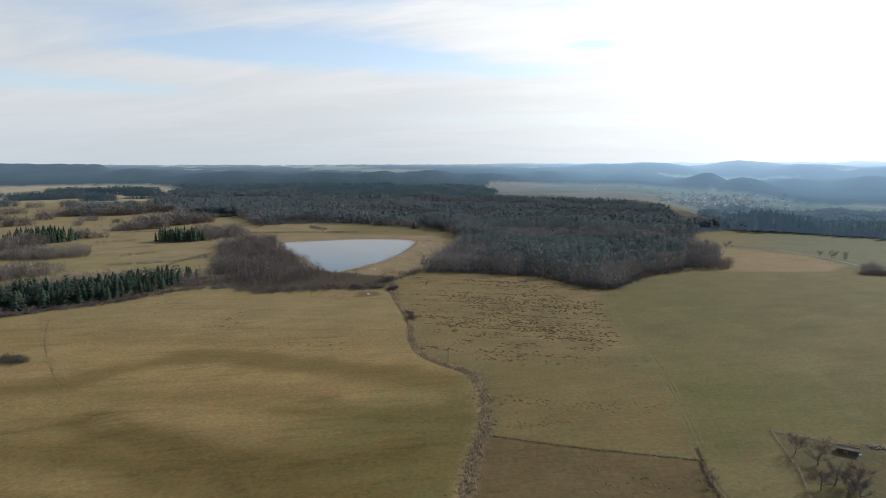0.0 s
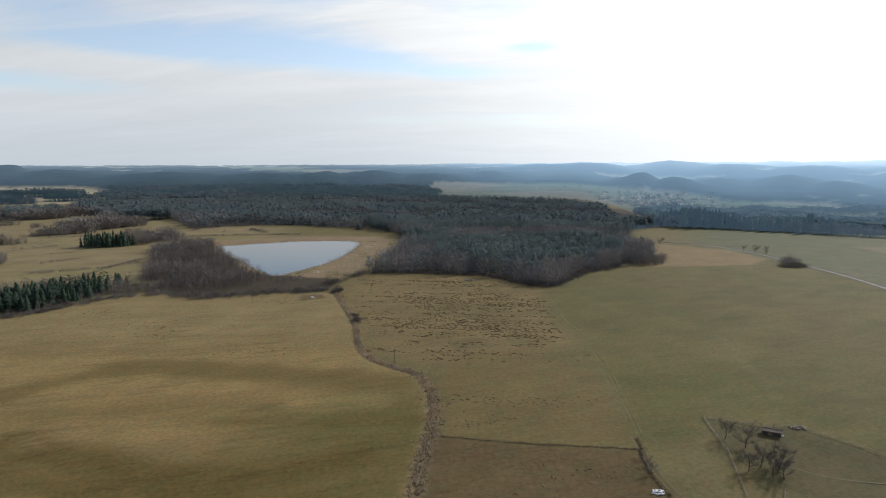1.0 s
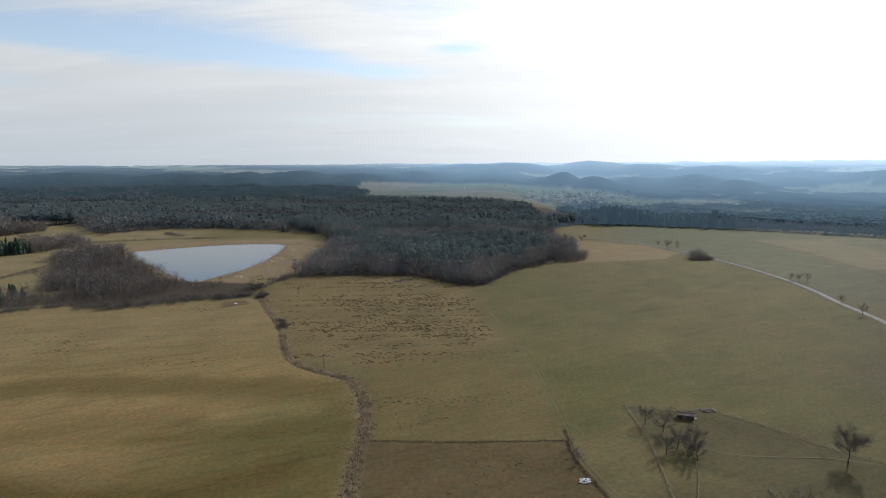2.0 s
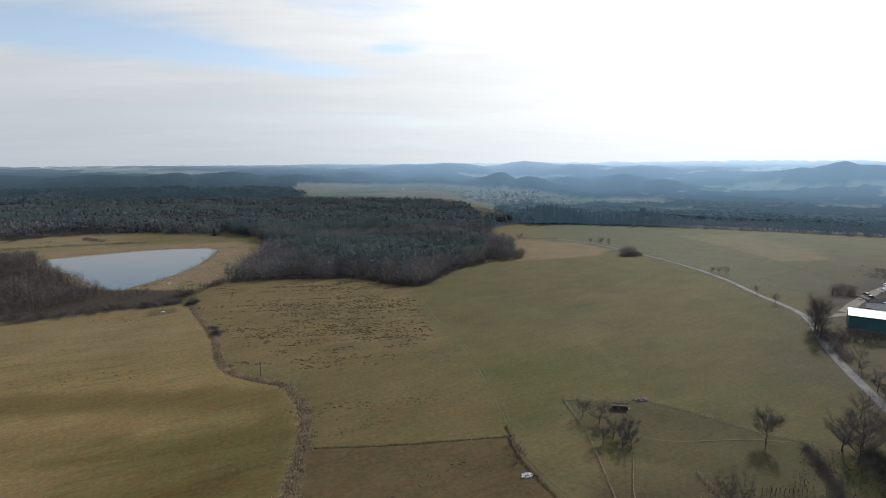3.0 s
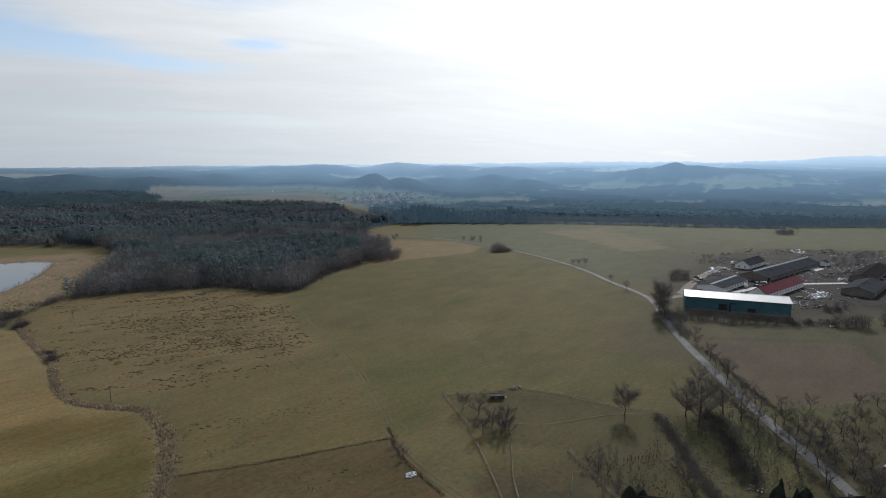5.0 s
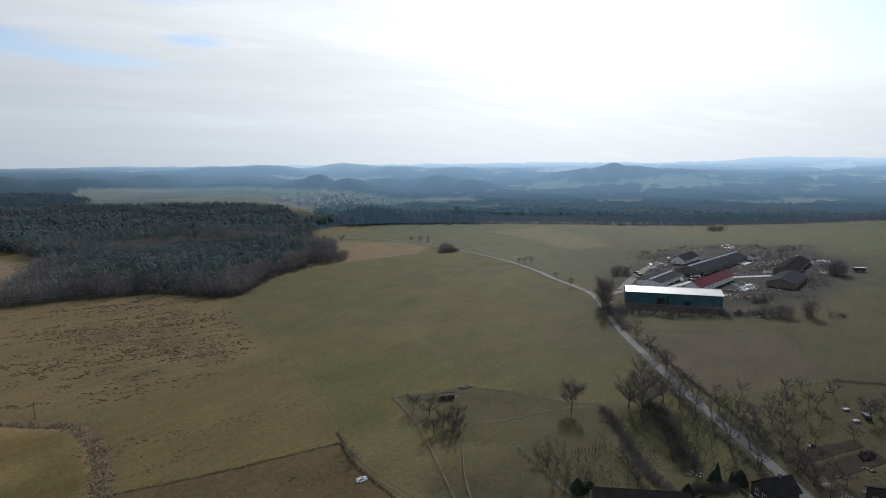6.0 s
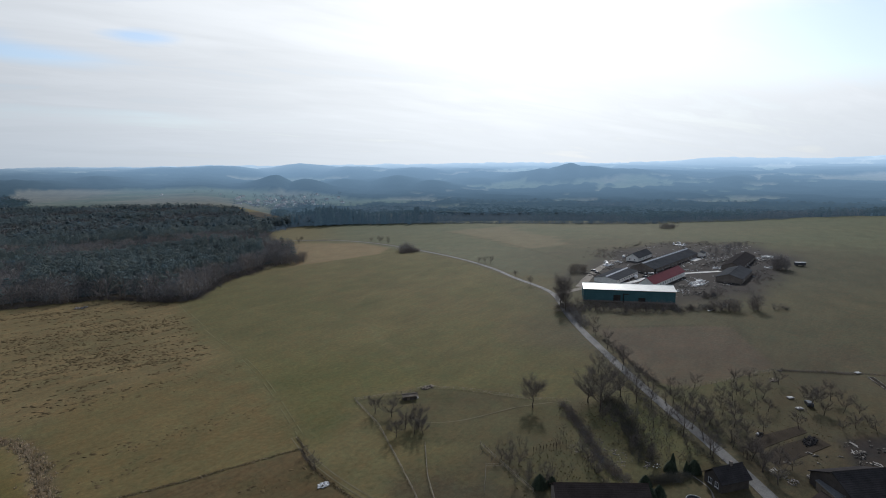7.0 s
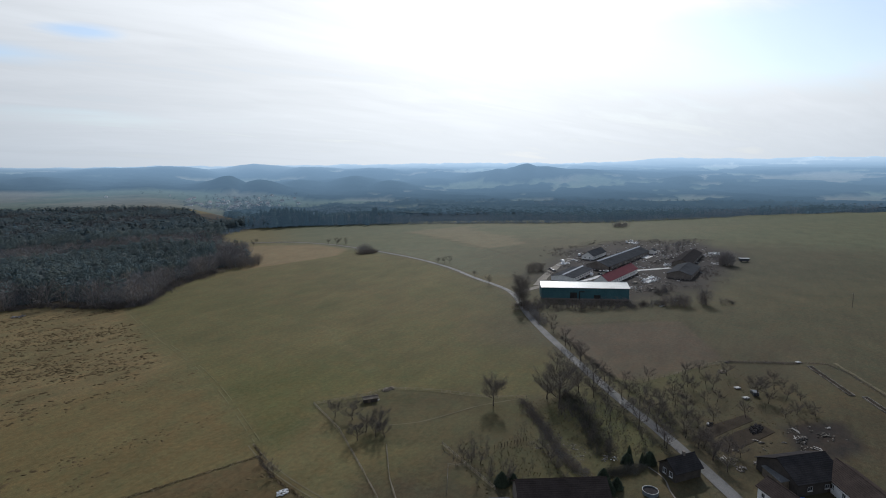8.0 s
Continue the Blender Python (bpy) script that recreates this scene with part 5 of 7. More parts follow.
stuff("shore_sedge", TUSSOCKS, rows_of(qx[dark], qy[dark], rng, 0.2, 0.5, 1.8, 4.5, 0.05), M["weed"], rng, "brown sedge on the pond's wet shore", "reeds")
stuff("shore_reeds", TUFTS, rows_of(qx + rng.normal(0, 1, len(qx)), qy + rng.normal(0, 1, len(qx)), rng, 0.25, 0.8, 1.6, 3.6), M["reed"], rng, "dead straw-coloured reeds on the pond's shore", "reeds")
shrub_row("shore_reeds", POND[3:-1], 0.7, 2.5, 0.5, M["reed"], "dead reeds at the water's edge", 330, TUFTS)
# tussocks: dark sedge in the rough pasture, in patches drawn out across it
qx, qy = spread_in(ROUGH, 1.1, rng)
where = 0.8 * waves(qx / 13, qy / 8, 401) + 0.8 * waves((qx - 0.2 * qy) / 9, (qy + 0.2 * qx) / 2.0, 402)
mid = np.exp(-(((qx - 48) / 45) ** 2 + ((qy - 290) / 75) ** 2))
pick = (where + 1.1 * mid > 0.40) & (rng.random(len(qx)) < 0.20 + 0.30 * smooth(0.6, 1.5, where + 1.1 * mid))
stuff("sedge_tussocks", TUSSOCKS, rows_of(qx[pick], qy[pick], rng, 0.14, 0.34, 1.1, 3.0, 0.05), M["sedge"], rng, "dark brown sedge tussocks in rough pasture", "tussocks", -0.15)
# single weeds and molehills strewn thinly over the fields
for outline, n, seed in ((FIELD_W[1:], 900, 411), (PASTURE, 700, 412), (PLOT, 90, 413), (ROUGH, 500, 414)):
    r = np.random.default_rng(seed)
    qx, qy = spread_in(outline, 4.0, r)
    k = r.choice(len(qx), min(n, len(qx)), replace=False)
    stuff("field_weeds", TUFTS, rows_of(qx[k], qy[k], r, 0.10, 0.24, 1.2, 3.2, 0.05), M["weed"], r, "dead weeds and molehills strewn over a field", "weeds")
for i, (x, y, rx, ry, n) in enumerate(((-118, 278, 22, 9, 60), (-108, 262, 14, 6, 34), (-84, 336, 16, 5, 40), (-66, 325, 16, 6, 40), (-160, 305, 18, 6, 30), (-62, 236, 20, 6, 30), (47, 172, 26, 5, 60), (30, 178, 16, 4, 34), (28, 160, 14, 3, 26), (48, 214, 24, 4, 40), (70, 218, 18, 4, 30), (52, 128, 22, 8, 50))):
    r = np.random.default_rng(430 + i)
    qx, qy = x + rx * r.normal(0, 0.6, n), y + ry * r.normal(0, 0.6, n)
    stuff("field_flecks", TUSSOCKS, rows_of(qx, qy, r, 0.08, 0.2, 1.6, 4.0, 0.04), M["sedge"], r, "dark tufts and clods strewn in the dry grass", "weeds")
# the plot's hedge bank of dead grass and bramble
for line, seed in (([(15, 152), (36, 146.2), (73, 138.8)], 421), ([(73, 139), (74.5, 146)], 422), ([(72, 138.8), (69.3, 128), (69.0, 118), (69.6, 106)], 423)):
    shrub_row("grass_bank", line, 0.5, 0.22, 0.2, M["reed"], "low bank of dead grass round the brown plot", seed, TUFTS, 1.5)
    shrub_row("bramble_bank", line, 0.75, 0.28, 0.13, M["bramble"], "low dark brambles on a grass bank", seed + 10, SHRUBS_FAR, 1.2)
for line, high, seed in (([(-16.5, 277), (-17, 280)], 3.0, 440), ([(-18, 288), (-18.5, 291)], 1.8, 441), ([(-34, 345), (-32, 352)], 3.0, 444)):
    shrub_row("ditch_bush", line, high, 0.8, 0.22, M["bush"], "small rounded leafless bush in the ditch", seed, DOMES, 1.5)


# ---- single trees ----
def branch(v, f, a, b, ra, rb, n=4):
    """A tapering limb from a to b."""
    d = (b - a).normalized()
    s = d.orthogonal().normalized()
    t = d.cross(s)
    k = len(v)
    for p, rad in ((a, ra), (b, rb)):
        for j in range(n):
            q = 2 * math.pi * j / n
            v.append(p + s * (rad * math.cos(q)) + t * (rad * math.sin(q)))
    for j in range(n):
        i = (j + 1) % n
        f += [(k + j, k + i, k + n + i), (k + j, k + n + i, k + n + j)]


def blade(v, f, a, b, w, r):
    """A twig: a long thin sliver from a to b."""
    side = (b - a).cross(Vector((r.gauss(0, 1), r.gauss(0, 1), r.gauss(0, 1)))).normalized() * w
    i = len(v)
    v += [a - side, a + side, b]
    f.append((i, i + 1, i + 2))


def bare_tree(name, seed, high, wide, fork, limbs, twigs, label, category="tree", group="", bark="bark", fan=1.0):
    """A leafless tree: root Empty > trunk, limb after limb, and the crown of forking branches and fine twigs. fan: how far the limbs lean out."""
    r = random.Random(seed)
    root = tagged(new(name), label, category, group)
    tv, tf, cv, cf = [], [], [], []
    stem = 0.016 * high + 0.05
    spine, p = [], Vector((0, 0, -0.15))
    lean = Vector((r.gauss(0, 0.05), r.gauss(0, 0.05), 0))
    for k in range(9):
        q = Vector((p.x + lean.x * high * 0.1 + r.gauss(0, 0.010 * high), p.y + lean.y * high * 0.1 + r.gauss(0, 0.010 * high), p.z + (0.062 + 0.02 * fork) * high))
        ra, rb = stem * (1.25 if k == 0 else 1 - 0.095 * k), stem * (1 - 0.095 * (k + 1))
        branch(tv, tf, p, q, ra, rb, 6)
        spine.append((q.copy(), rb))
        p = q
    starts = [i for i in range(len(spine)) if spine[i][0].z >= fork * high] or [len(spine) - 1]
    per_limb = max(4, round(math.sqrt(twigs / limbs) * 1.1))
    for k in range(limbs):
        q, rad = spine[starts[int(len(starts) * r.random() ** 1.2)]]
        a, rise = 2.4 * k + r.uniform(-0.5, 0.5), (q.z / high - fork) / max(0.2, 0.75 - fork)
        reach = wide * fan * r.uniform(0.7, 1.08) * math.sqrt(max(0.16, 1 - 0.8 * rise * rise))
        end = q + Vector((math.cos(a) * reach, math.sin(a) * reach, high * (r.uniform(0.12, 0.42) + 0.10 * rise)))
        end.z = min(end.z, high * r.uniform(0.9, 1.0))
        bend = q.lerp(end, 0.45) + Vector((math.cos(a) * reach, math.sin(a) * reach, 0)) * 0.14 - Vector((0, 0, high * 0.03))
        line = [q.lerp(bend, u).lerp(bend.lerp(end, u), u) for u in (0, 0.25, 0.5, 0.75, 1.0)]
        thick = max(rad, 0.05) * r.uniform(0.34, 0.5)
        lv, lf = [], []
        for j in range(4):
            branch(lv, lf, line[j], line[j + 1], thick * (1 - 0.22 * j), thick * (1 - 0.22 * (j + 1)) + 0.008, 5)
        limb = new("limb", raw_mesh("limb", [tuple(w) for w in lv], lf, M[bark]))
        limb.parent = root
        for j in range(per_limb):
            u = r.uniform(0.22, 1.0)
            at = q.lerp(bend, u).lerp(bend.lerp(end, u), u)
            out = (Vector((at.x, at.y, 0)).normalized() * r.uniform(0.2, 1.0) + Vector((r.gauss(0, 0.5), r.gauss(0, 0.5), r.uniform(0.45, 1.35)))).normalized()
            tip = at + out * (0.5 * high + wide) * r.uniform(0.09, 0.20)
            branch(cv, cf, at, tip, thick * 0.22, 0.008, 3)
            for _ in range(per_limb):
                s0 = at.lerp(tip, r.uniform(0.2, 1.0))
                way = (out * 0.8 + Vector((r.gauss(0, 0.6), r.gauss(0, 0.6), r.uniform(-0.1, 0.7)))).normalized()
                s1 = s0 + way * high * r.uniform(0.06, 0.12)
                blade(cv, cf, s0, s1, 0.011, r)
                for _ in range(4):
                    b0 = s0.lerp(s1, r.uniform(0.1, 1.0))
                    blade(cv, cf, b0, b0 + (way * 0.7 + Vector((r.gauss(0, 0.6), r.gauss(0, 0.6), r.gauss(0.15, 0.45)))) * high * r.uniform(0.05, 0.11), 0.0065, r)
    top = spine[-1][0]
    for _ in range(14):
        blade(cv, cf, top, top + Vector((r.gauss(0, 0.05), r.gauss(0, 0.05), r.uniform(0.04, 0.12))) * high, 0.018, r)
    for pname, v, f, mat in (("trunk", tv, tf, M[bark]), ("crown", cv, cf, M["twig"])):
        ob = new(pname, raw_mesh(pname, [tuple(q) for q in v], f, mat))
        ob.parent = root
    return root


def fir_tree(name, seed, high, wide, label, taper=0.8):
    """A dark garden conifer: trunk and a crown of many drooping sprays."""
    r = random.Random(seed)
    root = tagged(new(name), label, "conifer", "garden conifers" if "garden" in name else "")
    tv, tf, cv, cf = [], [], [], []
    branch(tv, tf, Vector((0, 0, -0.1)), Vector((0, 0, high * 0.95)), 0.16, 0.02, 6)
    for k in range(1100):
        h = high * (0.05 + 0.95 * r.random() ** 1.25)
        a, reach = r.uniform(0, 6.28), wide * (1 - h / high) ** taper + 0.12
        s = Vector((math.cos(a), math.sin(a), 0)) * reach * r.uniform(0.1, 0.6) + Vector((0, 0, h))
        e = Vector((math.cos(a), math.sin(a), 0)) * reach * r.uniform(0.62, 1.15) + Vector((0, 0, h + r.uniform(-0.3, 0.15)))
        w = Vector((-math.sin(a), math.cos(a), r.uniform(-0.3, 0.3))) * r.uniform(0.06, 0.17)
        i = len(cv)
        cv += [s, e - w, e + w, s + Vector((0, 0, 0.25))]
        cf += [(i, i + 1, i + 2), (i + 3, i + 2, i + 1)]
    for pname, v, f, mat in (("trunk", tv, tf, M["bark"]), ("crown", cv, cf, M["needles"])):
        ob = new(pname, raw_mesh(pname, [tuple(q) for q in v], f, mat))
        ob.parent = root
    return root


def plant(kinds, places, seed, low=0.85, high=1.15):
    """Sets out copies of a few model trees; each model stands at one of the places itself."""
    r, used = random.Random(seed), set()
    for i, (x, y) in enumerate(places):
        k = i % len(kinds)
        m = pose(x, y, land_at(x, y), 0, 0, r.uniform(0, 360)) @ Matrix.Scale(r.uniform(low, high), 4)
        if k in used:
            copy_thing(kinds[k], m)
        else:
            kinds[k].matrix_basis = m
            used.add(k)


orchard = [bare_tree("fruit_tree", 500 + k, 5.2, 2.4, 0.20, 14, 420, "leafless fruit tree with spreading dark branches", group="orchard trees") for k in range(4)]
plant(orchard, [(198.7, 79), (214.3, 70.8), (220.5, 67.5), (196.6, 69.3), (180.8, 68.2), (196.7, 65.3), (199.5, 62.8), (192.9, 57.3), (206.1, 58.6), (196, 53.9), (224.3, 58.7), (170.4, 64.5),
                (168.9, 60.4), (176.5, 57.7), (172, 52.9), (180, 50.8), (189.1, 43.5), (182.9, 59.9), (182.7, 63.4), (165.7, 50.2), (158.1, 44.1), (162.4, 41.6), (161.2, 38.4), (159.4, 49.8),
                (217.6, 45.6), (206, 40.6), (197.5, 34.1), (202.2, 31.8), (212.4, 36.7), (220.9, 41.8), (203, 66), (210, 62), (188, 66), (176, 66)], 51, 0.75, 1.2)
paddock = [bare_tree("paddock_tree", 520 + k, 8.0, 3.1, 0.12, 16, 900, "small leafless tree in the fenced paddock", group="paddock trees") for k in range(3)]
plant(paddock, [(101.3, 143.1), (103.7, 137.4), (101.4, 127.6), (101.5, 123.2), (105.4, 125.6), (96.5, 125.6), (106.6, 128.2), (103.2, 121)], 52, 0.8, 1.2)
lone = [bare_tree("round_crowned_tree", 540, 10.2, 4.3, 0.24, 26, 2200, "round-crowned leafless tree standing alone in grass")]
plant(lone, [(142.6, 109.8)], 53, 1, 1.01)
tall = [bare_tree("tall_roadside_tree", 545, 17, 6.8, 0.18, 26, 1900, "tall spreading leafless tree beside the road", group="tall roadside trees"), bare_tree("tall_roadside_tree", 546, 14, 5.4, 0.18, 22, 1500, "tall spreading leafless tree beside the road", group="tall roadside trees")]
plant(tall, [(156.0, 92.5), (159.5, 99), (168, 99), (172, 93.5)], 54, 0.85, 1.05)
verge = [bare_tree("roadside_tree", 560 + k, 7.5, 2.7, 0.20, 14, 480, "leafless tree on the road's verge", group="roadside trees") for k in range(4)]
plant(verge, [(186, 111), (179.6, 92), (171, 82), (165.8, 74), (158.7, 66.1), (154, 56.5), (152.5, 55.2), (211.5, 118.8), (201.4, 108.4), (228.7, 137.7), (215.4, 123.9), (187.8, 91.3), (179.9, 78.5), (177.5, 73.5),
              (173, 68.5), (165.8, 59), (162.5, 53.5), (158.5, 48.5), (154.5, 43.5), (150.9, 39), (171.5, 87.5), (206.3, 111.1), (234, 142.4), (194, 98), (251, 160), (259, 167)], 55, 0.65, 1.25)
spreading = [bare_tree("spreading_tree", 570, 8.5, 3.9, 0.15, 20, 1200, "broad leafless tree at the orchard's edge")]
plant(spreading, [(209.5, 45.0)], 61, 1, 1.01)
scrubby = [bare_tree("garden_bush", 580 + k, 4.0, 1.9, 0.06, 14, 330, "leafless bush in rough garden ground", "bush", "garden bushes") for k in range(3)]
plant(scrubby, [(110, 95.8), (110.4, 93), (110.9, 90.4), (109, 92), (107.4, 83.9), (108.8, 80.4), (130.1, 82.7), (127.1, 78.9), (122.3, 73.4), (119, 69), (128, 82), (125, 77), (142.9, 73.2), (143, 69), (146, 74), (136, 64),
                (152, 85), (152.5, 76), (163.8, 88), (167, 92), (139, 66), (71.2, 135), (69.8, 130), (69.5, 126), (160, 84), (148, 79), (155, 90), (232, 44), (228, 40), (225, 36), (216, 33), (210, 30), (205, 27)], 56, 0.6, 1.2)
far_road = [bare_tree("wayside_tree", 590 + k, 9, 3.4, 0.24, 14, 600, "leafless wayside tree along the country road", group="wayside trees") for k in range(3)]
plant(far_road, [(364.8, 493), (369.7, 487), (355, 499), (359, 489), (363, 477), (342.6, 321.4), (346, 317), (349, 313), (305, 566), (293, 549), (281, 564), (313.6, 256), (299.4, 232)], 57, 0.6, 1.1)
poplars = [bare_tree("junction_tree", 600 + k, 17.5, 4.4, 0.10, 24, 1600, "dense leafless tree at the road junction", group="trees at the junction") for k in range(2)]
plant(poplars, [(258, 175), (262.5, 179.5), (267, 184), (271, 187)], 58, 0.9, 1.05)
firs = [fir_tree("garden_conifer", 610 + k, 4.6, 1.15, "dark narrow conifer in a garden") for k in range(2)]
plant(firs, [(140.1, 61.1), (140.2, 57.5)], 59, 0.65, 0.85)
lone = [fir_tree("lone_spruce", 620, 9.0, 3.2, "lone dark spruce beyond the pond's end")]
plant(lone, [(-38, 702)], 62, 1, 1.01)
yews = [fir_tree("garden_yew", 615 + k, 3.4, 2.0, "broad dark evergreen beside the farmhouse", 0.6) for k in range(2)]
plant(yews, [(119.5, 61.0), (121.5, 58.6), (109.5, 78.5), (106.5, 80), (124.6, 57.5), (126.5, 62), (137.5, 60.5), (141.5, 56)], 60, 0.6, 1.1)
shrub_row("garden_thicket", [(129, 62), (133, 58.5), (137.5, 56.5)], 2.2, 0.9, 0.12, M["hedge"], "dark thicket in a cottage garden", 457, None, 1.3)

slender = [bare_tree("slender_tree", 630 + k, 7.5, 1.5, 0.22, 9, 260, "slender leafless tree beside the road", group="slender roadside trees") for k in range(3)]
plant(slender, [(188, 96), (181.5, 87), (176, 79), (170, 72.5), (165, 66), (160.5, 61), (186, 82), (179.5, 73), (172, 63.5), (166, 55), (160, 47.5), (155, 43.5), (196, 106), (152, 62), (147, 70), (158, 75), (163, 79), (151, 79)], 63, 0.7, 1.2)
r = np.random.default_rng(64)
for outline, n, label in (([(134, 68), (148, 54), (176, 88), (167, 98), (150, 90)], 80, "young leafless saplings in a rough garden"), ([(100, 84), (112, 103), (128, 91), (146, 100), (128, 76), (118, 67)], 50, "young leafless saplings in a rough paddock")):
    qx, qy = spread_in(outline, 2.0, r)
    k = r.choice(len(qx), min(n, len(qx)), replace=False)
    stuff("saplings", BARES, rows_of(qx[k], qy[k], r, 1.5, 4.2, 0.7, 1.2, 0.05), M["twig"], r, label, "saplings")

# hedges and dark rows between the gardens and the road
shrub_row("hedge", [(151.5, 104), (140.6, 89.2), (130.5, 77.4), (122.9, 64.7)], 2.0, 0.9, 0.22, M["shrub"], "dark leafless hedge between two gardens", 450, None, 1.3)
shrub_row("hedge", [(168, 97), (157.9, 86), (147, 75.5), (137, 67.5)], 2.6, 2.0, 0.17, M["hedge"], "low dark bramble thicket beside the road", 451, None, 1.0)
shrub_row("verge_scrub", [(194, 111), (174, 85), (158, 64), (148, 51)], 1.5, 1.1, 0.4, M["hedge"], "brown scrub along the road's verge", 452)
shrub_row("verge_scrub", [(227, 133), (200, 100.5), (182.5, 75.5), (167.5, 57.5), (154, 40)], 1.5, 0.9, 0.4, M["hedge"], "brown scrub along the road's verge", 453)
shrub_row("garden_hedge", [(240, 63), (250, 50.5), (257, 41)], 1.3, 0.4, 0.16, M["shrub"], "low brown hedge round a garden field", 454, SHRUBS_FAR)
shrub_row("garden_hedge", [(259, 40), (266, 29), (239, 11)], 0.9, 0.5, 0.2, M["shrub"], "low dry hedge round a garden field", 456, SHRUBS_FAR)
for i, (x, y, rx, ry, n, high, kinds) in enumerate(((266, 181, 4, 3, 14, 4, SHRUBS), (269, 170, 5, 4, 26, 4.5, BARES), (272, 160, 5, 4, 26, 4, SHRUBS), (280, 149, 6, 4, 30, 3.5, SHRUBS), (291, 139, 6, 4, 26, 3.2, BARES),
                                                   (303, 129, 6, 4, 26, 4, SHRUBS),
                                                   (332, 190, 6, 3, 16, 4, SHRUBS), (402, 206, 8, 4, 26, 6, BARES), (436, 186, 10, 3, 24, 4, SHRUBS), (455, 176, 9, 4, 26, 4, SHRUBS), (520, 168, 12, 5, 30, 5, BARES),
                                                   (540, 190, 14, 6, 40, 5, BARES), (575, 205, 16, 8, 50, 5, BARES), (610, 200, 14, 8, 40, 6, BARES), (470, 262, 18, 5, 30, 4, SHRUBS), (470, 136, 14, 5, 30, 4, SHRUBS))):
    clump("yard_bushes", x, y, rx * 1.7, ry * 1.3, n, high * (1.0 if kinds is BARES else 0.85), BARES_MID if kinds is BARES else SHRUBS_FAR, M["bare"] if kinds is BARES else M["shrub"], "leafless scrub on the waste ground round the farmyard", 820 + i)
clump("yard_copse", 492, 130, 7, 6, 26, 13, BARES, M["bare"], "leafless copse at the edge of the farmyard", 461)
clump("yard_copse", 366, 236, 9, 6, 26, 9, BARES, M["shrub"], "leafless copse behind the farmyard", 462)
shrub_row("hall_scrub", [(270, 171), (277, 159.5), (284, 149), (295, 138.5), (304, 131.5)], 5.2, 2.6, 0.6, M["alder"], "fuzzy leafless scrub before the hall", 470, BARES_MID, 1.6)
shrub_row("yard_edge_scrub", [(340, 128), (362, 130), (384, 124), (420, 118)], 2.6, 4.0, 2.4, M["shrub"], "brown scrub on the farmyard's waste ground", 473, SHRUBS_FAR, 1.7)
shrub_row("yard_edge_scrub", [(440, 265), (500, 285), (570, 268), (630, 225), (645, 190)], 2.4, 8.0, 1.8, M["shrub"], "brown scrub on the farmyard's far edge", 474, SHRUBS, 2.0)
shrub_row("junction_scrub", [(236, 149), (246, 158), (258, 170), (266, 180)], 3.5, 2.0, 0.6, M["bare"], "leafless scrub at the road junction", 475, BARES, 1.4)
clump("yard_copse", 262, 176, 9, 7, 40, 5, SHRUBS, M["shrub"], "scrub beside the junction", 464)
clump("yard_copse", 440, 128, 26, 9, 34, 4, SHRUBS, M["shrub"], "scrub on the farmyard's southern edge", 465)
for x, y, wide, high, kinds, n in ((313, 126, 3.5, 5.5, DOMES, 5), (321, 115, 5, 7.5, BARES, 16), (326, 109, 5.5, 8.5, BARES, 18), (319, 121, 4, 5, DOMES, 6), (336, 100, 2.6, 12, BARES, 6), (341, 103, 2.2, 10, BARES, 4),
                                   (347, 92, 3.4, 5.5, BARES, 6), (351, 89, 2.5, 3.5, DOMES, 3), (354, 134, 7, 5, DOMES, 9), (362, 131, 5, 6, BARES, 9), (302, 130, 3, 4, DOMES, 5)):
    clump("hall_thicket", x, y, wide, wide * 0.8, n, high, kinds, M["bush"] if kinds is DOMES else M["alder"], "dark leafless bushes beside the hall", int(470 + x + y), 0.0, 1.4)
clump("field_copse", 740, 332, 18, 10, 60, 8, BARES, M["bare"], "small copse in the open field", 466)
clump("road_thicket_trees", 344, 424, 11, 5, 30, 9, BARES, M["bare"], "leafless young trees in a thicket beside the road", 468)
clump("road_thicket", 340, 414, 13, 6, 90, 6, SHRUBS, M["shrub"], "thicket beside the country road", 467)


# ---- buildings ----
def box(bm, x0, x1, y0, y1, z0, z1):
    c = [bm.verts.new(p) for p in ((x0, y0, z0), (x1, y0, z0), (x1, y1, z0), (x0, y1, z0), (x0, y0, z1), (x1, y0, z1), (x1, y1, z1), (x0, y1, z1))]
    for q in ((0, 3, 2, 1), (4, 5, 6, 7), (0, 1, 5, 4), (1, 2, 6, 5), (2, 3, 7, 6), (3, 0, 4, 7)):
        bm.faces.new([c[i] for i in q])


def prism(bm, outline, d0, d1):
    """An outline in x and z, given depth along y."""
    front = [bm.verts.new((x, d0, z)) for x, z in outline]
    back = [bm.verts.new((x, d1, z)) for x, z in outline]
    bm.faces.new(front)
    bm.faces.new(back[::-1])
    for i in range(len(outline)):
        j = (i + 1) % len(outline)
        bm.faces.new((front[j], front[i], back[i], back[j]))


def wall_bm(long, high, thick, holes=(), peak=0.0):
    """A wall along x with its openings cut through, and a gable of that height on it."""
    bm = bmesh.new()
    xs = sorted({0.0, long, *(h[0] for h in holes), *(h[1] for h in holes)})
    zs = sorted({-0.4, high, *(h[2] for h in holes), *(h[3] for h in holes)})
    for x0, x1 in zip(xs, xs[1:]):
        for z0, z1 in zip(zs, zs[1:]):
            mx, mz = (x0 + x1) / 2, (z0 + z1) / 2
            if not any(h[0] < mx < h[1] and h[2] < mz < h[3] for h in holes):
                box(bm, x0, x1, 0, thick, z0, z1)
    bmesh.ops.remove_doubles(bm, verts=bm.verts[:], dist=0.001)
    if peak:
        prism(bm, [(0, high), (long, high), (long / 2, high + peak)], 0, thick)
    return bm


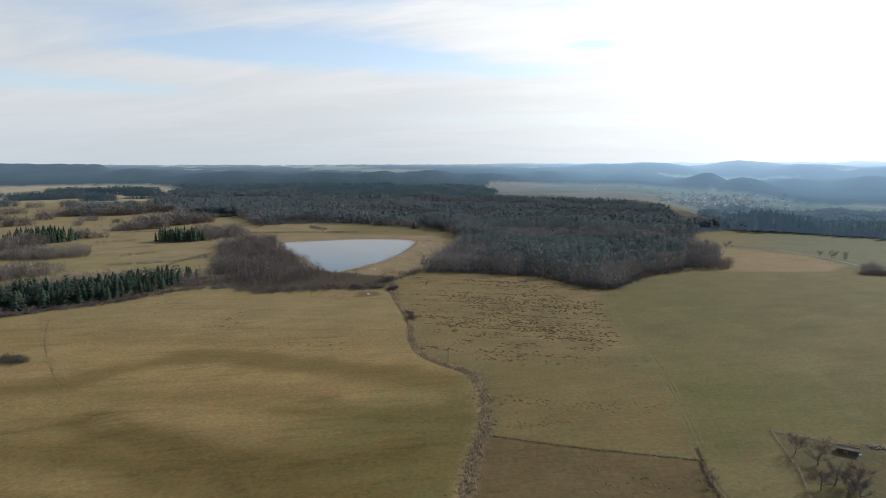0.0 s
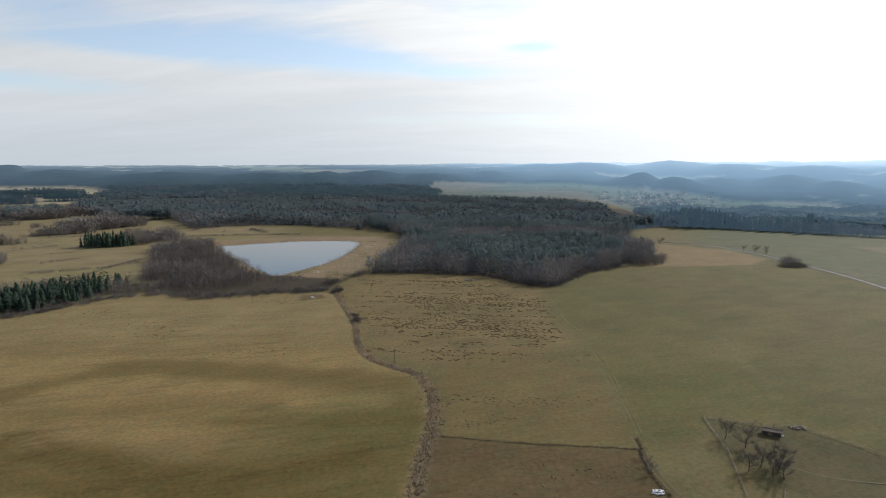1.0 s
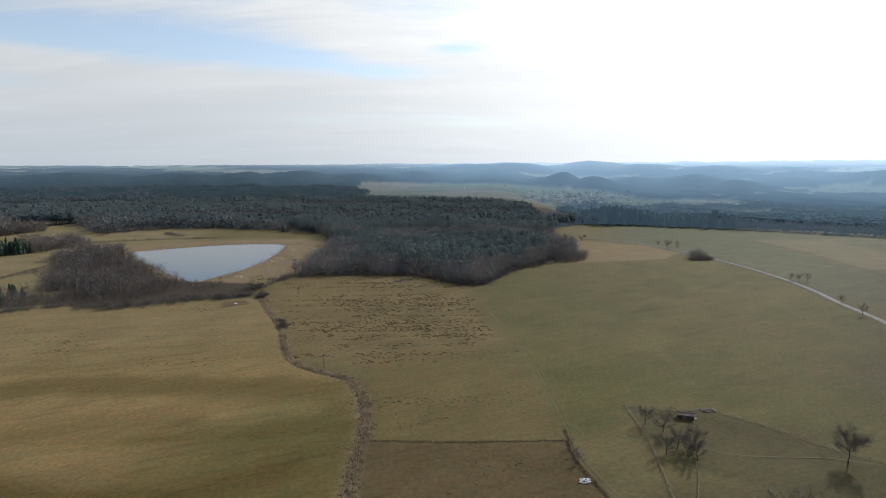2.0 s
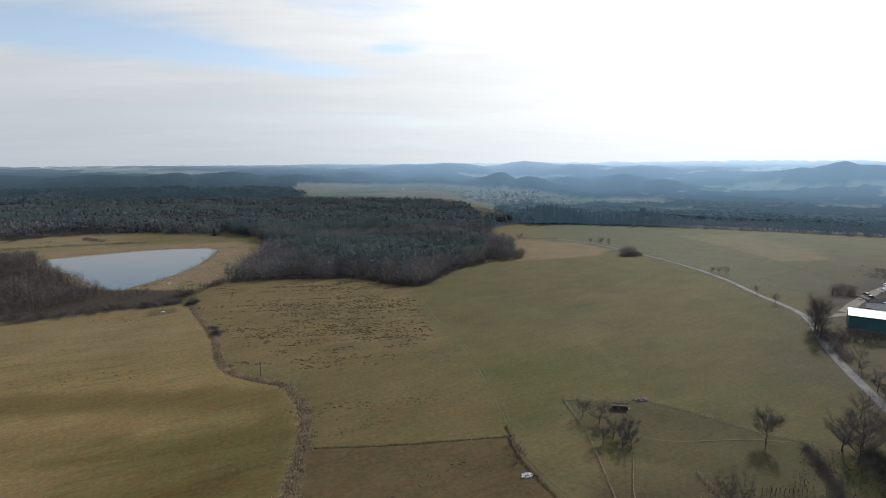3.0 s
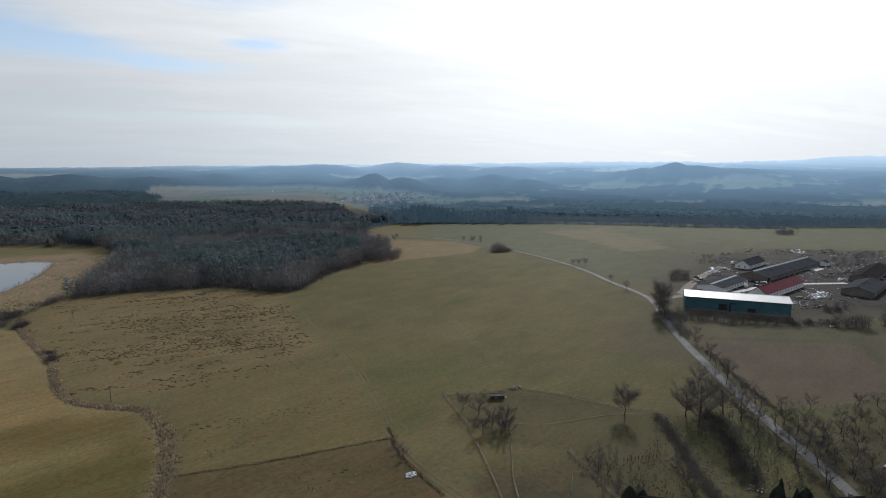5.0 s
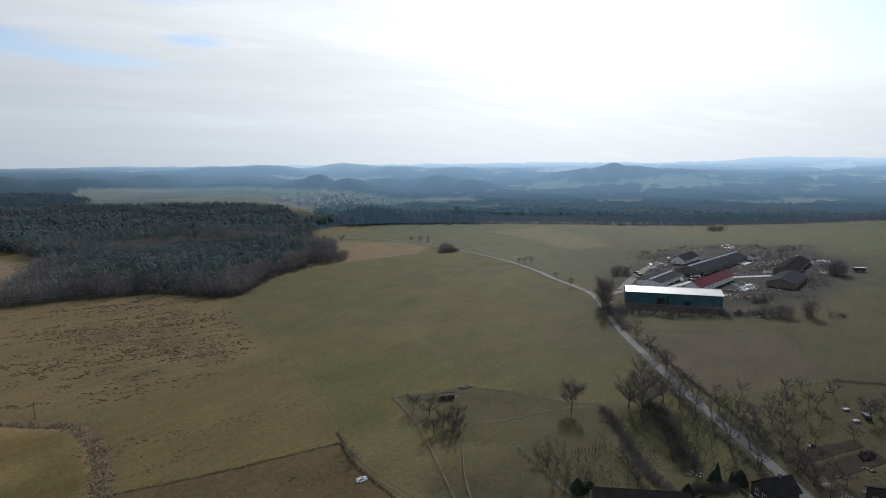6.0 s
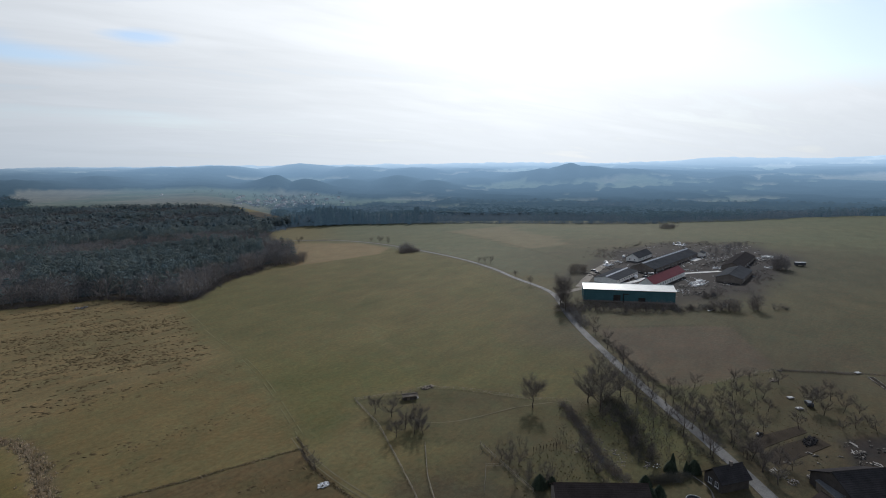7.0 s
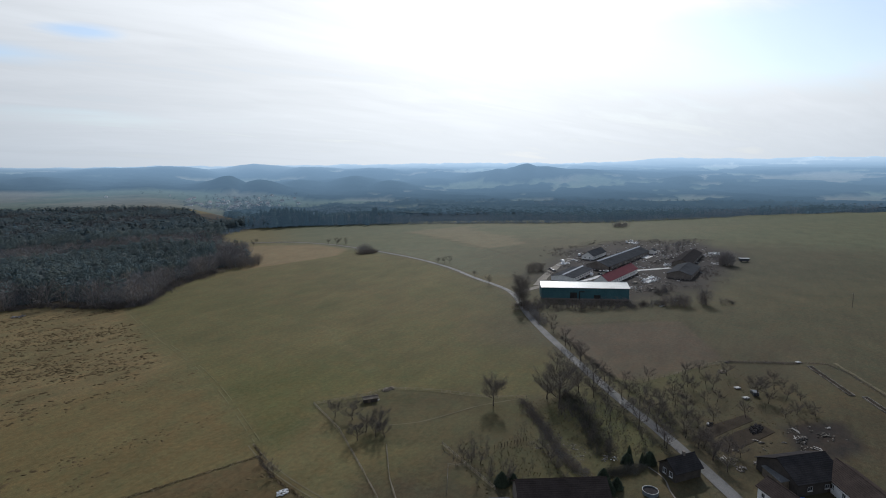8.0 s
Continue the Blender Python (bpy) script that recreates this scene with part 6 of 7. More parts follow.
def slope_bm(long, run, rise, over, thick, courses):
    """One side of a roof in stepped, overlapping courses from the eave up: x along, y inward, z up."""
    bm = bmesh.new()
    n, lean = max(1, courses), rise / run
    lift = 0.06 if n > 1 else 0.0
    ys = [-over + (run + over) * k / n for k in range(n + 1)]
    outline = [(ys[0], ys[0] * lean - thick)]
    for y0, y1 in zip(ys, ys[1:]):
        outline += [(y0, y0 * lean + lift), (y1, y1 * lean)] if lift else [(y0, y0 * lean), (y1, y1 * lean)]
    if not lift:
        outline = [outline[0], outline[1], outline[-1]]
    outline.append((ys[-1], ys[-1] * lean - thick))
    a = [bm.verts.new((-over, y, z)) for y, z in outline]
    b = [bm.verts.new((long + over, y, z)) for y, z in outline]
    bm.faces.new(a)
    bm.faces.new(b[::-1])
    for i in range(len(outline)):
        j = (i + 1) % len(outline)
        bm.faces.new((a[j], a[i], b[i], b[j]))
    bmesh.ops.recalc_face_normals(bm, faces=bm.faces[:])
    return bm


def place(ob, m):
    ob.matrix_local = m
    return ob


def window(parent, x, z, wide, high, m, frame_mat, sill=True):
    """A framed window set in a wall: frame > pane, sill."""
    bm = bmesh.new()
    w = 0.11
    box(bm, x, x + w, 0.02, 0.16, z, z + high)
    box(bm, x + wide - w, x + wide, 0.02, 0.16, z, z + high)
    box(bm, x + w, x + wide - w, 0.02, 0.16, z, z + w)
    box(bm, x + w, x + wide - w, 0.02, 0.16, z + high - w, z + high)
    box(bm, x + wide / 2 - 0.04, x + wide / 2 + 0.04, 0.03, 0.14, z + w, z + high - w)
    fr = place(part("window_frame", bm, frame_mat, parent), m)
    bm = bmesh.new()
    box(bm, x + w, x + wide - w, 0.07, 0.10, z + w, z + high - w)
    part("pane", bm, M["glass"], fr)
    if sill:
        bm = bmesh.new()
        box(bm, x - 0.08, x + wide + 0.08, -0.10, 0.04, z - 0.07, z - 0.004)
        part("sill", bm, M["concrete"], fr)


def leaf_door(parent, x, wide, high, m, mat, name="door"):
    bm = bmesh.new()
    box(bm, x, x + wide, 0.05, 0.12, -0.02, high)
    for k in range(1, 4):
        box(bm, x + wide * k / 4 - 0.03, x + wide * k / 4 + 0.03, 0.02, 0.05, 0.05, high - 0.05)
    return place(part(name, bm, mat, parent), m)


def building(name, x, y, turn, long, wide, eave, rise, wall, roof, label, category="building", windows=(), doors=(), end_windows=(), over=0.4, courses=1, frames="white", cap="", group="", chimney=False, z=None):
    """A gabled building. (x, y): its front corner; turn: degrees of its long side from east. windows and doors lie in the long front wall (start, width, sill, height)."""
    root = tagged(new(name), label, category, group)
    root.matrix_basis = pose(x, y, land_at(x, y) if z is None else z, 0, 0, turn)
    holes = [(a, a + w, s, s + h) for a, w, s, h in windows] + [(a, a + w, -0.4, h) for a, w, h in doors]
    ends = [(a, a + w, s, s + h) for a, w, s, h in end_windows]
    t = 0.35
    place(part("front_wall", wall_bm(long, eave, t, holes), M[wall], root), Matrix())
    place(part("back_wall", wall_bm(long, eave, t), M[wall], root), pose(long, wide, 0, 0, 0, 180))
    west = pose(0, wide - t, 0, 0, 0, -90)
    inner = wide - 2 * t
    lift = rise * inner / wide
    place(part("gable_wall", wall_bm(inner, eave + 0.04, t, ends, lift), M[wall], root), west)
    place(part("gable_wall", wall_bm(inner, eave + 0.04, t, (), lift), M[wall], root), pose(long, t, 0, 0, 0, 90))
    place(part("roof_slope", slope_bm(long, wide / 2, rise, over, 0.16, courses), M[roof], root), pose(0, 0, eave + 0.2))
    place(part("roof_slope", slope_bm(long, wide / 2, rise, over, 0.16, courses), M[roof], root), pose(long, wide, eave + 0.2, 0, 0, 180))
    bm = bmesh.new()
    rw = 0.9 if cap else 0.22
    prism(bm, [(-rw, -rw * 2 * rise / wide), (0, 0.10), (rw, -rw * 2 * rise / wide), (0, 0.22 if not cap else 0.5)], -over, long + over)
    place(part("ridge_cap", bm, M[cap or roof], root, "pale ridge light" if cap else ""), pose(0, wide / 2, eave + rise + 0.2, 0, 0, -90) @ pose(0, 0, 0))
    for a, w, s, h in windows:
        window(root, a, s, w, h, Matrix(), M[frames])
    for a, w, s, h in end_windows:
        window(root, a, s, w, h, west, M[frames])
    for a, w, h in doors:
        leaf_door(root, a, w, h, Matrix(), M["wood"] if w < 3 else M["dark_roof"])
    if chimney:
        bm = bmesh.new()
        box(bm, -0.3, 0.3, -0.3, 0.3, -0.8, 1.1)
        box(bm, -0.38, 0.38, -0.38, 0.38, 1.1, 1.22)
        place(part("chimney", bm, M["brick"], root, "weathered brick chimney"), pose(long * 0.62, wide / 2, eave + rise))
    return root


# the long teal hall
hall = building("long_hall", 286.5, 181.0, -54.3, 53, 19, 7.6, 1.9, "teal", "pale", "long teal metal hall with a pale sheet roof", "hall", doors=((17.5, 4.2, 4.6), (32, 4, 3.2)), over=0.5)
for k in range(1, 14):
    bm = bmesh.new()
    box(bm, k * 53 / 14 - 0.09, k * 53 / 14 + 0.09, -0.16, 0, 4.8, 7.5)
    part("rib", bm, M["teal"], hall)
bm = bmesh.new()
box(bm, -0.1, 53.1, -0.14, 0, -0.3, 0.9)
part("plinth", bm, M["brick"], hall, "grey concrete plinth")
bm = bmesh.new()
box(bm, -0.5, 53.5, -0.66, -0.50, 7.34, 7.56)
part("gutter", bm, M["dark_roof"], hall, "dark eaves gutter")
bm = bmesh.new()
box(bm, 23.0, 23.5, -0.6, -0.02, 0, 5.4)
box(bm, 23.0, 26.2, -0.6, -0.1, 5.0, 5.5)
part("pipe_duct", bm, M["dark_roof"], hall, "dark duct on the wall")

building("red_roofed_barn", 347, 165.4, 5.1, 62, 10, 3.8, 3.7, "render", "red", "white-rendered barn with a dark red sheet roof", "barn",
         windows=[(3 + 4.6 * k, 1.5, 1.1, 1.3) for k in range(12)], end_windows=((4, 1.2, 1.2, 1.4), ), over=0.5)
building("long_barn", 405, 193.0, 4.8, 106, 19, 3.0, 3.7, "brick", "grey", "long low barn with a dark grey roof and pale ridge", "barn",
         windows=[(8 + 8 * k, 2.4, 1.0, 1.2) for k in range(12)], doors=((1.0, 4, 2.8), ), cap="white")
building("low_shed", 346, 191.5, 9, 44, 17, 2.9, 1.5, "render", "grey", "low shed with a grey roof and pale ridge", "shed", windows=[(4 + 5 * k, 2.2, 1.2, 1.0) for k in range(8)], cap="white")
building("yard_house", 446, 226.5, 8, 36, 11, 3.2, 3.6, "render", "grey", "small house with a white gable and grey roof", "house", end_windows=((2.2, 1.2, 1.0, 1.3), (6.5, 1.2, 1.0, 1.3)), windows=((5, 1.4, 1, 1.3), (12, 1.4, 1, 1.3), (20, 1.4, 1, 1.3)))
building("ruined_barn", 409, 131, 9, 44, 17, 3.2, 2.8, "brick", "grey", "old dark barn with a weathered grey roof", "barn", windows=((8, 2, 1, 1.2), (20, 2, 1, 1.2), (32, 2, 1, 1.2)))
building("ruined_barn", 462, 148, 10, 72, 15, 3.0, 2.8, "brick", "dark_roof", "old dark barn with a black roof", "barn", windows=[(8 + 10 * k, 2, 1, 1.2) for k in range(6)])
building("yard_office", 514, 198, 8, 9, 6, 3.0, 1.4, "render", "grey", "small pale building in the farmyard", "building", windows=((2, 1.4, 1, 1.2), ))

# houses and outbuildings beside the road
building("cottage", 136.6, 47.4, -27, 8.4, 5.8, 2.7, 2.3, "dark_wall", "dark_roof", "dark cottage with white-framed windows and a black roof", "house", end_windows=((1.0, 1.25, 0.7, 1.5), (3.2, 1.25, 0.7, 1.5)), courses=9, over=0.5, chimney=True)
building("farmhouse", 97.5, 68.0, -45, 21, 11, 3.2, 3.6, "brick", "tile", "long house with a broad dark brown roof", "house", courses=14, over=0.5, windows=((3, 1.2, 1, 1.3), (8, 1.2, 1, 1.3), (13, 1.2, 1, 1.3)))
building("garage", 92.5, 72, -45, 4.2, 6, 2.4, 0.8, "render", "grey", "small garage with a flat grey roof", "garage", doors=((0.6, 3.0, 2.1), ), courses=6)
building("black_roofed_barn", 150.2, 23.3, -36.2, 14, 13, 3.2, 3.3, "dark_wall", "dark_roof", "broad barn with a black roof", "barn", courses=14, over=0.4, windows=((3, 1.4, 1, 1.2), (8, 1.4, 1, 1.2)))
building("grey_house", 143.4, 30.4, -126, 8.5, 5.6, 3.1, 1.8, "render", "tile", "white-walled house with a brown-grey roof", "house", windows=((1.2, 1.0, 1, 1.2), (4.2, 1.0, 1, 1.2)), courses=8)
building("lean_to", 155.5, 31.9, -135.6, 7.3, 4.3, 2.3, 0.4, "wood", "slate", "lean-to shed with a pale grey roof", "shed", courses=5, over=0.2)
building("brown_roofed_house", 162.0, 20.9, -139.6, 17, 9, 3.2, 2.6, "render", "tile", "long house with a brown tiled roof and pale walls", "house", courses=12, windows=((1.5, 1.3, 1.0, 1.4), (5, 1.3, 1.0, 1.4), (9, 1.3, 1.0, 1.4), (13, 1.3, 1.0, 1.4)), over=0.4)
building("paddock_shed", 114.4, 144.2, -28, 4.8, 2.2, 1.35, 0.3, "dark_wall", "wood", "weathered wooden shed in the paddock corner", "shed", doors=((1.2, 1.1, 1.2), ), courses=4)


# ---- yard and garden things ----
def heap(name, x, y, rx, ry, n, low, high, mat, label, seed, flat=0.4):
    """A heap of tumbled pieces."""
    r = np.random.default_rng(seed)
    cube = np.array([(a, b, c) for a in (-.5, .5) for b in (-.5, .5) for c in (-.5, .5)])
    tri = np.array([(0, 1, 3), (0, 3, 2), (4, 6, 7), (4, 7, 5), (0, 4, 5), (0, 5, 1), (2, 3, 7), (2, 7, 6), (0, 2, 6), (0, 6, 4), (1, 5, 7), (1, 7, 3)])
    vs, fs = [], []
    for k in range(n):
        s = (low + (high - low) * r.random(3) ** 2.2) * (r.uniform(0.6, 2.0), r.uniform(0.4, 0.9), flat)
        a, d = r.uniform(0, 6.28), math.sqrt(r.random())
        m = np.array(Euler((r.normal(0, 0.3), r.normal(0, 0.3), r.uniform(0, 6.28))).to_matrix())
        px, py = x + rx * d * math.cos(a), y + ry * d * math.sin(a)
        vs.append((cube * s) @ m.T + (px, py, land_at(px, py) + 0.1 + r.uniform(0, 0.6) * (1 - d) * min(rx, ry) * 0.35))
        fs.append(tri + 8 * k)
    return tagged(new(name, raw_mesh(name, np.concatenate(vs), np.concatenate(fs), mat)), label, "heap", kind="stuff")


HEAPS = (
    (390, 153, 13, 5, 70, .6, 2.6, "white", "pale rubble and sheets strewn on the yard"), (372, 156, 6, 4, 30, .5, 1.8, "stone", "pale stone heap in the farmyard"),
    (480, 178, 16, 6, 60, .5, 2.2, "scrap", "earth and rubble heap in the farmyard"), (505, 176, 22, 5, 60, .4, 1.8, "scrap", "scrap strewn in the farmyard"), (462, 166, 6, 4, 24, .6, 2.2, "white", "white sheets piled in the farmyard"),
    (520, 150, 20, 7, 60, .4, 2.0, "scrap", "scrap strewn behind the barns"), (545, 156, 16, 6, 34, .6, 2.2, "white", "white sacks and sheets behind the barns"), (580, 246, 9, 5, 24, .8, 2.8, "white", "white bales at the yard's edge"),
    (598, 228, 14, 9, 50, .4, 2.0, "scrap", "scrap at the far edge of the farmyard"), (560, 235, 12, 6, 40, .4, 1.8, "scrap", "scrap at the far edge of the farmyard"), (500, 225, 14, 6, 40, .4, 1.6, "scrap", "scrap beside the long barn"),
    (352, 152, 6, 4, 20, .5, 1.8, "white", "white sacks beside the barn"), (336, 116, 3, 2, 10, .4, 1.1, "white", "white scrap in the scrub"), (344, 182, 7, 2, 26, .5, 1.8, "wood", "stacked timber in the farmyard"),
    (430, 238, 8, 4, 24, .5, 1.8, "white", "white sheets behind the sheds"), (400, 228, 10, 5, 34, .4, 1.6, "scrap", "scrap behind the sheds"), (365, 220, 8, 4, 24, .4, 1.6, "scrap", "scrap by the yard's entrance"),
    (182.6, 39.2, 4.0, 1.5, 90, .3, 1.5, "dark_roof", "dark heap of brushwood and compost in a garden"), (176.8, 50.7, 1.9, 0.8, 22, .3, 1.1, "dark_roof", "small dark heap of garden lumber"), (176.4, 51.4, 0.9, 0.3, 5, .3, 0.9, "white", "white boards on a heap of lumber"),
    (412, 236, 6, 3, 40, .6, 2.4, "white", "white sheets heaped behind the sheds"), (384, 151, 9, 3, 60, .4, 2.0, "white", "pale boards strewn beside the barn"), (557, 158, 7, 3, 30, .5, 1.8, "white", "white sacks behind the barns"), (496, 139, 6, 3, 24, .5, 1.6, "white", "pale sheets by the copse"),
    (373, 227, 8, 2.5, 40, .4, 1.5, "scrap", "parked scrap along the yard's lane"), (268, 176, 2.0, 1.0, 14, .3, 1.1, "white", "white rubbish in the scrub"), (318, 118, 2.4, 1.2, 14, .3, .9, "white", "pale rubbish in the scrub"),
    (188.5, 30.5, 3.4, 1.6, 34, .08, .6, "stone", "pale boards and rubble by a barn"), (184, 27.5, 3.0, 1.5, 34, .25, 1.1, "scrap", "dark scrap by a barn"), (178, 26.5, 2.4, 1.0, 24, .08, .55, "stone", "pale boards by a barn"),
    (191, 22.5, 3.2, 2.2, 34, .08, .65, "stone", "pale sacks behind a barn"), (157.2, 39.6, 3.0, 1.8, 50, .08, .5, "stone", "pile of pale rubble beside the road"), (155.0, 36.5, 1.8, 1.4, 26, .2, .8, "scrap", "scrap beside the road"),
    (127.6, 147.0, 2.6, 1.3, 46, .2, 1.8, "wood", "untidy pile of old timber"), (119.0, 143.0, 1.0, 0.8, 10, .3, .9, "white", "white sheets beside a shed"),
    (67.2, 118.4, 1.6, 1.3, 44, .25, .7, "white", "stack of white sacks at the plot's corner"), (58, 378, 4, 2, 26, .4, 2.0, "scrap", "fallen tree and brushwood at the wood's edge"),
    (135.8, 66, 2, 1, 10, .3, .9, "scrap", "garden clutter beside the house"), (137, 64, 1.6, .9, 10, .12, .5, "white", "white garden furniture in a heap"), (112.5, 73.0, 1.6, .7, 14, .3, .9, "scrap", "clutter behind the farmhouse"),
    (240, 62.5, 1.4, .9, 12, .3, .9, "scrap", "brushwood at the hedge's end"), (227, 61, 2.4, 1.4, 26, .3, 1.6, "wood", "brushwood heap at the orchard's edge"), (161, 33.8, 1.6, 1.2, 18, .3, 1.1, "scrap", "clutter beside the lean-to"),
)
for i, (x, y, rx, ry, n, low, high, mat, label) in enumerate(HEAPS):
    heap("rubble_heap" if mat in ("stone", "scrap") else "sheet_heap" if mat == "white" else "timber_heap" if mat == "wood" else "brush_heap", x, y, rx, ry, n, low, high, M[mat], label, 700 + i)
# litter all over the farmyard
r = np.random.default_rng(750)
qx, qy = spread_in(YARD, 2.6, r)
inner = inside(qx, qy, [(325, 200), (402, 238), (488, 272), (590, 250), (620, 190), (545, 148), (480, 132), (380, 132), (322, 142)])
pick = inner & (waves(qx / 22, qy / 16, 751) + 0.6 * r.normal(size=len(qx)) > 1.0)


def scrap_shape(seed):
    """Three flat, tumbled boards of a heap, about a metre across."""
    q = np.random.default_rng(seed)
    cube = np.array([(a, b, c) for a in (-.5, .5) for b in (-.5, .5) for c in (-.5, .5)])
    tri = np.array([(0, 1, 3), (0, 3, 2), (4, 6, 7), (4, 7, 5), (0, 4, 5), (0, 5, 1), (2, 3, 7), (2, 7, 6), (0, 2, 6), (0, 6, 4), (1, 5, 7), (1, 7, 3)])
    vs, fs = [], []
    for k in range(3):
        m = np.array(Euler((q.normal(0, 0.25), q.normal(0, 0.25), q.uniform(0, 6.28))).to_matrix())
        vs.append((cube * (q.uniform(0.4, 1.3), q.uniform(0.2, 0.6), q.uniform(0.1, 0.5))) @ m.T + (q.normal(0, 0.4), q.normal(0, 0.4), 0.25))
        fs.append(tri + 8 * k)
    return np.concatenate(vs), np.concatenate(fs)


crumb = [scrap_shape(900 + k) for k in range(6)]
stuff("yard_litter", crumb, rows_of(qx[pick], qy[pick], r, 0.5, 1.3, 0.8, 2.0, 0.05), M["scrap"], r, "scrap, pallets and litter strewn over the farmyard", "litter")
pick = inner & (r.random(len(qx)) < 0.04 + 0.26 * (waves(qx / 26, qy / 16, 752) > 0.3))
stuff("pale_litter", crumb, rows_of(qx[pick], qy[pick], r, 0.3, 0.8, 0.9, 2.0, 0.05), M["white"], r, "pale sheets and sacks strewn over the farmyard", "litter")
for i, line in enumerate(([(151, 104), (141, 90), (131, 78.5)], [(111.5, 105), (107.8, 94)], [(131, 84), (121, 70)], [(268.5, 29), (240.5, 9.5)])):
    pts = along(line, 0.5)
    r = np.random.default_rng(760 + i)
    rows = np.array([(p[0] - 1.2 + r.normal(0, .5), p[1] + r.normal(0, .5), 0.02, r.uniform(.15, .4), r.uniform(1, 1.8)) for p in pts])
    stuff("strewn_stones", TUFTS, rows, M["stone"], r, "pale stones strewn along a garden's edge", "stones")


def board_pile(x, y, turn, n, long, label, seed):
    """Loose boards dropped across one another."""
    r = random.Random(seed)
    root = tagged(new("board_pile"), label, "boards", "board piles")
    root.matrix_basis = pose(x, y, land_at(x, y), 0, 0, turn)
    bm = bmesh.new()
    box(bm, -0.5 * long, 0.5 * long, -0.13, 0.13, 0.0, 0.05)
    bmesh.ops.bevel(bm, geom=bm.edges[:], offset=0.008, segments=1)
    board = bpy.data.meshes.new("board")
    bm.to_mesh(board)
    bm.free()
    board.materials.append(M["pale_board"])
    for k in range(n):
        ob = new("board", board)
        ob.parent = root
        ob.matrix_local = pose(r.gauss(0, 0.5), r.gauss(0, 0.9), 0.02 + 0.055 * (k % 4), r.gauss(0, 1.5), r.gauss(0, 1.0), r.gauss(0, 16)) @ Matrix.Diagonal((r.uniform(0.6, 1.15), 1, 1, 1))


M["pale_board"] = material("pale_boards", (0.17, 0.16, 0.145), (0.36, 0.34, 0.31), 3, 40, bump=0.2, per_piece=0.25)
for k, (x, y, turn, n, long) in enumerate(((190.0, 30.2, 40, 5, 2.6), (184.5, 28.2, 20, 4, 2.8), (181.0, 23.4, 60, 4, 1.8), (198.5, 23.5, -30, 4, 2.2), (157.5, 41.5, 50, 4, 2.0))):
    board_pile(x, y, turn, n, long, "loose pale boards dropped on dark earth", 740 + k)

# weeds, tufts and stones of the untidy gardens
GARDEN_W = [(100, 80), (112, 104), (128, 92), (150, 104), (166, 96), (172, 84), (150, 54), (140, 62), (118, 66)]
GARDEN_E = [(196, 80), (226, 70), (240, 62), (216, 34), (198, 12), (168, 28), (160, 44), (172, 62)]
for i, (outline, gap, mat, low, high, kinds, name, label) in enumerate((
        (GARDEN_W, 1.0, "weed", 0.15, 0.45, TUFTS, "garden_weeds", "dead weeds in a rough garden"), (GARDEN_W, 2.4, "hedge", 0.3, 0.9, SHRUBS_FAR, "garden_brambles", "low brambles in a rough garden"),
        (GARDEN_E, 1.3, "weed", 0.12, 0.40, TUFTS, "garden_weeds", "dead weeds under the fruit trees"), (GARDEN_E, 3.4, "hedge", 0.3, 0.8, SHRUBS_FAR, "garden_brambles", "low brambles under the fruit trees"),
        ([(128, 88), (140, 84), (136, 70), (126, 70)], 0.9, "stone", 0.15, 0.35, crumb, "garden_stones", "pale stones strewn on bare garden ground"),
        ([(160, 46), (170, 40), (196, 30), (200, 14), (170, 26)], 3.4, "stone", 0.2, 0.7, crumb, "garden_stones", "rubble strewn behind a barn"))):
    r = np.random.default_rng(770 + i)
    qx, qy = spread_in(outline, gap, r)
    pick = (waves(qx / 7, qy / 7, 771 + i) + 0.7 * r.normal(size=len(qx)) > 0.1) & (~inside(qx, qy, SCRAP_GROUND) | (mat == "stone"))
    stuff(name, kinds, rows_of(qx[pick], qy[pick], r, low, high, 1.0, 2.2, 0.04), M[mat], r, label, "stones" if mat == "stone" else "weeds")


def vehicle(x, y, turn, van, mat, label):
    """A parked car or van: body > windows, bumper; four wheels."""
    long, high = (5.2, 2.2) if van else (4.2, 1.45)
    root = tagged(new("parked_van" if van else "parked_car"), label, "van" if van else "car", "parked vehicles")
    root.matrix_basis = pose(x, y, land_at(x, y) + 0.02, 0, 0, turn)
    side = [(0, .35), (long, .35), (long, .95), (long - .9, 1.05), (long - 1.7, high), (.35, high), (0, .95)]
    bm = bmesh.new()
    prism(bm, side, -0.85, 0.85)
    bmesh.ops.bevel(bm, geom=bm.edges[:], offset=0.06, segments=1)
    body = part("body", bm, mat, root)
    bm = bmesh.new()
    box(bm, 0.5, long - 1.75, -0.862, 0.862, high - 0.62, high - 0.14)
    part("side_window", bm, M["glass"], body)
    for wx in (0.85, long - 0.9):
        for wy in (-0.78, 0.78):
            bm = bmesh.new()
            bmesh.ops.create_cone(bm, cap_ends=True, segments=12, radius1=0.33, radius2=0.33, depth=0.2, matrix=pose(wx, wy, 0.33, 90))
            part("wheel", bm, M["rubber"], root)


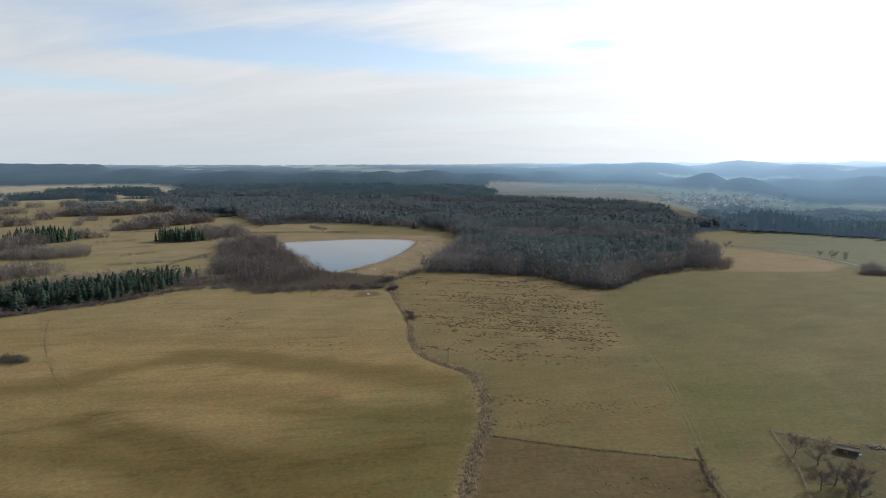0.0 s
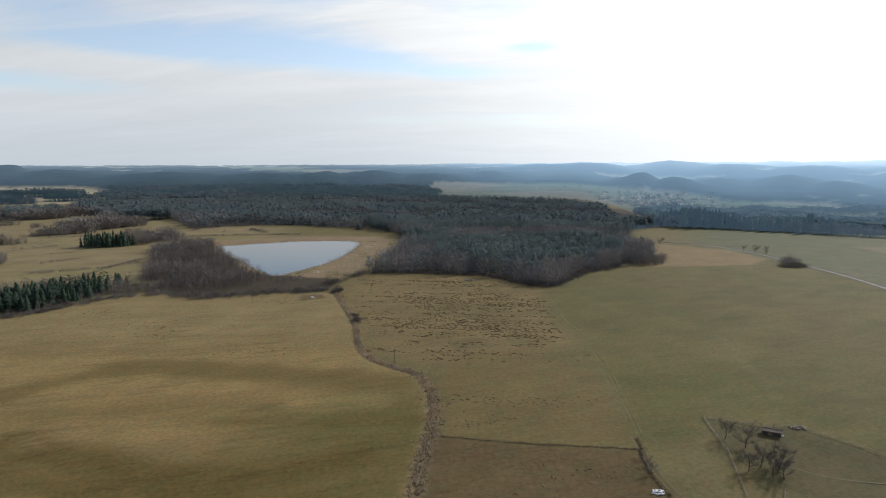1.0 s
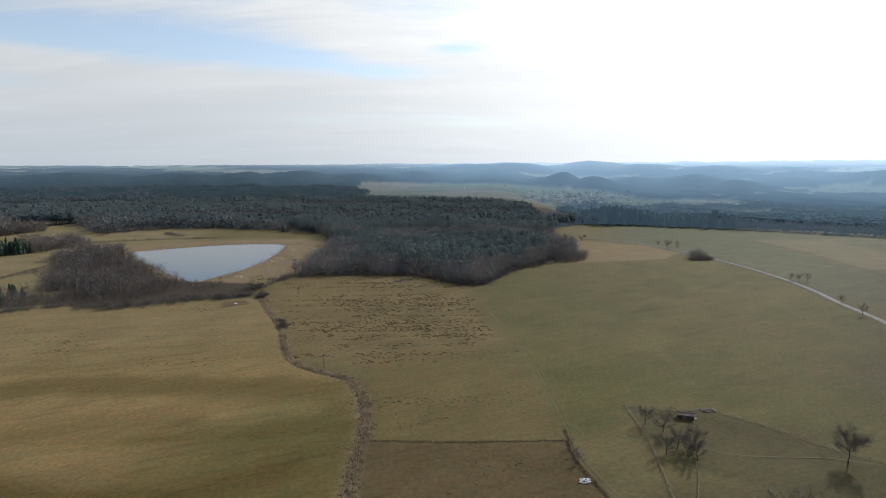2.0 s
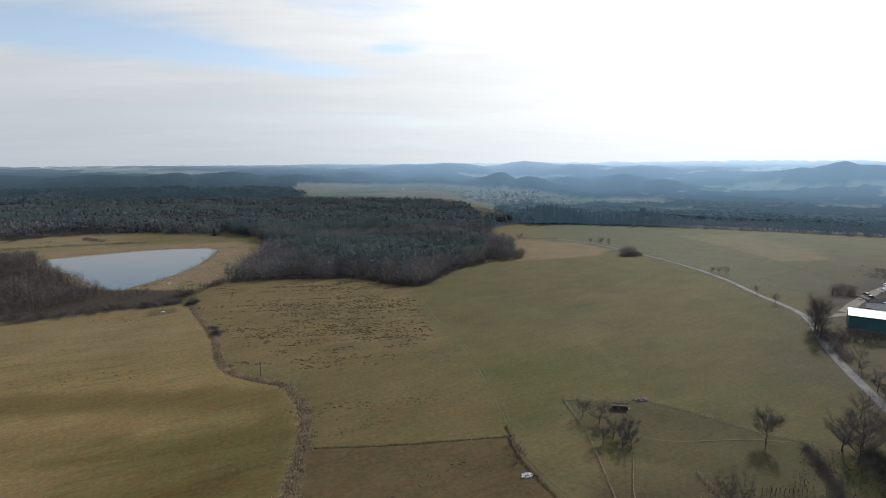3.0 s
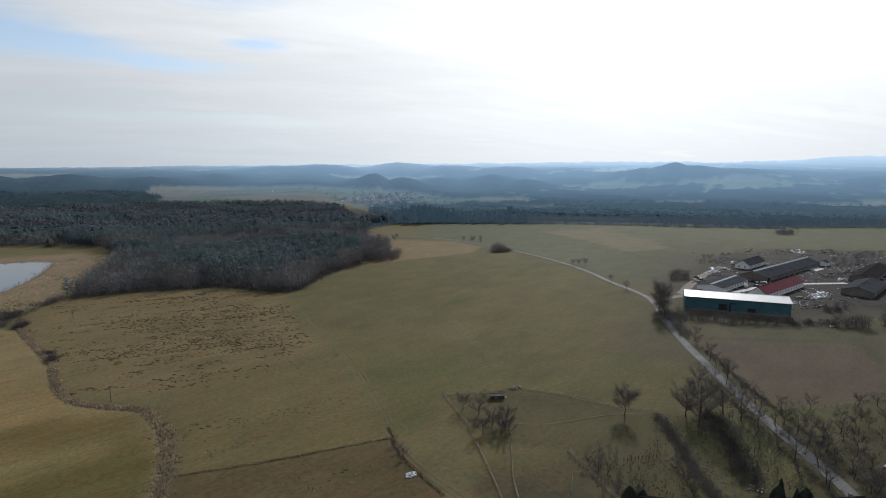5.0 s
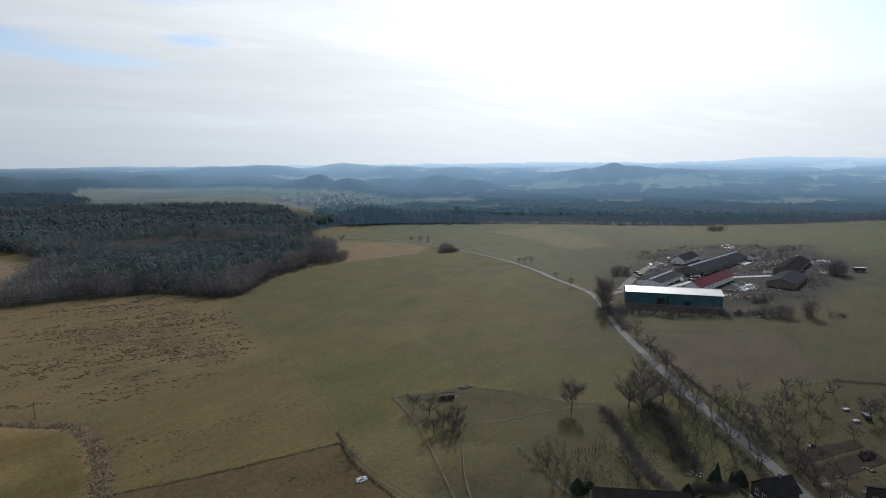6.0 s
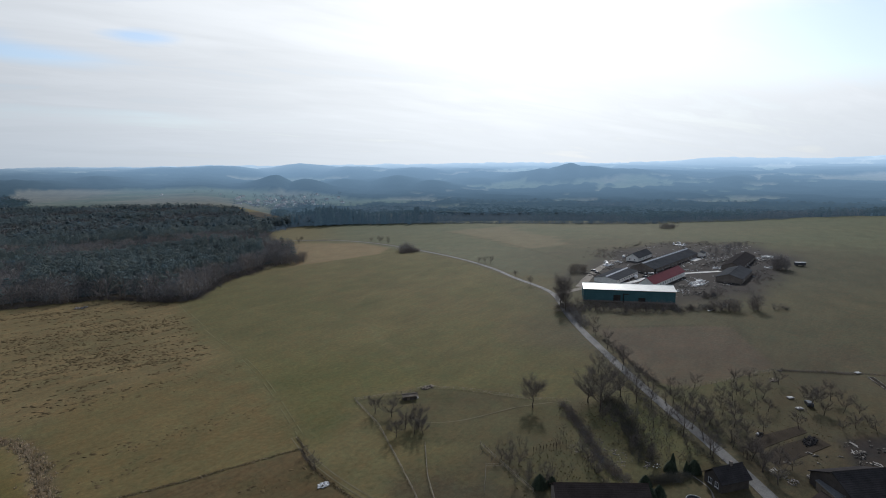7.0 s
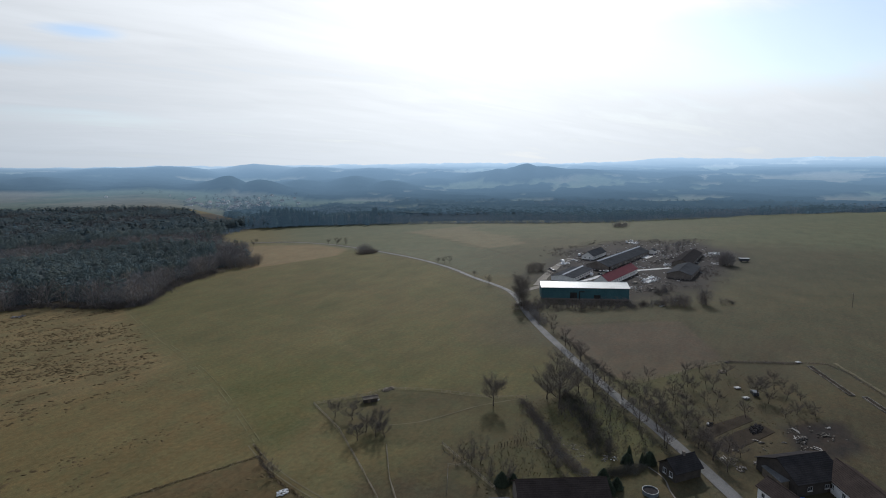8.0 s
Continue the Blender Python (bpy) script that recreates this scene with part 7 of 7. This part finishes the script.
for x, y, turn, van, mat, label in (
        (410, 237, 20, True, "paint", "white van parked behind the sheds"), (417, 240, 60, True, "paint", "white van parked behind the sheds"), (372, 224, 10, False, "dull_paint", "dark car parked by the yard's entrance"),
        (378, 228, 80, False, "dull_paint", "dark car parked by the yard's entrance"), (392, 193, 40, False, "dull_paint", "dark car parked between barns"), (399, 190, 100, False, "paint", "white car parked between barns"),
        (457, 247, 15, True, "paint", "white van parked beyond the house"), (383, 188, 60, False, "dull_paint", "dark car parked by a low shed"), (574, 252, 20, True, "paint", "white van at the yard's far edge"),
        (586, 250, 70, True, "paint", "white van at the yard's far edge"), (209.5, 45.0, 30, False, "dull_paint", "dark car parked by the orchard")):
    vehicle(x, y, turn, van, M[mat], label)


def round_tank(x, y):
    root = tagged(new("round_tank"), "white round tank on short legs in the farmyard", "tank")
    root.matrix_basis = pose(x, y, land_at(x, y))
    bm = bmesh.new()
    bmesh.ops.create_uvsphere(bm, u_segments=20, v_segments=12, radius=1.35, matrix=Matrix.Translation((0, 0, 1.75)))
    shell = part("shell", bm, M["paint"], root)
    bm = bmesh.new()
    bmesh.ops.create_cone(bm, cap_ends=True, segments=14, radius1=0.3, radius2=0.26, depth=0.25, matrix=Matrix.Translation((0, 0, 3.15)))
    part("lid", bm, M["concrete"], shell)
    for k in range(4):
        v, f, a = [], [], math.pi * (k / 2 + 0.25)
        branch(v, f, Vector((1.15 * math.cos(a), 1.15 * math.sin(a), -0.1)), Vector((0.95 * math.cos(a), 0.95 * math.sin(a), 1.2)), 0.07, 0.07, 6)
        ob = new("leg", raw_mesh("leg", [tuple(p) for p in v], f, M["dark_roof"]))
        ob.parent = root


round_tank(373, 191.2)


def trailer(x, y, turn):
    root = tagged(new("field_trailer"), "dark box trailer with a white roof in the field", "trailer")
    root.matrix_basis = pose(x, y, land_at(x, y), 0, 0, turn)
    bm = bmesh.new()
    box(bm, 0, 8, 0, 2.6, 0.8, 3.0)
    part("body", bm, M["dull_paint"], root)
    bm = bmesh.new()
    box(bm, -0.1, 8.1, -0.1, 2.7, 3.0, 3.3)
    part("roof", bm, M["white"], root, "white sheet roof")
    for wx in (1.5, 6.5):
        for wy in (0.2, 2.4):
            bm = bmesh.new()
            bmesh.ops.create_cone(bm, cap_ends=True, segments=12, radius1=0.45, radius2=0.45, depth=0.25, matrix=pose(wx, wy, 0.45, 90))
            part("wheel", bm, M["rubber"], root)


trailer(517, 125, -50)


def kerbed_bed(a, b, wide, label):
    """A long sunken bed between two low concrete kerbs, closed at its ends."""
    root = tagged(new("kerbed_bed"), label, "bed", "garden beds")
    long = math.hypot(b[0] - a[0], b[1] - a[1])
    root.matrix_basis = pose(a[0], a[1], 0, 0, 0, math.degrees(math.atan2(b[1] - a[1], b[0] - a[0])))
    r = random.Random(int(long * 10))
    n = int(long / 2.2)
    for side in (0, wide):
        for k in range(n):
            bm = bmesh.new()
            box(bm, k * long / n + 0.04, (k + 1) * long / n - 0.04, side - 0.13, side + 0.13, -0.1, 0.38 + r.uniform(-0.06, 0.06))
            bmesh.ops.rotate(bm, cent=(k * long / n, side, 0), matrix=Matrix.Rotation(r.gauss(0, 0.012), 3, "Z"), verts=bm.verts[:])
            part("kerb", bm, M["stone"], root)
    for x in (0.0, long):
        bm = bmesh.new()
        box(bm, x - 0.12, x + 0.12, 0.15, wide - 0.15, -0.1, 0.36)
        part("end_kerb", bm, M["stone"], root)
    bm = bmesh.new()
    box(bm, 0.14, long - 0.14, 0.15, wide - 0.15, -0.1, 0.10)
    part("soil", bm, M["turned"], root, "dark turned soil")


kerbed_bed((256.5, 37.0), (232.3, 21.0), 1.8, "long sunken garden bed between pale concrete kerbs")
kerbed_bed((233.5, 17.5), (214.0, 4.5), 1.8, "long sunken garden bed between pale concrete kerbs")


def covered_stack(x, y, turn, label):
    """A low stack of planks under a pale sheet."""
    root = tagged(new("covered_stack"), label, "stack", "covered stacks")
    root.matrix_basis = pose(x, y, 0, 0, 0, turn) @ Matrix.Scale(0.68, 4)
    for k in range(4):
        bm = bmesh.new()
        box(bm, 0.1, 2.9, 0.08, 1.92, 0.02 + 0.22 * k, 0.2 + 0.22 * k)
        part("plank_layer", bm, M["wood"], root)
    bm = bmesh.new()
    bmesh.ops.create_grid(bm, x_segments=8, y_segments=6, size=0.5, matrix=Matrix.Translation((1.5, 1.0, 0.96)) @ Matrix.Diagonal((3.3, 2.3, 1, 1)))
    for v in bm.verts:
        edge = max(abs(v.co.x - 1.5) / 1.65, abs(v.co.y - 1.0) / 1.15)
        v.co.z += 0.06 * math.sin(v.co.x * 5) * math.cos(v.co.y * 4) - (0.3 if edge > 0.98 else 0)
    bmesh.ops.solidify(bm, geom=bm.faces[:], thickness=0.03)
    part("sheet", bm, M["concrete"], root, "pale weathered sheet")


covered_stack(212, 52.0, -35, "plank stack under a pale sheet by the orchard")
covered_stack(204.3, 47.4, -35, "plank stack under a pale sheet by the orchard")
covered_stack(257.5, 40.5, -30, "plank stack under a pale sheet at the hedge's corner")


def pool():
    root = tagged(new("garden_pool"), "round above-ground garden pool with a pale rim", "pool")
    root.matrix_basis = pose(127.9, 50.4, 0)
    for name, r0, r1, z0, z1, mat in (("pool_wall", 1.86, 1.92, 0, 0.95, "blue_grey"), ("rim", 1.84, 1.95, 0.95, 1.0, "concrete")):
        bm = bmesh.new()
        ring = [[bm.verts.new((rad * math.cos(a), rad * math.sin(a), z)) for rad, z in ((r0, z0), (r1, z0), (r1, z1), (r0, z1))] for a in np.linspace(0, 2 * math.pi, 37)[:-1]]
        for i in range(36):
            p, q = ring[i], ring[(i + 1) % 36]
            for k in range(4):
                bm.faces.new((p[k], q[k], q[(k + 1) % 4], p[(k + 1) % 4]))
        part(name, bm, M[mat], root)
    bm = bmesh.new()
    bmesh.ops.create_circle(bm, cap_ends=True, segments=36, radius=1.86, matrix=Matrix.Translation((0, 0, 0.7)))
    part("cover", bm, M["dark_roof"], root, "dark winter water")


pool()


def tarpaulin():
    bm = bmesh.new()
    bmesh.ops.create_grid(bm, x_segments=14, y_segments=10, size=0.5, matrix=Matrix.Diagonal((3.6, 2.4, 1, 1)))
    for v in bm.verts:
        d = max(abs(v.co.x) / 1.8, abs(v.co.y) / 1.2)
        v.co.z = 0.9 * (1 - d ** 2.5) + 0.12 * math.sin(v.co.x * 6 + v.co.y * 3) * (1 - d) + 0.03
    bmesh.ops.solidify(bm, geom=bm.faces[:], thickness=0.03)
    ob = tagged(part("tarpaulin", bm, M["blue"]), "bright blue tarpaulin over a pile in the yard", "tarpaulin")
    ob.matrix_basis = pose(149.4, 22.0, 0, 0, 0, -40) @ Matrix.Scale(0.75, 4)


tarpaulin()


# ---- fences, poles, tracks ----
def fence(line, gap, high, label, rails=2, mat="fence_wood"):
    root = tagged(new("fence"), label, "fence", "garden fences")
    pts = along(line, gap)
    r = random.Random(len(pts))
    bm = bmesh.new()
    box(bm, -0.05, 0.05, -0.05, 0.05, -0.3, high)
    box(bm, -0.035, 0.035, -0.035, 0.035, high, high + 0.04)
    post = bpy.data.meshes.new("post")
    bm.to_mesh(post)
    bm.free()
    post.materials.append(M[mat])
    for x, y, a in pts:
        ob = new("post", post)
        ob.parent = root
        ob.matrix_local = pose(x, y, land_at(x, y), r.gauss(0, 3), r.gauss(0, 3), math.degrees(a))
    for k in range(rails):
        h = high * (0.9 - 0.45 * k)
        for (x0, y0, _), (x1, y1, _) in zip(pts, pts[1:]):
            if r.random() < 0.08:
                continue
            v, f = [], []
            branch(v, f, Vector((x0, y0, h)), Vector((x1, y1, h + r.gauss(0, 0.03))), 0.03, 0.03, 4)
            ob = new("rail", raw_mesh("rail", [tuple(p) for p in v], f, M[mat]))
            ob.parent = root


fence([(102.4, 156.5), (97.1, 135.3), (87.4, 112.4), (81.5, 99.2), (74, 84)], 2.8, 0.95, "old wooden post and rail fence beside the paddock")
fence([(102.4, 156.5), (117.2, 149.6), (128.2, 147.2), (137.1, 135.6), (147, 114.6), (156.2, 104.2)], 3.4, 0.9, "old wooden post and rail fence along the pasture")
fence([(111.5, 105), (107.8, 93.9), (103.4, 79.1)], 2.2, 1.1, "old wooden fence between gardens")
fence([(99.5, 116), (88.8, 102.8), (84.5, 95.9), (78, 86)], 2.4, 1.0, "old wooden fence in the paddock")
fence([(197, 80), (212, 73.5), (226, 70), (240, 63)], 2.6, 1.1, "low wooden fence behind the orchard")
fence([(94.5, 88), (104, 96), (108, 91)], 2.4, 1.0, "low wooden fence in a garden")
fence([(119.6, 92), (130, 87.8)], 1.1, 1.25, "row of wooden stakes in a garden", rails=0, mat="bark")
fence([(-55, 341), (-52.5, 324.5), (-39.2, 331), (-42, 341.5), (-55, 341)], 2.6, 1.1, "square wooden fence round a well")
for i, line in enumerate(([(102.4, 156.5), (97.1, 135.3), (87.4, 112.4), (81.5, 99.2), (74, 84)], [(102.4, 156.5), (117.2, 149.1), (128.2, 146.4), (137.1, 134.8), (147, 114), (156.2, 103.6)],
                          [(111.5, 105), (107.8, 94), (103.4, 79)], [(99.5, 116), (88.8, 102.8), (84.5, 96)], [(197, 80), (226, 70), (240, 63)])):
    tagged(strip("grass_line", eased(line, 2), 0.28, M["worn"], 0.06, 0.15), "pale dead grass along a fence", "grass", kind="structure")
    shrub_row("fence_grass", line, 0.34, 0.12, 0.3, M["reed"], "dead grass grown up along a fence", 780 + i, TUFTS, 1.4)
heap("well_cover", -46.5, 333, 1.2, 0.8, 5, 0.7, 1.6, M["white"], "white cover of a well in the fenced square", 799)


def power_pole(x, y, high, label):
    root = tagged(new("power_pole"), label, "pole", "power poles")
    root.matrix_basis = pose(x, y, land_at(x, y), 0, 0, 20)
    v, f = [], []
    branch(v, f, Vector((0, 0, -0.3)), Vector((0, 0, high)), 0.17, 0.11, 8)
    part_ob = new("pole", raw_mesh("pole", [tuple(p) for p in v], f, M["wood"]))
    part_ob.parent = root
    bm = bmesh.new()
    box(bm, -0.8, 0.8, -0.05, 0.05, high - 0.6, high - 0.45)
    part("crossarm", bm, M["wood"], root)
    for k in (-0.7, 0, 0.7):
        bm = bmesh.new()
        bmesh.ops.create_cone(bm, cap_ends=True, segments=8, radius1=0.06, radius2=0.04, depth=0.2, matrix=Matrix.Translation((k, 0, high - 0.35)))
        part("insulator", bm, M["white"], root)


for x, y, high in ((-87.5, 356, 8.5), (-157, 358, 8.5), (-125, 352, 8.5), (2.8, 215, 6.0), (386, 34.5, 8.5)):
    power_pole(x, y, high, "weathered wooden power pole at the field's edge")
lone_pole = bare_tree("stunted_tree", 801, 4.5, 0.7, 0.3, 6, 120, "single stunted tree in the dry meadow")
lone_pole.matrix_basis = pose(-10.6, 353, 0)
shrub_row("field_bush", [(-11.5, 352.5), (-9.5, 352.5)], 1.4, 0.7, 0.2, M["reed"], "rusty bush at the foot of a stunted tree", 802)

for line, wide, mat, label in (
        ([(73.2, 147), (71.4, 137), (70.5, 128), (70.5, 117), (71.4, 106), (73.5, 94)], 0.34, "worn", "worn wheel track beside the plot"), ([(74.8, 147), (73.0, 137), (72.1, 128), (72.1, 117), (73.0, 106), (75.1, 94)], 0.34, "worn", "worn wheel track beside the plot"),
        ([(108, 127), (110.9, 124.5), (115.9, 120.6), (122.3, 118.1), (128.8, 116.4), (140.1, 113.5), (156, 104.6)], 0.45, "worn", "worn path across the paddock"),
        ([(139.5, 55.5), (137, 50), (132, 47.2), (128, 43)], 0.35, "gravel", "narrow pale garden path by a cottage"),
        ([(268.5, 29.5), (254, 19.5), (239, 9.5)], 1.3, "worn", "dry grass strip beside a garden hedge"),
        ([(288, 203), (300, 202), (322, 202), (345, 188)], 5.0, "gravel", "earth lane into the farmyard"), ([(345, 188), (400, 187), (420, 176), (449, 160)], 4.2, "concrete", "pale concrete lane in the farmyard"),
        ([(320, 205), (350, 218), (400, 236), (440, 246)], 6.0, "gravel", "earth lane behind the sheds")):
    tagged(strip("path", eased(line, 3), wide, M[mat], 0.07, 0.22 * min(wide, 1.5)), label, "path", kind="structure")
M["track"] = material("pressed_grass", (0.118, 0.106, 0.054), (0.165, 0.147, 0.078), 1, 12, bump=0.2, spec=0.02)
M["rut"] = material("earthy_rut", (0.100, 0.078, 0.036), (0.160, 0.124, 0.060), 1, 12, bump=0.2, spec=0.02)
for line, apart, mat, label in (
        ([(103, 345), (97, 300), (92.5, 243), (90.3, 217), (85.1, 187.6), (80.1, 167), (75.3, 147)], 1.7, "track", "faint pressed wheel track in the pasture"), ([(-209, 279), (-190, 248), (-172, 224), (-150, 198), (-141, 188), (-132, 178), (-126, 160)], 0, "rut", "worn wheel track across the straw field")):
    for side in (0, apart) if apart else (0, ):
        pts, r = eased([(x + side, y) for x, y in line], 3), random.Random(int(90 + 10 * side))
        i = 0
        while i < len(pts) - 3:
            k = i + r.randint(3, 8)
            tagged(strip("track", pts[i:k + 1], 0.26, M[mat], 0.09, 0.12), label, "track", kind="structure")
            i = k + r.randint(1, 4)
for name, outline, mat, label in (("concrete_slab", [(488, 203), (506, 205), (500, 194), (483, 193)], "concrete", "pale concrete slab in the farmyard"),
                                  ("garden_bed", [(162.4, 46.4), (176.3, 43.6), (187.7, 39.2), (184.5, 34.4), (172, 38.1), (161.4, 41.3)], "turned", "dark turned vegetable bed"),
                                  ("garden_bed", [(165.7, 51.5), (177, 50), (192, 44.2), (188.5, 41.2), (176, 45.2), (163.5, 48.6)], "turned", "dark turned vegetable bed")):
    bm = bmesh.new()
    base = [bm.verts.new((x, y, land_at(x, y) - 0.05)) for x, y in outline]
    top = [bm.verts.new((x, y, land_at(x, y) + 0.07)) for x, y in outline]
    bm.faces.new(top)
    for i in range(len(outline)):
        j = (i + 1) % len(outline)
        bm.faces.new((base[i], base[j], top[j], top[i]))
    bmesh.ops.recalc_face_normals(bm, faces=bm.faces[:])
    tagged(part(name, bm, M[mat]), label, "slab" if name == "concrete_slab" else "bed", kind="structure")


# ---- the far village ----
def far_house(x, y, turn, long, wide, eave, rise, roof):
    root = tagged(new("village_house"), "small pale village house far down the valley", "house", "village houses")
    root.matrix_basis = pose(x, y, float(far_land(np.array([x]), np.array([y]))[0][0]) - 0.5, 0, 0, turn)
    bm = wall_bm(long, eave, wide)
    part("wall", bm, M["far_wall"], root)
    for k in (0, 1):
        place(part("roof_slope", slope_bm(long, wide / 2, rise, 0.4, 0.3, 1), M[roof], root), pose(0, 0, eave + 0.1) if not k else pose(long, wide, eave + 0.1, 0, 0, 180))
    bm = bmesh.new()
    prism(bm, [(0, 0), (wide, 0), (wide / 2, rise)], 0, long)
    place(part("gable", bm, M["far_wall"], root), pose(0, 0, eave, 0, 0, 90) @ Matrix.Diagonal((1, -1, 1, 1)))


r = random.Random(77)
for k in range(46):
    az, dist = radians(r.gauss(26.5, 2.6)), r.uniform(1720, 2100)
    far_house(dist * math.sin(az), dist * math.cos(az), r.uniform(0, 180), r.uniform(9, 15), r.uniform(7, 9), r.uniform(3, 4.5), r.uniform(3, 4.5), "far_roof")
for k in range(14):
    az, dist = radians(r.uniform(25, 33)), r.uniform(1900, 2250)
    far_house(dist * math.sin(az), dist * math.cos(az), r.uniform(0, 180), r.uniform(9, 18), r.uniform(8, 10), r.uniform(4, 6), r.uniform(3, 4.5), "far_roof")

# trees and gardens between the village houses
r = np.random.default_rng(78)
az, dist = np.radians(r.normal(27.5, 2.6, 420)), r.uniform(1640, 2250, 420)
px, py = dist * np.sin(az), dist * np.cos(az)
rows = np.stack([px, py, far_land(px, py)[0] - 0.5, r.uniform(6, 12, 420), r.uniform(1.8, 3.0, 420)], 1)
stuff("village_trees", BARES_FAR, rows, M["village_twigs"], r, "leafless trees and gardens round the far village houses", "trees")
